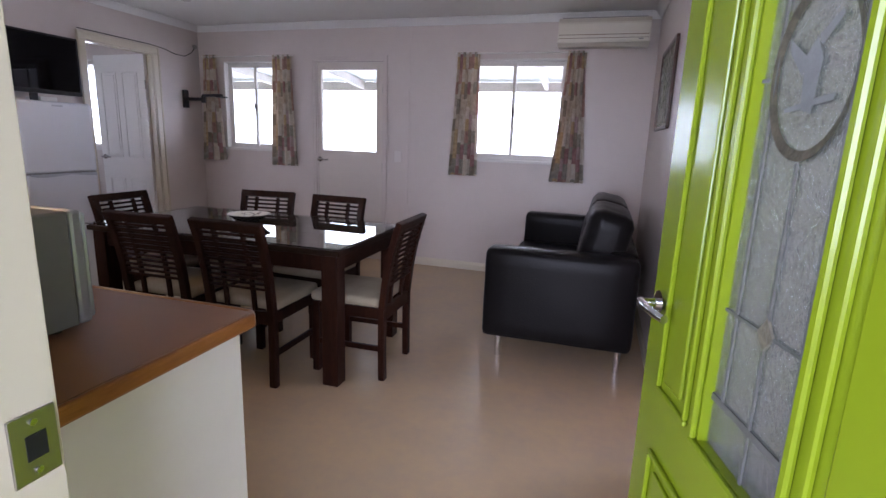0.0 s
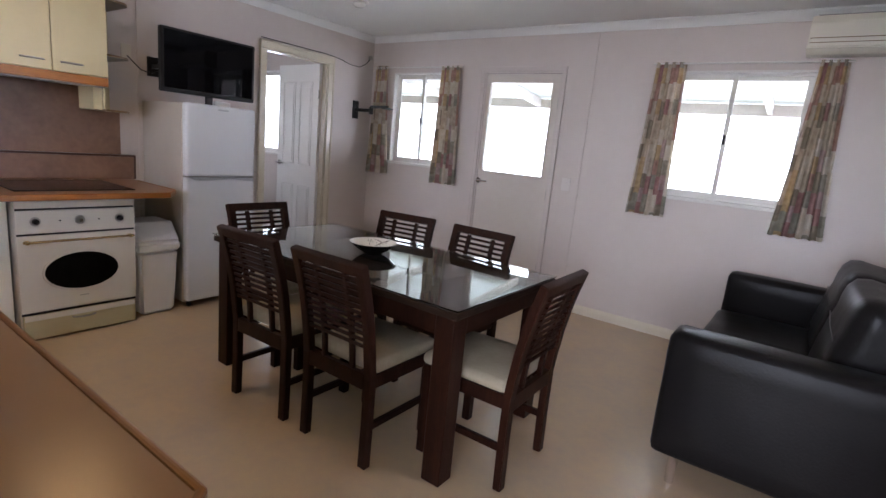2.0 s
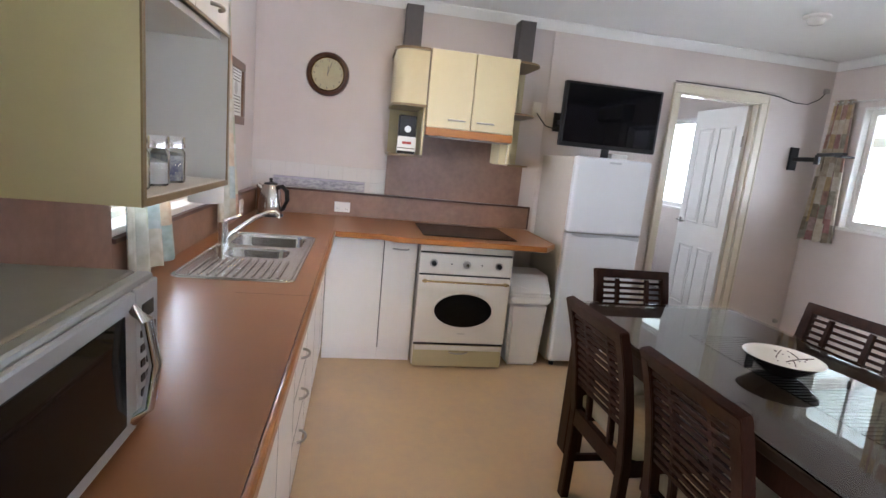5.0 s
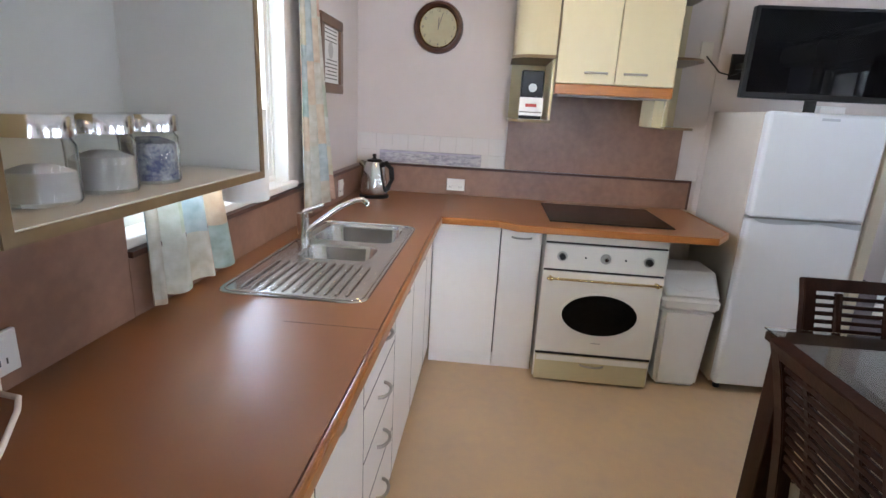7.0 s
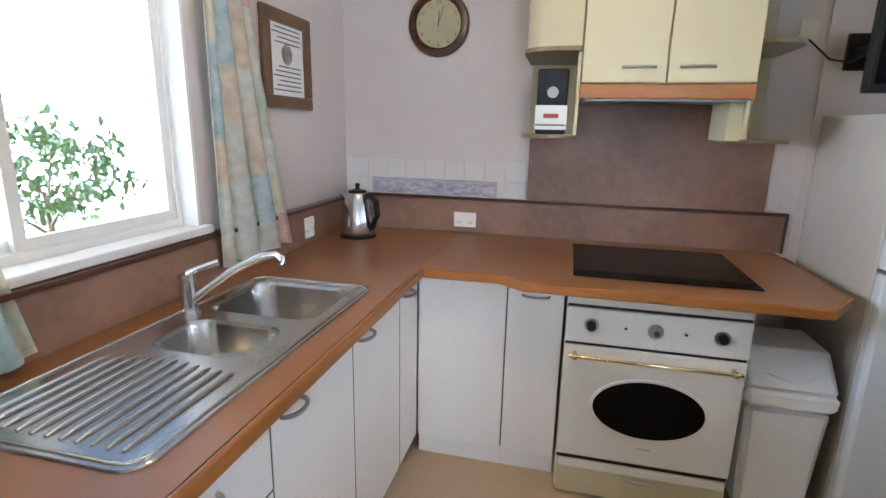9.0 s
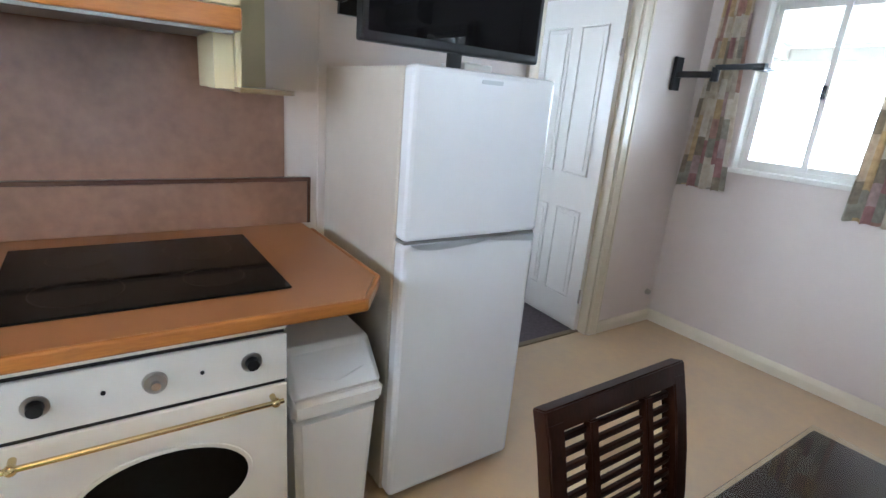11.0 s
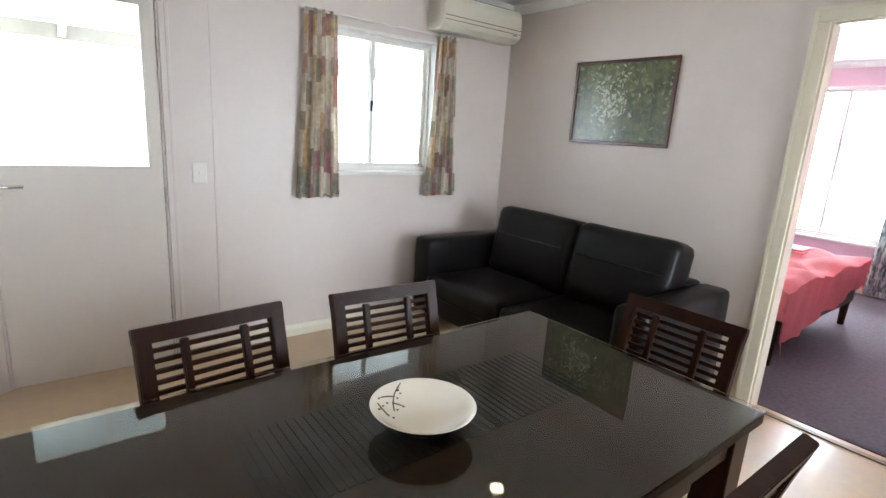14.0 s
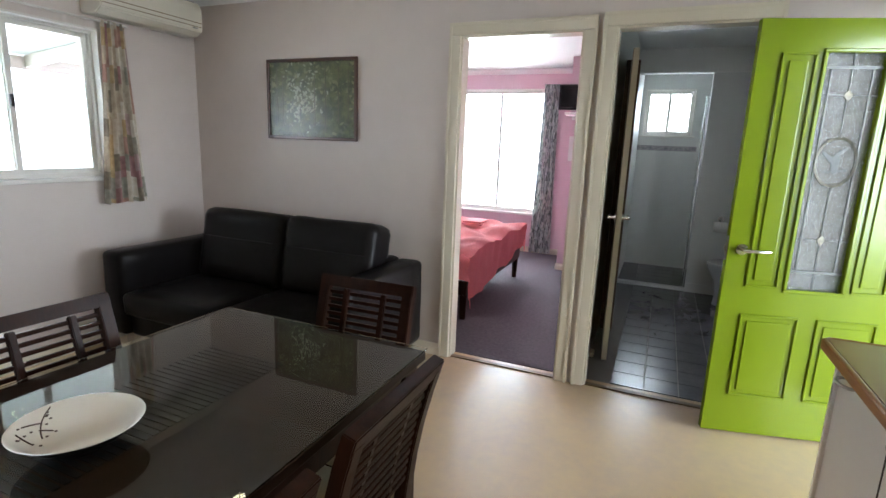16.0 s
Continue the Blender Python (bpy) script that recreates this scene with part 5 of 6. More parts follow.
dr = part("oven_door", B1(((ox - 0.02, oy0, 0.178), (ox, oy1, 0.633)), bevel=0.004), M_OVEN, ov)
for nm, ry, rz, mt, dx in (("window_rim", 0.206, 0.124, M_OVEN, 0.004), ("oven_window", 0.195, 0.114, M_HOB, 0.0055)):
    bm = B()
    bmesh.ops.create_cone(bm, cap_ends=True, segments=48, radius1=1, radius2=0.99, depth=1, matrix=Matrix.Translation((ox + dx / 2, 1.885, 0.405)) @ Matrix.Rotation(radians(90), 4, "Y") @ Matrix.Diagonal((rz, ry, dx, 1)))
    part(nm, bm, mt, dr, "dark oval oven glass" if mt is M_HOB else "")
bm = B()
rod(bm, (ox + 0.035, oy0 + 0.02, 0.602), (ox + 0.035, oy1 - 0.02, 0.602), 0.007, n=12)
for y in (oy0 + 0.04, oy1 - 0.04):
    rod(bm, (ox, y, 0.602), (ox + 0.035, y, 0.602), 0.008, n=10)
    bmesh.ops.create_uvsphere(bm, u_segments=12, v_segments=8, radius=0.013, matrix=Matrix.Translation((ox + 0.035, y, 0.602)))
part("door_rail", bm, M_BRASS, dr, "polished brass rail")
part("maker_mark", B1(((ox, 1.86, 0.243), (ox + 0.001, 1.91, 0.248))), M_PEWTER, dr)
part("drawer_gap", B1(((ox - 0.018, oy0 + 0.004, 0.163), (ox - 0.004, oy1 - 0.004, 0.177))), M_BLACK, ov)
dw = part("drawer", B1(((ox - 0.02, oy0 + 0.008, 0.012), (ox - 0.003, oy1 - 0.008, 0.162)), bevel=0.003), M_CABCREAM, ov, "cream warming drawer")
part("drawer_trim", B1(((ox - 0.003, oy0 + 0.012, 0.128), (ox + 0.004, oy1 - 0.012, 0.160)), bevel=0.002), M_OVEN, dw)
bow(dw, (ox + 0.002, 1.88, 0.118), (0, 1, 0), (1, 0, -0.4), 0.06, 0.016)

hb = thing("ceramic_hob", "black ceramic glass hob set flush in the worktop", "hob", base=(-4.4, 1.9, CT))
part("glass", B1(((-4.665, 1.585, CT + 0.001), (-4.125, 2.215, CT + 0.007)), bevel=0.003), M_HOB, hb)
for x, y, r in ((-4.53, 1.75, 0.075), (-4.53, 2.05, 0.095), (-4.27, 1.75, 0.095), (-4.27, 2.05, 0.075)):
    bm = B()
    ring_a, ring_b = ([bm.verts.new(v) for v in arc((x, y, CT + 0.0073), rr, 0, 351, 39, (1, 0, 0), (0, 1, 0))] for rr in (r - 0.0015, r + 0.0015))
    for k in range(40):
        bm.faces.new((ring_a[k], ring_a[(k + 1) % 40], ring_b[(k + 1) % 40], ring_b[k]))
    part("cooking_zone", bm, M_MARK, hb)

# splashbacks, trims and tiles
structure("splashback_west_low", B1(((W + 0.0005, S + 0.04, CT + 0.001), (W + 0.014, 2.485, 1.045))), M_SPLASH, "rose-brown laminate upstand behind the hob", "splashback")
structure("splashback_west_high", B1(((W + 0.0005, 1.35, 1.062), (W + 0.008, 2.15, 1.60)), ((W + 0.0005, 2.15, 1.062), (W + 0.008, 2.40, 1.37))), M_SPLASH, "rose-brown laminate panel behind the range hood", "splashback")
structure("splashback_trim_west", B1(((W + 0.0005, S + 0.04, 1.046), (W + 0.024, 2.485, 1.061)), ((W + 0.0005, 2.4855, CT + 0.001), (W + 0.02, 2.498, 1.061)), bevel=0.002), M_DARKTRIM, "dark timber trim strip", "trim")
structure("splashback_south_low", B1(((W + 0.015, S + 0.0005, CT + 0.001), (SINKWIN[1], S + 0.035, 1.030))), M_SPLASH, "rose-brown laminate upstand under the window", "splashback")
structure("splashback_trim_south", B1(((W + 0.025, S + 0.0005, 1.0305), (SINKWIN[1] + 0.0, S + 0.046, 1.046)), bevel=0.002), M_DARKTRIM, "dark timber trim strip", "trim")
structure("splashback_south_high", B1(((SINKWIN[1] + 0.001, S + 0.0005, CT + 0.001), (-1.17, S + 0.035, 1.245))), M_SPLASH, "rose-brown laminate wall panel above the worktop", "splashback")
tl = structure("wall_tiles", B1(((W + 0.0005, S + 0.005, 1.0625), (W + 0.004, 1.347, 1.245))), M_GROUTW, "white glazed tile band above the worktop", "tiles")
tm_ = mesh("tile", B1(((0, 0, 0), (0.006, 0.1, 0.1)), bevel=0.0015), M_TILE)
th_ = mesh("tile", B1(((0, 0, 0), (0.006, 0.1, 0.0745)), bevel=0.0015), M_TILE)
for k in range(9):
    y = 1.345 - 0.1025 * (k + 1)
    top = new("tile", tm_)
    top.location = (W + 0.004, y, 1.1445)
    top.parent = tl
    if not 0.50 < y < 1.2:
        low = new("tile", th_)
        low.location = (W + 0.004, y, 1.066)
        low.parent = tl
bt = part("border_tile", B1(((W + 0.004, 0.545, 1.066), (W + 0.011, 1.20, 1.1425)), bevel=0.001), M_BORDER, tl, "long grey landscape-patterned border tile")
part("border_band", B1(((W + 0.011, 0.55, 1.128), (W + 0.0115, 1.195, 1.138))), mat("mauve_band_print", (0.34, 0.31, 0.40), 0.3, 0, (0.40, 0.37, 0.45), 20, 0.6), tl)


def outlet(p, axis, w=0.115, h=0.075, n=2, nm="power_point"):
    o = thing(nm, "white double power point on the splashback", "power point", base=p, group="power points")
    x, y, z = p
    if axis == "x":
        part("plate", B1(((x, y - w / 2, z - h / 2), (x + 0.010, y + w / 2, z + h / 2)), bevel=0.003), M_WHITE, o)
        for s in (-1, 1):
            part("switch", B1(((x + 0.009, y + s * 0.03 - 0.006, z + 0.014), (x + 0.013, y + s * 0.03 + 0.006, z + 0.028)), bevel=0.001), M_WHITE, o)
            part("socket_slots", B1(*[((x + 0.0095, y + s * 0.03 + d - 0.0015, z - 0.02), (x + 0.0105, y + s * 0.03 + d + 0.0015, z - 0.009)) for d in (-0.007, 0.007)]), M_INK, o)
    else:
        part("plate", B1(((x - w / 2, y, z - h / 2), (x + w / 2, y + 0.010, z + h / 2)), bevel=0.003), M_WHITE, o)
        for s in (-1, 1):
            part("switch", B1(((x + s * 0.03 - 0.006, y + 0.009, z + 0.014), (x + s * 0.03 + 0.006, y + 0.013, z + 0.028)), bevel=0.001), M_WHITE, o)
            part("socket_slots", B1(*[((x + s * 0.03 + d - 0.0015, y + 0.0095, z - 0.02), (x + s * 0.03 + d + 0.0015, y + 0.0105, z - 0.009)) for d in (-0.007, 0.007)]), M_INK, o)
    return o


outlet((W + 0.0145, 1.047, 0.947), "x")
outlet((-4.30, S + 0.0355, 0.955), "y", 0.075, 0.09)
outlet((-2.225, S + 0.0355, 0.955), "y", 0.125, 0.08)
pl = thing("plug_and_cord", "white plug with a white cord looping to the microwave", "power cord", base=(-2.19, 0.47, 0.94))
part("plug", B1(((-2.205, S + 0.049, 0.915), (-2.165, S + 0.095, 0.955)), bevel=0.008), M_WHITE, pl)
part("cord", tube(B(), [(-2.185, S + 0.09, 0.93), (-2.17, 0.55, 0.935), (-2.12, 0.60, 0.95), (-2.05, 0.64, 0.935), (-1.98, 0.66, 0.902), (-1.94, 0.655, 0.888), (-1.90, 0.63, 0.886), (-1.875, 0.60, 0.90)], 0.0045, 8), M_WHITE, pl)

# sink
sk = thing("kitchen_sink", "stainless one-and-a-half bowl sink with ribbed drainer, set in the worktop", "sink", base=(-3.28, 0.73, CT))
sx0, sx1, sy0, sy1 = -3.775, -2.805, 0.515, 0.945
b1, b2 = (-3.725, -3.435, 0.565, 0.900), (-3.375, -3.18, 0.600, 0.865)
zt, zb = CT + 0.0045, CT + 0.0008


def rr(x0, x1, y0, y1, r, n=6):
    out = []
    for cx, cy, a0 in ((x1 - r, y1 - r, 0), (x0 + r, y1 - r, 90), (x0 + r, y0 + r, 180), (x1 - r, y0 + r, 270)):
        out += [(cx + r * math.cos(radians(a0 + 90 * k / n)), cy + r * math.sin(radians(a0 + 90 * k / n))) for k in range(n + 1)]
    return out


plate = B()
ol = [plate.verts.new((x, y, zt)) for x, y in rr(sx0, sx1, sy0, sy1, 0.045)]
loops = [ol] + [[plate.verts.new((x, y, zt)) for x, y in rr(*b, 0.05)] for b in (b1, b2)]
es = [plate.edges.new((l[i], l[(i + 1) % len(l)])) for l in loops for i in range(len(l))]
bmesh.ops.triangle_fill(plate, use_beauty=True, use_dissolve=False, edges=es)
low = [plate.verts.new((x, y, zb)) for x, y in rr(sx0 - 0.003, sx1 + 0.003, sy0 - 0.003, sy1 + 0.003, 0.047)]
for i in range(len(ol)):
    plate.faces.new((ol[i], ol[(i + 1) % len(ol)], low[(i + 1) % len(ol)], low[i]))
part("rim_plate", plate, M_STEEL, sk)
for (x0, x1, y0, y1), depth in ((b1, 0.16), (b2, 0.12)):
    bm = B()
    rings = []
    for ins, z, r in ((0, zt, 0.05), (0.004, zt - 0.01, 0.05), (0.010, zt - depth + 0.03, 0.05), (0.035, zt - depth, 0.05)):
        rings.append([bm.verts.new((x, y, z)) for x, y in rr(x0 + ins, x1 - ins, y0 + ins, y1 - ins, r)])
    for s, t in zip(rings, rings[1:]):
        for i in range(len(s)):
            bm.faces.new((s[i], s[(i + 1) % len(s)], t[(i + 1) % len(s)], t[i]))
    bm.faces.new(rings[-1])
    bl = part("bowl", bm, M_STEEL, sk)
    part("drain", rod(B(), ((x0 + x1) / 2, (y0 + y1) / 2, zt - depth), ((x0 + x1) / 2, (y0 + y1) / 2, zt - depth + 0.004), 0.028, n=20), M_CHROME, bl)
for k in range(11):
    y = 0.575 + k * 0.031
    part("drainer_rib", tube(B(), [(-2.845, y, zt - 0.001), (-2.87, y, zt + 0.002), (-3.12 + 0.004 * abs(k - 5), y, zt + 0.002), (-3.14 + 0.004 * abs(k - 5), y, zt - 0.001)], 0.0052, 8), M_STEEL, sk)
part("raised_lip", tube(B(), [(x, y, zt + 0.0005) for x, y in rr(sx0 + 0.012, sx1 - 0.012, sy0 + 0.012, sy1 - 0.012, 0.04)] + [(sx1 - 0.012, sy1 - 0.052, zt + 0.0005)], 0.0035, 8), M_STEEL, sk)
tp = thing("mixer_tap", "chrome mixer tap with long swung spout behind the sink", "tap", base=(-3.395, 0.555, CT))
part("base_flange", rod(B(), (-3.395, 0.555, zt), (-3.395, 0.555, zt + 0.008), 0.028, n=24), M_CHROME, tp)
part("body", rod(B(), (-3.395, 0.555, zt + 0.008), (-3.395, 0.555, CT + 0.115), 0.021, 0.023, 24), M_CHROME, tp)
part("spout", tube(B(), [(-3.395, 0.57, CT + 0.045), (-3.415, 0.615, CT + 0.085), (-3.450, 0.68, CT + 0.135), (-3.480, 0.735, CT + 0.162), (-3.495, 0.765, CT + 0.165), (-3.502, 0.78, CT + 0.152), (-3.503, 0.783, CT + 0.138)], 0.011, 12), M_CHROME, tp)
part("lever", tube(B(), [(-3.395, 0.555, CT + 0.118), (-3.410, 0.575, CT + 0.128), (-3.450, 0.615, CT + 0.142)], 0.009, 10), M_CHROME, tp)

# kettle
kt = thing("electric_kettle", "brushed stainless electric kettle with black handle on the worktop", "kettle", base=(-4.52, 0.575, CT))
kc = (-4.52, 0.575, CT)
part("power_base", lathe(B(), [(0.0, 0.0), (0.088, 0.0), (0.088, 0.014), (0.075, 0.018), (0.0, 0.018)], kc, 32), M_BLACK, kt)
part("body", lathe(B(), [(0.078, 0.019), (0.082, 0.03), (0.078, 0.09), (0.066, 0.16), (0.052, 0.205), (0.047, 0.212), (0.0, 0.212)], kc, 36), M_STEEL, kt)
part("lid", lathe(B(), [(0.045, 0.212), (0.042, 0.222), (0.015, 0.228), (0.008, 0.236), (0.013, 0.247), (0.009, 0.256), (0.0, 0.257)], kc, 28), M_BLACK, kt)
part("handle", tube(B(), [(-4.50, 0.625, CT + 0.195), (-4.485, 0.655, CT + 0.205), (-4.475, 0.685, CT + 0.18), (-4.475, 0.69, CT + 0.12), (-4.485, 0.665, CT + 0.06), (-4.50, 0.645, CT + 0.045)], 0.016, 10), M_BLACK, kt)
part("spout", tube(B(), [(-4.53, 0.525, CT + 0.165), (-4.535, 0.505, CT + 0.19), (-4.54, 0.488, CT + 0.203)], 0.016, 10), M_STEEL, kt)

# microwave
mw = thing("microwave", "silver microwave oven with dark window on the worktop", "microwave", base=(-1.66, 0.68, CT))
mx0, mx1, my0, my1, mz0, mz1 = -1.885, -1.385, 0.45, 0.812, CT + 0.012, 1.142
part("case", B1(((mx0, my0, mz0), (mx1, my1 - 0.03, mz1)), bevel=0.006), M_GREYTOP, mw)
part("front_frame", B1(((mx0, my1 - 0.03, mz0), (mx1, my1, mz1)), bevel=0.008), M_SILVER, mw)
md = part("door", B1(((mx0 + 0.105, my1, mz0 + 0.008), (mx1 - 0.006, my1 + 0.012, mz1 - 0.008)), bevel=0.006), M_SILVER, mw)
part("window", B1(((mx0 + 0.15, my1 + 0.012, mz0 + 0.035), (mx1 - 0.035, my1 + 0.0145, mz1 - 0.035)), bevel=0.001), M_SCREEN, md, "dark microwave window")
part("door_handle", tube(B(), [(mx0 + 0.125, my1 + 0.010, mz1 - 0.03), (mx0 + 0.118, my1 + 0.032, mz1 - 0.05), (mx0 + 0.112, my1 + 0.042, (mz0 + mz1) / 2), (mx0 + 0.118, my1 + 0.032, mz0 + 0.05), (mx0 + 0.125, my1 + 0.010, mz0 + 0.03)], 0.010, 10), M_CHROME, md)
kp = part("control_panel", B1(((mx0 + 0.006, my1, mz0 + 0.008), (mx0 + 0.100, my1 + 0.008, mz1 - 0.008)), bevel=0.004), M_SILVER, mw)
part("display", B1(((mx0 + 0.03, my1 + 0.008, mz1 - 0.065), (mx0 + 0.075, my1 + 0.0095, mz1 - 0.040))), M_SCREEN, kp)
for r in range(5):
    for c in range(3):
        part("button", B1(((mx0 + 0.022 + c * 0.023, my1 + 0.008, mz1 - 0.095 - r * 0.026), (mx0 + 0.038 + c * 0.023, my1 + 0.0105, mz1 - 0.082 - r * 0.026)), bevel=0.002), M_BLACK, kp)
for x in (mx0 + 0.04, mx1 - 0.04):
    for y in (my0 + 0.04, my1 - 0.06):
        part("foot", rod(B(), (x, y, CT), (x, y, mz0), 0.014, n=12), M_BLACK, mw)

# wall cabinet over the worktop with an open niche
uc = thing("wall_cabinet", "cream wall cabinet with an open olive-edged niche below white doors", "cabinet", base=(-2.33, S, 1.24))
ux0, ux1, uy1, uz0, uz1, un = -2.65, -2.005, 0.745, 1.235, 2.12, 1.665
part("end_panel", B1(((ux1 - 0.018, S + 0.036, uz0), (ux1, uy1, uz1))), M_CABCREAM, uc)
part("side_panel", B1(((ux0, S + 0.001, uz0), (ux0 + 0.018, uy1, uz1))), M_MELAMINE, uc)
part("bottom_panel", B1(((ux0 + 0.018, S + 0.036, uz0), (ux1 - 0.018, uy1, uz0 + 0.018))), M_MELAMINE, uc)
part("niche_top", B1(((ux0 + 0.018, S + 0.036, un), (ux1 - 0.018, uy1 - 0.02, un + 0.018))), M_MELAMINE, uc)
part("top_panel", B1(((ux0 + 0.018, S + 0.036, uz1 - 0.018), (ux1 - 0.018, uy1 - 0.02, uz1))), M_MELAMINE, uc)
part("back_panel", B1(((ux0 + 0.018, S + 0.036, uz0 + 0.018), (ux1 - 0.018, S + 0.042, uz1 - 0.018))), M_MELAMINE, uc)
ed = 0.016
part("edging", B1(((ux0, uy1, uz0), (ux1, uy1 + 0.004, uz0 + ed)), ((ux0, uy1, uz0 + ed), (ux0 + ed, uy1 + 0.004, un + 0.01)), ((ux1 - ed, uy1, uz0 + ed), (ux1, uy1 + 0.004, un + 0.01)), ((ux0, uy1, un + 0.01), (ux1, uy1 + 0.004, un + 0.018))), M_OLIVE, uc, "olive timber edging")
for x0, x1 in ((ux0, (ux0 + ux1) / 2), ((ux0 + ux1) / 2, ux1)):
    d = part("door", B1(((x0 + 0.002, uy1 - 0.018, un + 0.021), (x1 - 0.002, uy1, uz1)), bevel=0.002), M_CABWHITE, uc)
    bow(d, ((x0 + x1) / 2, uy1, un + 0.06), (1, 0, 0), (0, 1, 0), 0.04, 0.022)
part("catch", B1(((ux0 - 0.012, 0.60, 1.37), (ux0 - 0.0005, 0.64, 1.43)), bevel=0.003), M_DARKTRIM, uc)
for n, (x, fill, hh) in enumerate(((-2.165, M_SUGAR, 0.045), (-2.285, M_SUGAR, 0.055), (-2.40, M_SACHET, 0.07))):
    j = thing("storage_jar", "clear glass storage jar with chrome lid in the wall cabinet", "jar", base=(x, 0.652, uz0 + 0.018), group="jars in the cabinet")
    c = (x, 0.652, uz0 + 0.0185)
    part("glass", lathe(B(), [(0.0, 0.0), (0.044, 0.0), (0.047, 0.006), (0.047, 0.080), (0.040, 0.090), (0.037, 0.090), (0.044, 0.078), (0.044, 0.006), (0.0, 0.004)], c, 28), M_JAR, j)
    part("contents", lathe(B(), [(0.0, 0.005), (0.042, 0.006), (0.042, hh), (0.02, hh + 0.008), (0.0, hh + 0.006)], c, 20), fill, j, "white sugar" if fill is M_SUGAR else "packed sachets")
    part("lid", lathe(B(), [(0.0, 0.120), (0.046, 0.120), (0.048, 0.116), (0.048, 0.091), (0.0, 0.091)], c, 28), M_CHROME, j, "chrome screw lid")
ptw = thing("paper_towel_roll", "white paper towel roll hung on a chrome holder beside the cabinet", "paper towel", base=(-2.76, 0.55, 1.2))
part("roll", rod(B(), (-2.735, 0.66, 1.165), (-2.735, 0.66, 1.385), 0.055, n=28), M_PAPER, ptw)
part("holder", rod(B(), (-2.735, 0.66, 1.385), (-2.735, 0.66, 1.445), 0.03, 0.03, n=18), M_CHROME, ptw)
part("bracket", B1(((-2.735, 0.65, 1.40), (-2.651, 0.67, 1.43)), bevel=0.003), M_BLACK, ptw)

# range hood cabinet and its side shelves
rh = thing("range_hood_cabinet", "cream two-door wall cabinet over a timber-edged range hood", "cabinet", base=(-4.55, 1.855, 1.51))
hx, hy0, hy1 = -4.31, 1.56, 2.15
part("carcass", B1(((W + 0.001, hy0 + 0.012, 1.57), (hx - 0.02, hy1 - 0.012, 2.05))), M_CABCREAM, rh)
for y0 in (hy0, hy1 - 0.011):
    part("edging", B1(((W + 0.001, y0, 1.515), (hx - 0.019, y0 + 0.011, 2.055))), M_OLIVE, rh)
for y0, y1 in ((hy0, 1.855), (1.855, hy1)):
    d = part("door", B1(((hx - 0.018, y0 + 0.003, 1.572), (hx, y1 - 0.003, 2.055)), bevel=0.002), M_CABCREAM, rh)
    yc = y0 + 0.20 if y0 == hy0 else y0 + 0.10
    bow(d, (hx, yc, 1.625), (0, 1, 0), (1, 0, 0), 0.055, 0.018)
part("hood_fascia", B1(((hx - 0.03, hy0, 1.515), (hx + 0.004, hy1, 1.568)), bevel=0.006), M_EDGE, rh, "honey timber fascia")
part("hood_body", B1(((W + 0.01, hy0 + 0.012, 1.52), (hx - 0.031, hy1 - 0.012, 1.568))), M_PEWTER, rh)
part("pull_out_front", B1(((hx - 0.05, hy0 + 0.02, 1.507), (hx - 0.008, hy1 - 0.02, 1.5145))), M_GREYTOP, rh)


def rounded(x0, x1, y0, y1, r, side):
    """A shelf outline against the wall x0, rounded at its free front corner."""
    if side < 0:
        return [(x0, y1), (x0, y0)] + [(x1 - r + r * math.sin(radians(a)), y0 + r - r * math.cos(radians(a))) for a in range(0, 91, 10)] + [(x1, y1)]
    return [(x0, y0), (x1, y0)] + [(x1 - r + r * math.cos(radians(a)), y1 - r + r * math.sin(radians(a))) for a in range(0, 91, 10)] + [(x0, y1)]


ls = thing("corner_shelf_unit", "cream shelf unit with a curved door above an open niche", "shelf", base=(-4.6, 1.45, 1.36))
for z in (1.365, 1.69, 2.045):
    part("shelf", prism(B(), rounded(W + 0.001, -4.345, 1.335, 1.558, 0.12, -1), z, z + 0.016), M_OLIVE, ls, "olive-edged rounded shelf")
part("curved_door", prism(B(), rounded(W + 0.001, -4.36, 1.345, 1.557, 0.11, -1), 1.7075, 2.044), M_CABCREAM, ls)
part("side_panel", B1(((W + 0.001, 1.546, 1.3815), (-4.37, 1.558, 1.689))), M_CABCREAM, ls)
part("back_panel", B1(((W + 0.001, 1.345, 1.3815), (W + 0.012, 1.545, 1.689))), M_CABCREAM, ls)
rs = thing("corner_shelf_unit", "cream open shelf unit with rounded olive-edged shelves beside the hood", "shelf", base=(-4.6, 2.24, 1.36))
for z in (1.365, 1.71, 2.045):
    part("shelf", prism(B(), rounded(W + 0.001, -4.36, 2.151, 2.335, 0.13, 1), z, z + 0.013), M_OLIVE, rs, "olive-edged rounded shelf")
part("side_panel", B1(((W + 0.001, 2.152, 1.3785), (-4.40, 2.166, 2.044))), M_CABCREAM, rs)
part("back_panel", B1(((W + 0.001, 2.167, 1.3785), (W + 0.012, 2.335, 2.044))), M_CABCREAM, rs)
part("lower_side", B1(((-4.66, 2.10, 1.372), (-4.42, 2.150, 1.5145))), M_CABCREAM, rs)
for y0, y1 in ((1.40, 1.515), (2.20, 2.315)):
    db = thing("dark_box", "dark grey upright box on top of the shelf unit", "box", B1(((-4.72, y0, 2.0585 if y0 > 2 else 2.0615), (-4.60, y1, 2.375)), bevel=0.003), M_DUCT, "boxes on the shelf units")
cf = thing("coffee_canister", "black coffee packet with a white label in the shelf niche", "canister", base=(-4.46, 1.455, 1.381))
part("pack", B1(((-4.52, 1.395, 1.3815), (-4.43, 1.515, 1.635)), bevel=0.008), M_BLACK, cf)
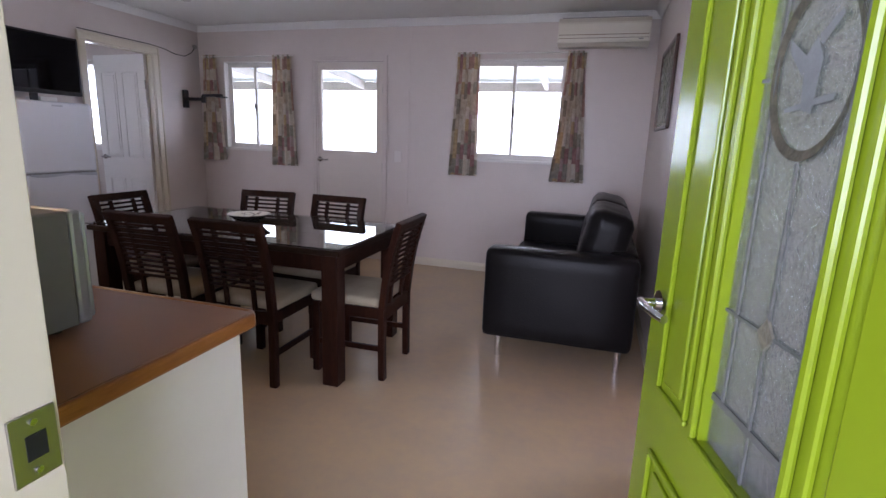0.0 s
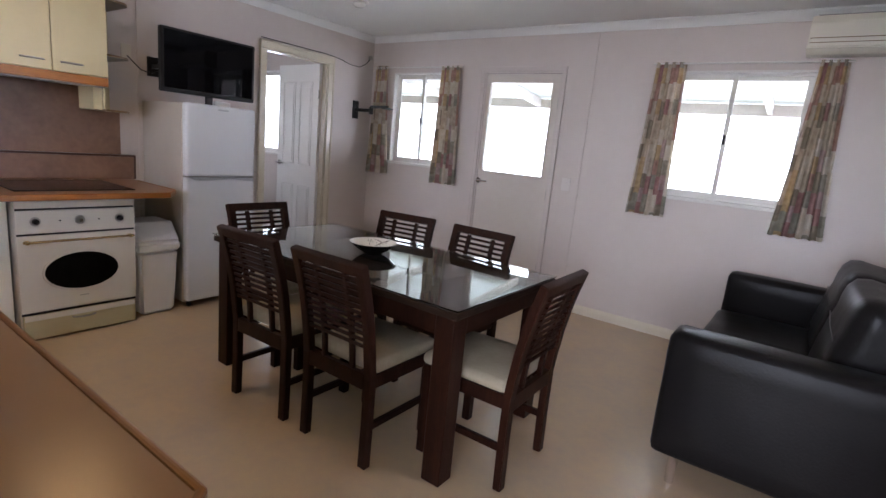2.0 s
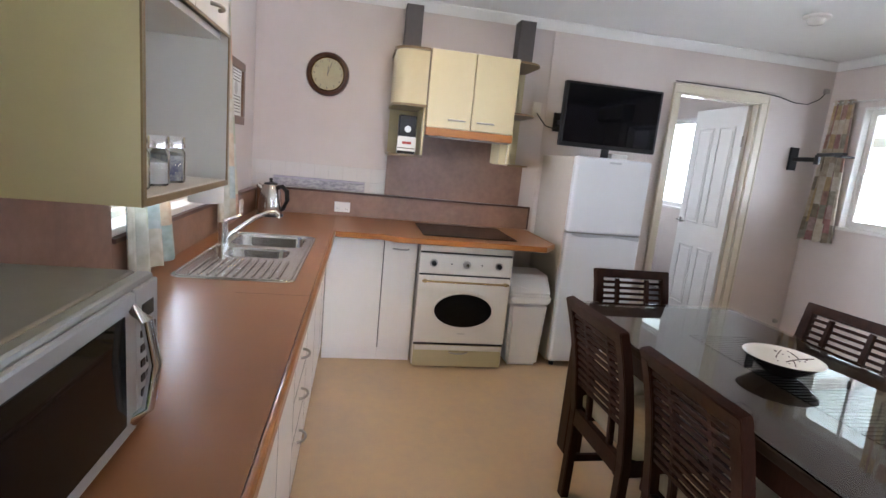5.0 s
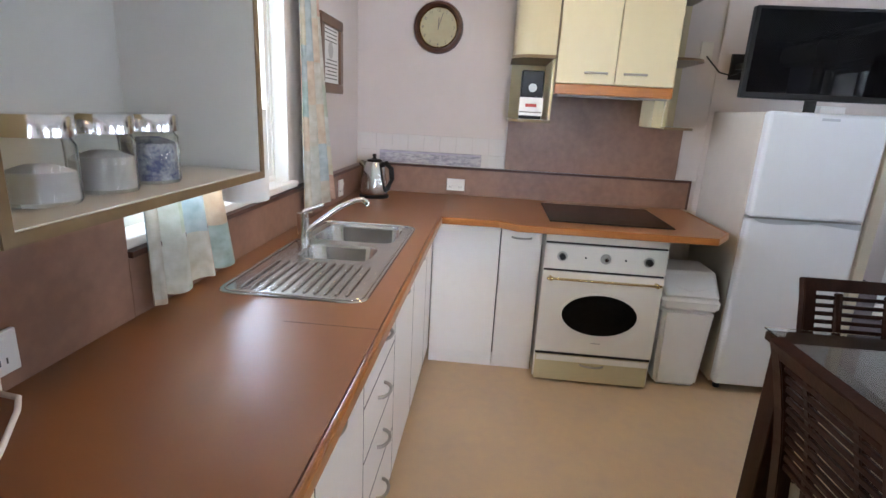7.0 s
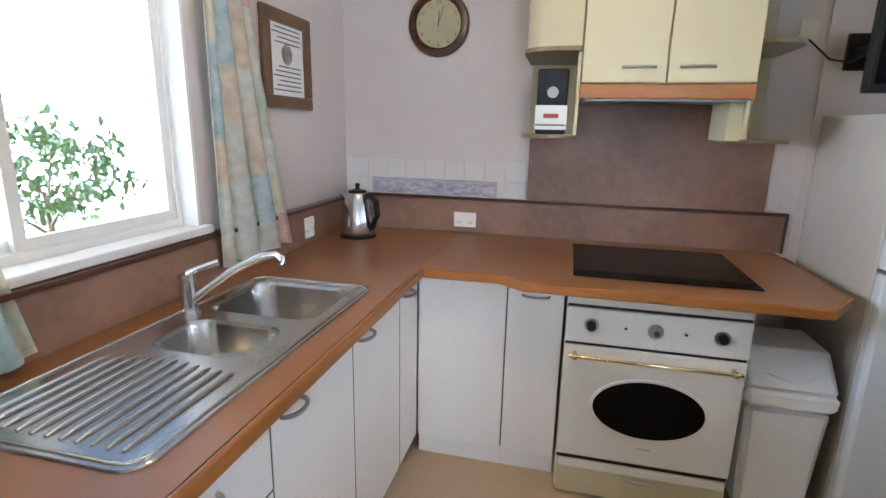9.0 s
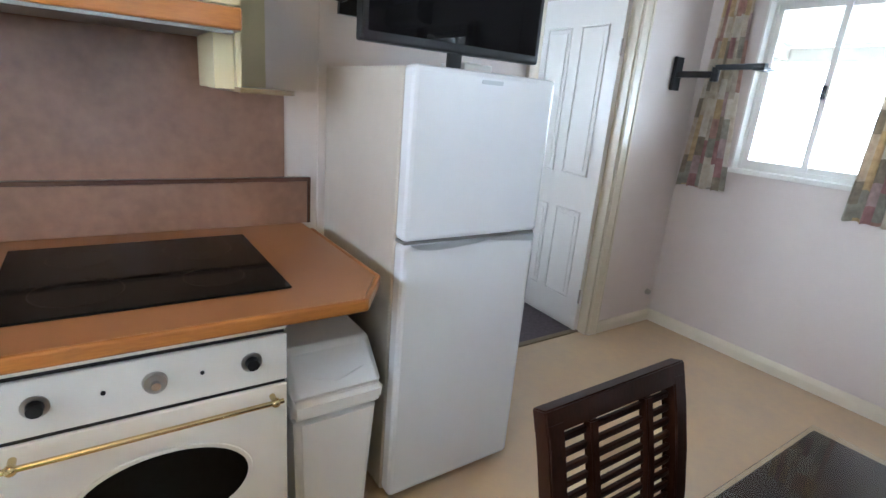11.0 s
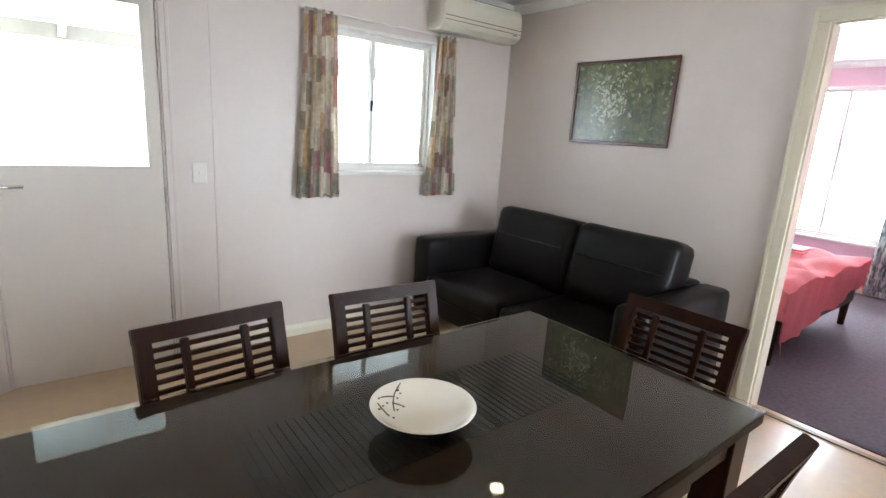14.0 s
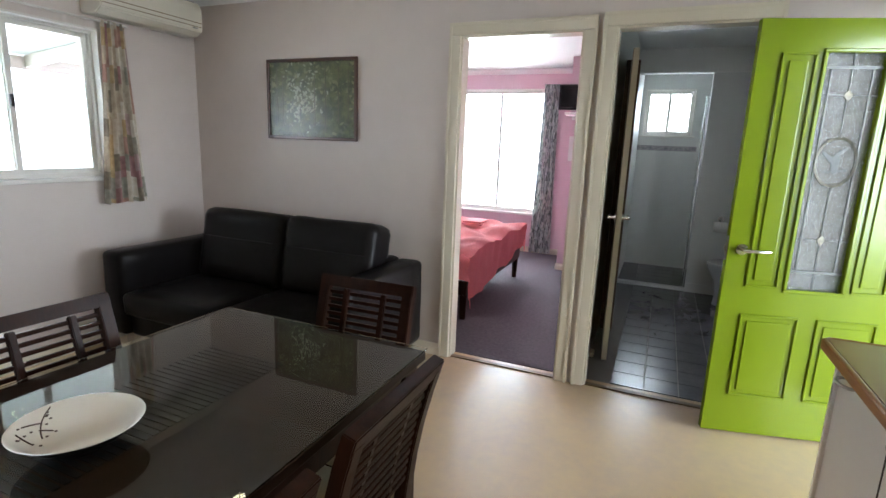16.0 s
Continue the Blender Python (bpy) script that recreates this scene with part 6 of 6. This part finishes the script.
part("label", B1(((-4.43, 1.392, 1.40), (-4.427, 1.518, 1.495))), M_PAPER, cf, "white lower label")
part("label_bars", B1(((-4.427, 1.425, 1.445), (-4.4262, 1.485, 1.462))), M_RED, cf)
part("label_foot", B1(((-4.427, 1.395, 1.415), (-4.4262, 1.515, 1.421))), M_INK, cf)
bm = B()
bmesh.ops.create_cone(bm, cap_ends=True, segments=24, radius1=0.022, radius2=0.022, depth=0.002, matrix=Matrix.Translation((-4.4285, 1.457, 1.545)) @ Matrix.Rotation(radians(90), 4, "Y"))
part("emblem", bm, M_PEWTER, cf)

# clock and certificate
ck = thing("wall_clock", "round wall clock with dark wooden rim and gold dial", "clock", base=(W, 0.89, 1.88))
RY = Matrix.Translation((W, 0.89, 1.88)) @ Matrix.Rotation(radians(90), 4, "Y")
bm = lathe(B(), [(0.0, 0.001), (0.145, 0.001), (0.150, 0.012), (0.143, 0.030), (0.128, 0.034), (0.118, 0.022), (0.116, 0.012)], (0, 0, 0), 48)
bmesh.ops.transform(bm, matrix=RY, verts=bm.verts)
part("rim", bm, M_DARKTRIM, ck, "dark wooden rim")
bm = lathe(B(), [(0.117, 0.016), (0.112, 0.020), (0.108, 0.0165)], (0, 0, 0), 48)
bmesh.ops.transform(bm, matrix=RY, verts=bm.verts)
part("bezel", bm, M_BRASS, ck)
bm = B()
bmesh.ops.create_circle(bm, cap_ends=True, segments=48, radius=0.116, matrix=RY @ Matrix.Translation((0, 0, 0.0135)))
part("dial", bm, M_CLOCKFACE, ck, "antique gold dial")


def text_part(name, body, size, m, material, parent):
    cu = bpy.data.curves.new(name, "FONT")
    cu.body, cu.size, cu.align_x, cu.align_y, cu.extrude = body, size, "CENTER", "CENTER", 0.0004
    tmp = new("tmp", cu)
    me = bpy.data.meshes.new_from_object(tmp.evaluated_get(bpy.context.evaluated_depsgraph_get()))
    bpy.data.objects.remove(tmp)
    me.transform(m)
    me.materials.append(material)
    ob = new(name, me)
    ob.parent = parent
    ob.matrix_parent_inverse = parent.matrix_basis.inverted() if parent.parent is None else Matrix()
    return ob


face_m = Matrix(((0, 0, 1, W + 0.0145), (1, 0, 0, 0.89), (0, 1, 0, 1.88), (0, 0, 0, 1)))
for h in range(1, 13):
    a = radians(90 - 30 * h)
    text_part("numeral", str(h), 0.024, face_m @ Matrix.Translation((0.094 * math.cos(a), 0.094 * math.sin(a), 0)), M_INK, ck)
for nm, ln, deg_, w in (("hour_hand", 0.055, 88, 0.005), ("minute_hand", 0.085, 72, 0.0035)):
    bm = B1(((-0.012, -w / 2, 0.003), (ln, w / 2, 0.0045)))
    bmesh.ops.transform(bm, matrix=face_m @ Matrix.Rotation(radians(deg_), 4, "Z"), verts=bm.verts)
    part(nm, bm, M_INK, ck)
fr = thing("framed_certificate", "brown wooden frame with a printed notice on the wall", "frame", base=(-4.225, S, 1.645))
fx0, fx1, fz0, fz1 = -4.41, -4.05, 1.46, 1.83
bm = B()
w = 0.05
for a, b in (((fx0, S + 0.001, fz0), (fx1, S + 0.024, fz0 + w)), ((fx0, S + 0.001, fz1 - w), (fx1, S + 0.024, fz1)), ((fx0, S + 0.001, fz0 + w), (fx0 + w, S + 0.024, fz1 - w)), ((fx1 - w, S + 0.001, fz0 + w), (fx1, S + 0.024, fz1 - w))):
    box(bm, a, b, 0.005)
part("frame", bm, M_BROWNFRAME, fr)
part("paper", B1(((fx0 + w, S + 0.001, fz0 + w), (fx1 - w, S + 0.010, fz1 - w))), M_PAPER, fr)
part("print_lines", B1(*[((fx0 + 0.075, S + 0.010, 1.53 + 0.018 * k), (fx1 - 0.075 - 0.02 * (k % 3), S + 0.0105, 1.535 + 0.018 * k)) for k in range(14) if k not in (6, 7, 8, 9)]), M_INK, fr)
bm = B()
bmesh.ops.create_cone(bm, cap_ends=True, segments=24, radius1=0.04, radius2=0.04, depth=0.001, matrix=Matrix.Translation((-4.23, S + 0.0103, 1.67)) @ Matrix.Rotation(radians(90), 4, "X"))
part("printed_emblem", bm, M_PEWTER, fr)

# fridge, television, bin
fg = thing("fridge_freezer", "white top-mount fridge freezer with darker cream sides", "fridge", base=(-4.45, 2.82, 0))
fy0, fy1 = 2.548, 3.085
# sides in a darker cream than the white doors
part("cabinet_body", B1(((-4.78, fy0 + 0.004, 0.03), (-4.195, fy1 - 0.004, 1.475)), bevel=0.008), M_FRIDGESIDE, fg, "darker cream side")
for nm, z0, z1 in (("freezer_door", 0.974, 1.48), ("fridge_door", 0.05, 0.965)):
    bm = B1(((-4.190, fy0, z0), (-4.125, fy1, z1)), bevel=0.016)
    part(nm, bm, M_FRIDGE, fg)
part("door_gap", B1(((-4.19, fy0 + 0.006, 0.9652), (-4.135, fy1 - 0.006, 0.9738))), M_GREYTOP, fg, "dark gap between the doors")
for u0, u1, da, db in ((0.05, 0.64, 0.018, 0.004), (0.58, 0.975, 0.004, 0.022)):
    bm = B()
    low = []
    for k in range(13):
        u = k / 12
        dip = (da if da > db else db) * (math.sin(math.pi * u ** 0.6) if da > db else u ** 0.8) + 0.004
        low.append((fy0 + (u0 + (u1 - u0) * u) * (fy1 - fy0), 0.966 - dip))
    ring = [(y, 0.967) for y, z in low] + low[::-1]
    near, far = ([bm.verts.new((x, y, z)) for y, z in ring] for x in (-4.1215, -4.128))
    bm.faces.new(near), bm.faces.new(far[::-1])
    for k in range(len(ring)):
        bm.faces.new((near[k], far[k], far[(k + 1) % len(ring)], near[(k + 1) % len(ring)]))
    part("handle_insert", bm, M_SILVER, fg, "silver scooped handle insert")
part("badge", B1(((-4.125, 2.78, 1.445), (-4.1235, 2.86, 1.457))), M_SILVER, fg)
for y in (fy0 + 0.05, fy1 - 0.05):
    part("foot", rod(B(), (-4.20, y, 0.0), (-4.20, y, 0.04), 0.018, n=12), M_BLACK, fg)
    part("foot", rod(B(), (-4.72, y, 0.0), (-4.72, y, 0.04), 0.018, n=12), M_BLACK, fg)
tv = thing("television", "black flat television standing above the fridge on a wall mount", "television", base=(-4.42, 2.87, 1.48))
part("case", B1(((-4.445, 2.515, 1.545), (-4.395, 3.245, 1.985)), bevel=0.008), M_BLACK, tv)
part("screen", B1(((-4.396, 2.535, 1.575), (-4.3935, 3.225, 1.968))), M_SCREEN, tv, "glossy black screen")
part("stand_neck", B1(((-4.43, 2.85, 1.482), (-4.41, 2.90, 1.546))), M_BLACK, tv)
part("stand_foot", B1(((-4.50, 2.72, 1.4765), (-4.34, 3.03, 1.4835)), bevel=0.002), M_BLACK, tv)
part("wall_arm", B1(((W + 0.001, 2.60, 1.66), (W + 0.02, 2.68, 1.80)), ((W + 0.02, 2.625, 1.715), (-4.445, 2.655, 1.745))), M_BLACK, tv)
part("cable", tube(B(), [(-4.45, 2.57, 1.70), (-4.52, 2.50, 1.66), (-4.60, 2.47, 1.68), (W + 0.01, 2.46, 1.78)], 0.004, 6), M_BLACK, tv)
dv = thing("set_top_box", "slim white box on top of the fridge behind the television", "box", B1(((-4.62, 2.95, 1.4765), (-4.46, 3.08, 1.525)), bevel=0.005), M_WHITE)
wp = thing("wall_plate", "small cream wall plate beside the television", "socket", B1(((W + 0.001, 2.42, 1.76), (W + 0.010, 2.49, 1.86)), bevel=0.003), M_AC)
bn = thing("rubbish_bin", "white plastic swing-lid bin standing beside the oven", "bin", base=(-4.3, 2.36, 0))


def frustum(x0, x1, y0, y1, z0, z1, t, bevel=0.02):
    bm = B1(((x0, y0, z0), (x1, y1, z1)))
    for v in bm.verts:
        if v.co.z < (z0 + z1) / 2:
            v.co.x += t if v.co.x < (x0 + x1) / 2 else -t
            v.co.y += t if v.co.y < (y0 + y1) / 2 else -t
    bmesh.ops.bevel(bm, geom=[e for e in bm.edges], offset=bevel, segments=3, affect="EDGES")
    return bm


part("bucket", frustum(-4.46, -4.135, 2.225, 2.495, 0.001, 0.455, 0.02), M_BIN, bn)
part("lid_collar", frustum(-4.475, -4.12, 2.21, 2.51, 0.452, 0.52, 0.006, 0.015), M_BIN, bn)
bm = B1(((-4.465, 2.218, 0.515), (-4.13, 2.502, 0.645)), bevel=0.02)
for v in bm.verts:
    if v.co.z > 0.58:
        v.co.x = -4.465 + (v.co.x + 4.465) * 0.72
part("lid", bm, M_BIN, bn, "sloping swing lid")
part("flap_line", tube(B(), [(-4.165, 2.27, 0.575), (-4.15, 2.36, 0.553), (-4.165, 2.45, 0.575)], 0.002, 6), M_BIN, bn)

# ---- bedroom ----
bed = thing("bed", "double bed with a rumpled coral duvet and dark wooden legs", "bed", base=(1.75, 3.9, 0))
part("bed_base", B1(((0.76, 2.93, 0.22), (2.46, 4.95, 0.34)), bevel=0.01), M_WOOD, bed)
for x in (0.81, 2.42):
    for y in (2.97, 4.9):
        part("leg", rod(B(), (x, y, 0.004), (x, y, 0.23), 0.026, 0.034, 14), M_WOOD, bed, "dark wooden leg")
part("mattress", B1(((0.76, 2.93, 0.34), (2.46, 4.95, 0.56)), bevel=0.03), M_PAPER, bed)
bm = B()
nx, ny = 40, 46
grid = {}
for i in range(nx + 1):
    for j in range(ny + 1):
        u, v = -0.30 + 2.30 * i / nx, -0.44 + 2.34 * j / ny
        dx, dy = max(0, -u, u - 1.70), max(0, -v)
        x, y = 0.76 + min(max(u, 0), 1.70), 2.93 + max(v, 0)
        drop = max(dx, dy)
        sgn = -1 if u < 0 else 1
        puff = 0.055 * abs(math.sin((u + v) * 4.2)) ** 0.6 * abs(math.sin((u - v) * 4.2)) ** 0.6 + 0.03 * noise.noise(Vector((u * 5, v * 5, 0)))
        z = 0.585 + puff - drop * (0.95 if dx > dy else 0.98 - 0.24 * u)
        x += sgn * (0.035 + 0.03 * noise.noise(Vector((v * 8, u * 3, 2)))) * (1 if dx > 0 else 0)
        y -= (0.035 + 0.03 * noise.noise(Vector((u * 8, v * 3, 5)))) * (1 if dy > 0 else 0)
        grid[i, j] = bm.verts.new((x, y, max(z, 0.10)))
for i in range(nx):
    for j in range(ny):
        bm.faces.new((grid[i, j], grid[i + 1, j], grid[i + 1, j + 1], grid[i, j + 1]))
bmesh.ops.solidify(bm, geom=bm.faces[:], thickness=0.012)
part("duvet", bm, M_DUVET, bed, "rumpled coral duvet", True)
tw = thing("folded_towels", "folded coral towels on the bed", "towel", B1(((2.02, 3.25, 0.60), (2.30, 3.48, 0.625)), ((2.03, 3.26, 0.626), (2.29, 3.47, 0.648)), bevel=0.01), M_DUVET)
sh = thing("wall_shelf", "white shelf on the pink boxed-out wall under the television", "shelf", B1(((2.78, 2.02, 1.80), (3.048, 2.62, 1.83)), ((3.03, 2.05, 1.76), (3.048, 2.58, 1.80)), bevel=0.003), M_WHITE)
bt2 = thing("small_television", "small black television on the bedroom shelf", "television", base=(2.95, 2.5, 1.83))
part("case", B1(((2.86, 2.28, 1.86), (2.90, 2.71, 2.13)), bevel=0.006), M_BLACK, bt2)
part("screen", B1(((2.8585, 2.30, 1.885), (2.861, 2.69, 2.115))), M_SCREEN, bt2)
part("stand", B1(((2.83, 2.42, 1.831), (2.95, 2.56, 1.838)), ((2.88, 2.47, 1.838), (2.895, 2.51, 1.861))), M_BLACK, bt2)
np_ = thing("wall_notice", "white notice sheet on the pink wall", "notice", B1(((3.043, 2.18, 1.30), (3.048, 2.59, 1.58))), M_PAPER)
kn = thing("wardrobe_knob", "small white knob on the pink wall", "knob", rod(B(), (3.02, 2.30, 0.78), (3.048, 2.30, 0.78), 0.014, 0.010, 14), M_WHITE)

# ---- bathroom ----
wc = thing("toilet", "white porcelain toilet beside the stub wall", "toilet", base=(2.5, 0.85, 0))
part("pan", lathe(B(), [(0.0, 0.0), (0.12, 0.0), (0.11, 0.1), (0.13, 0.25), (0.185, 0.36), (0.19, 0.40), (0.15, 0.40), (0.12, 0.33), (0.0, 0.28)], (2.45, 0.83, 0), 30, 1.0, 1.25), M_TOILET, wc)
part("seat", lathe(B(), [(0.20, 0.401), (0.20, 0.42), (0.0, 0.432)], (2.45, 0.83, 0), 30, 1.0, 1.22), M_TOILET, wc)
part("cistern", B1(((2.27, 0.38, 0.40), (2.63, 0.58, 0.82)), bevel=0.02), M_TOILET, wc)
tr = thing("toilet_roll_holder", "chrome holder with a white toilet roll on the stub wall", "toilet roll", base=(2.8, 0.97, 0.72))
part("plate", rod(B(), (2.799, 0.97, 0.80), (2.785, 0.97, 0.80), 0.03, n=18), M_CHROME, tr)
part("roll", rod(B(), (2.745, 0.91, 0.72), (2.745, 1.03, 0.72), 0.052, n=24), M_PAPER, tr)
part("arm", tube(B(), [(2.785, 0.97, 0.80), (2.75, 0.97, 0.79), (2.745, 0.97, 0.772)], 0.008, 8), M_CHROME, tr)
ss = thing("shower_screen_post", "chrome upright post of the shower screen", "shower screen", rod(B(), (2.86, 1.235, 0.0), (2.86, 1.235, 2.0), 0.014, n=12), M_CHROME)
structure("bathroom_border", B1(((3.992, 1.22, 1.46), (3.9995, 1.9, 1.52))), M_BORDER, "patterned border tile band on the bathroom wall", "tiles")
structure("shower_hob", B1(((2.8, 1.215, 0.0), (2.88, 1.9, 0.03))), M_BATHWALL, "low tiled shower threshold", "threshold")
# bathroom floor tiles
bf = bpy.data.objects["floor_bathroom"]
bt_ = mesh("floor_tile", B1(((0, 0, 0), (0.194, 0.194, 0.007)), bevel=0.002), M_DARKTILE)
for i in range(19):
    for j in range(9):
        x, y = E + 0.105 + 0.2 * i, 0.12 + 0.2 * j
        if x < 3.95 and y < 1.71:
            o = new("floor_tile", bt_)
            o.location = (x, y, -0.0035)
            o.parent = bf
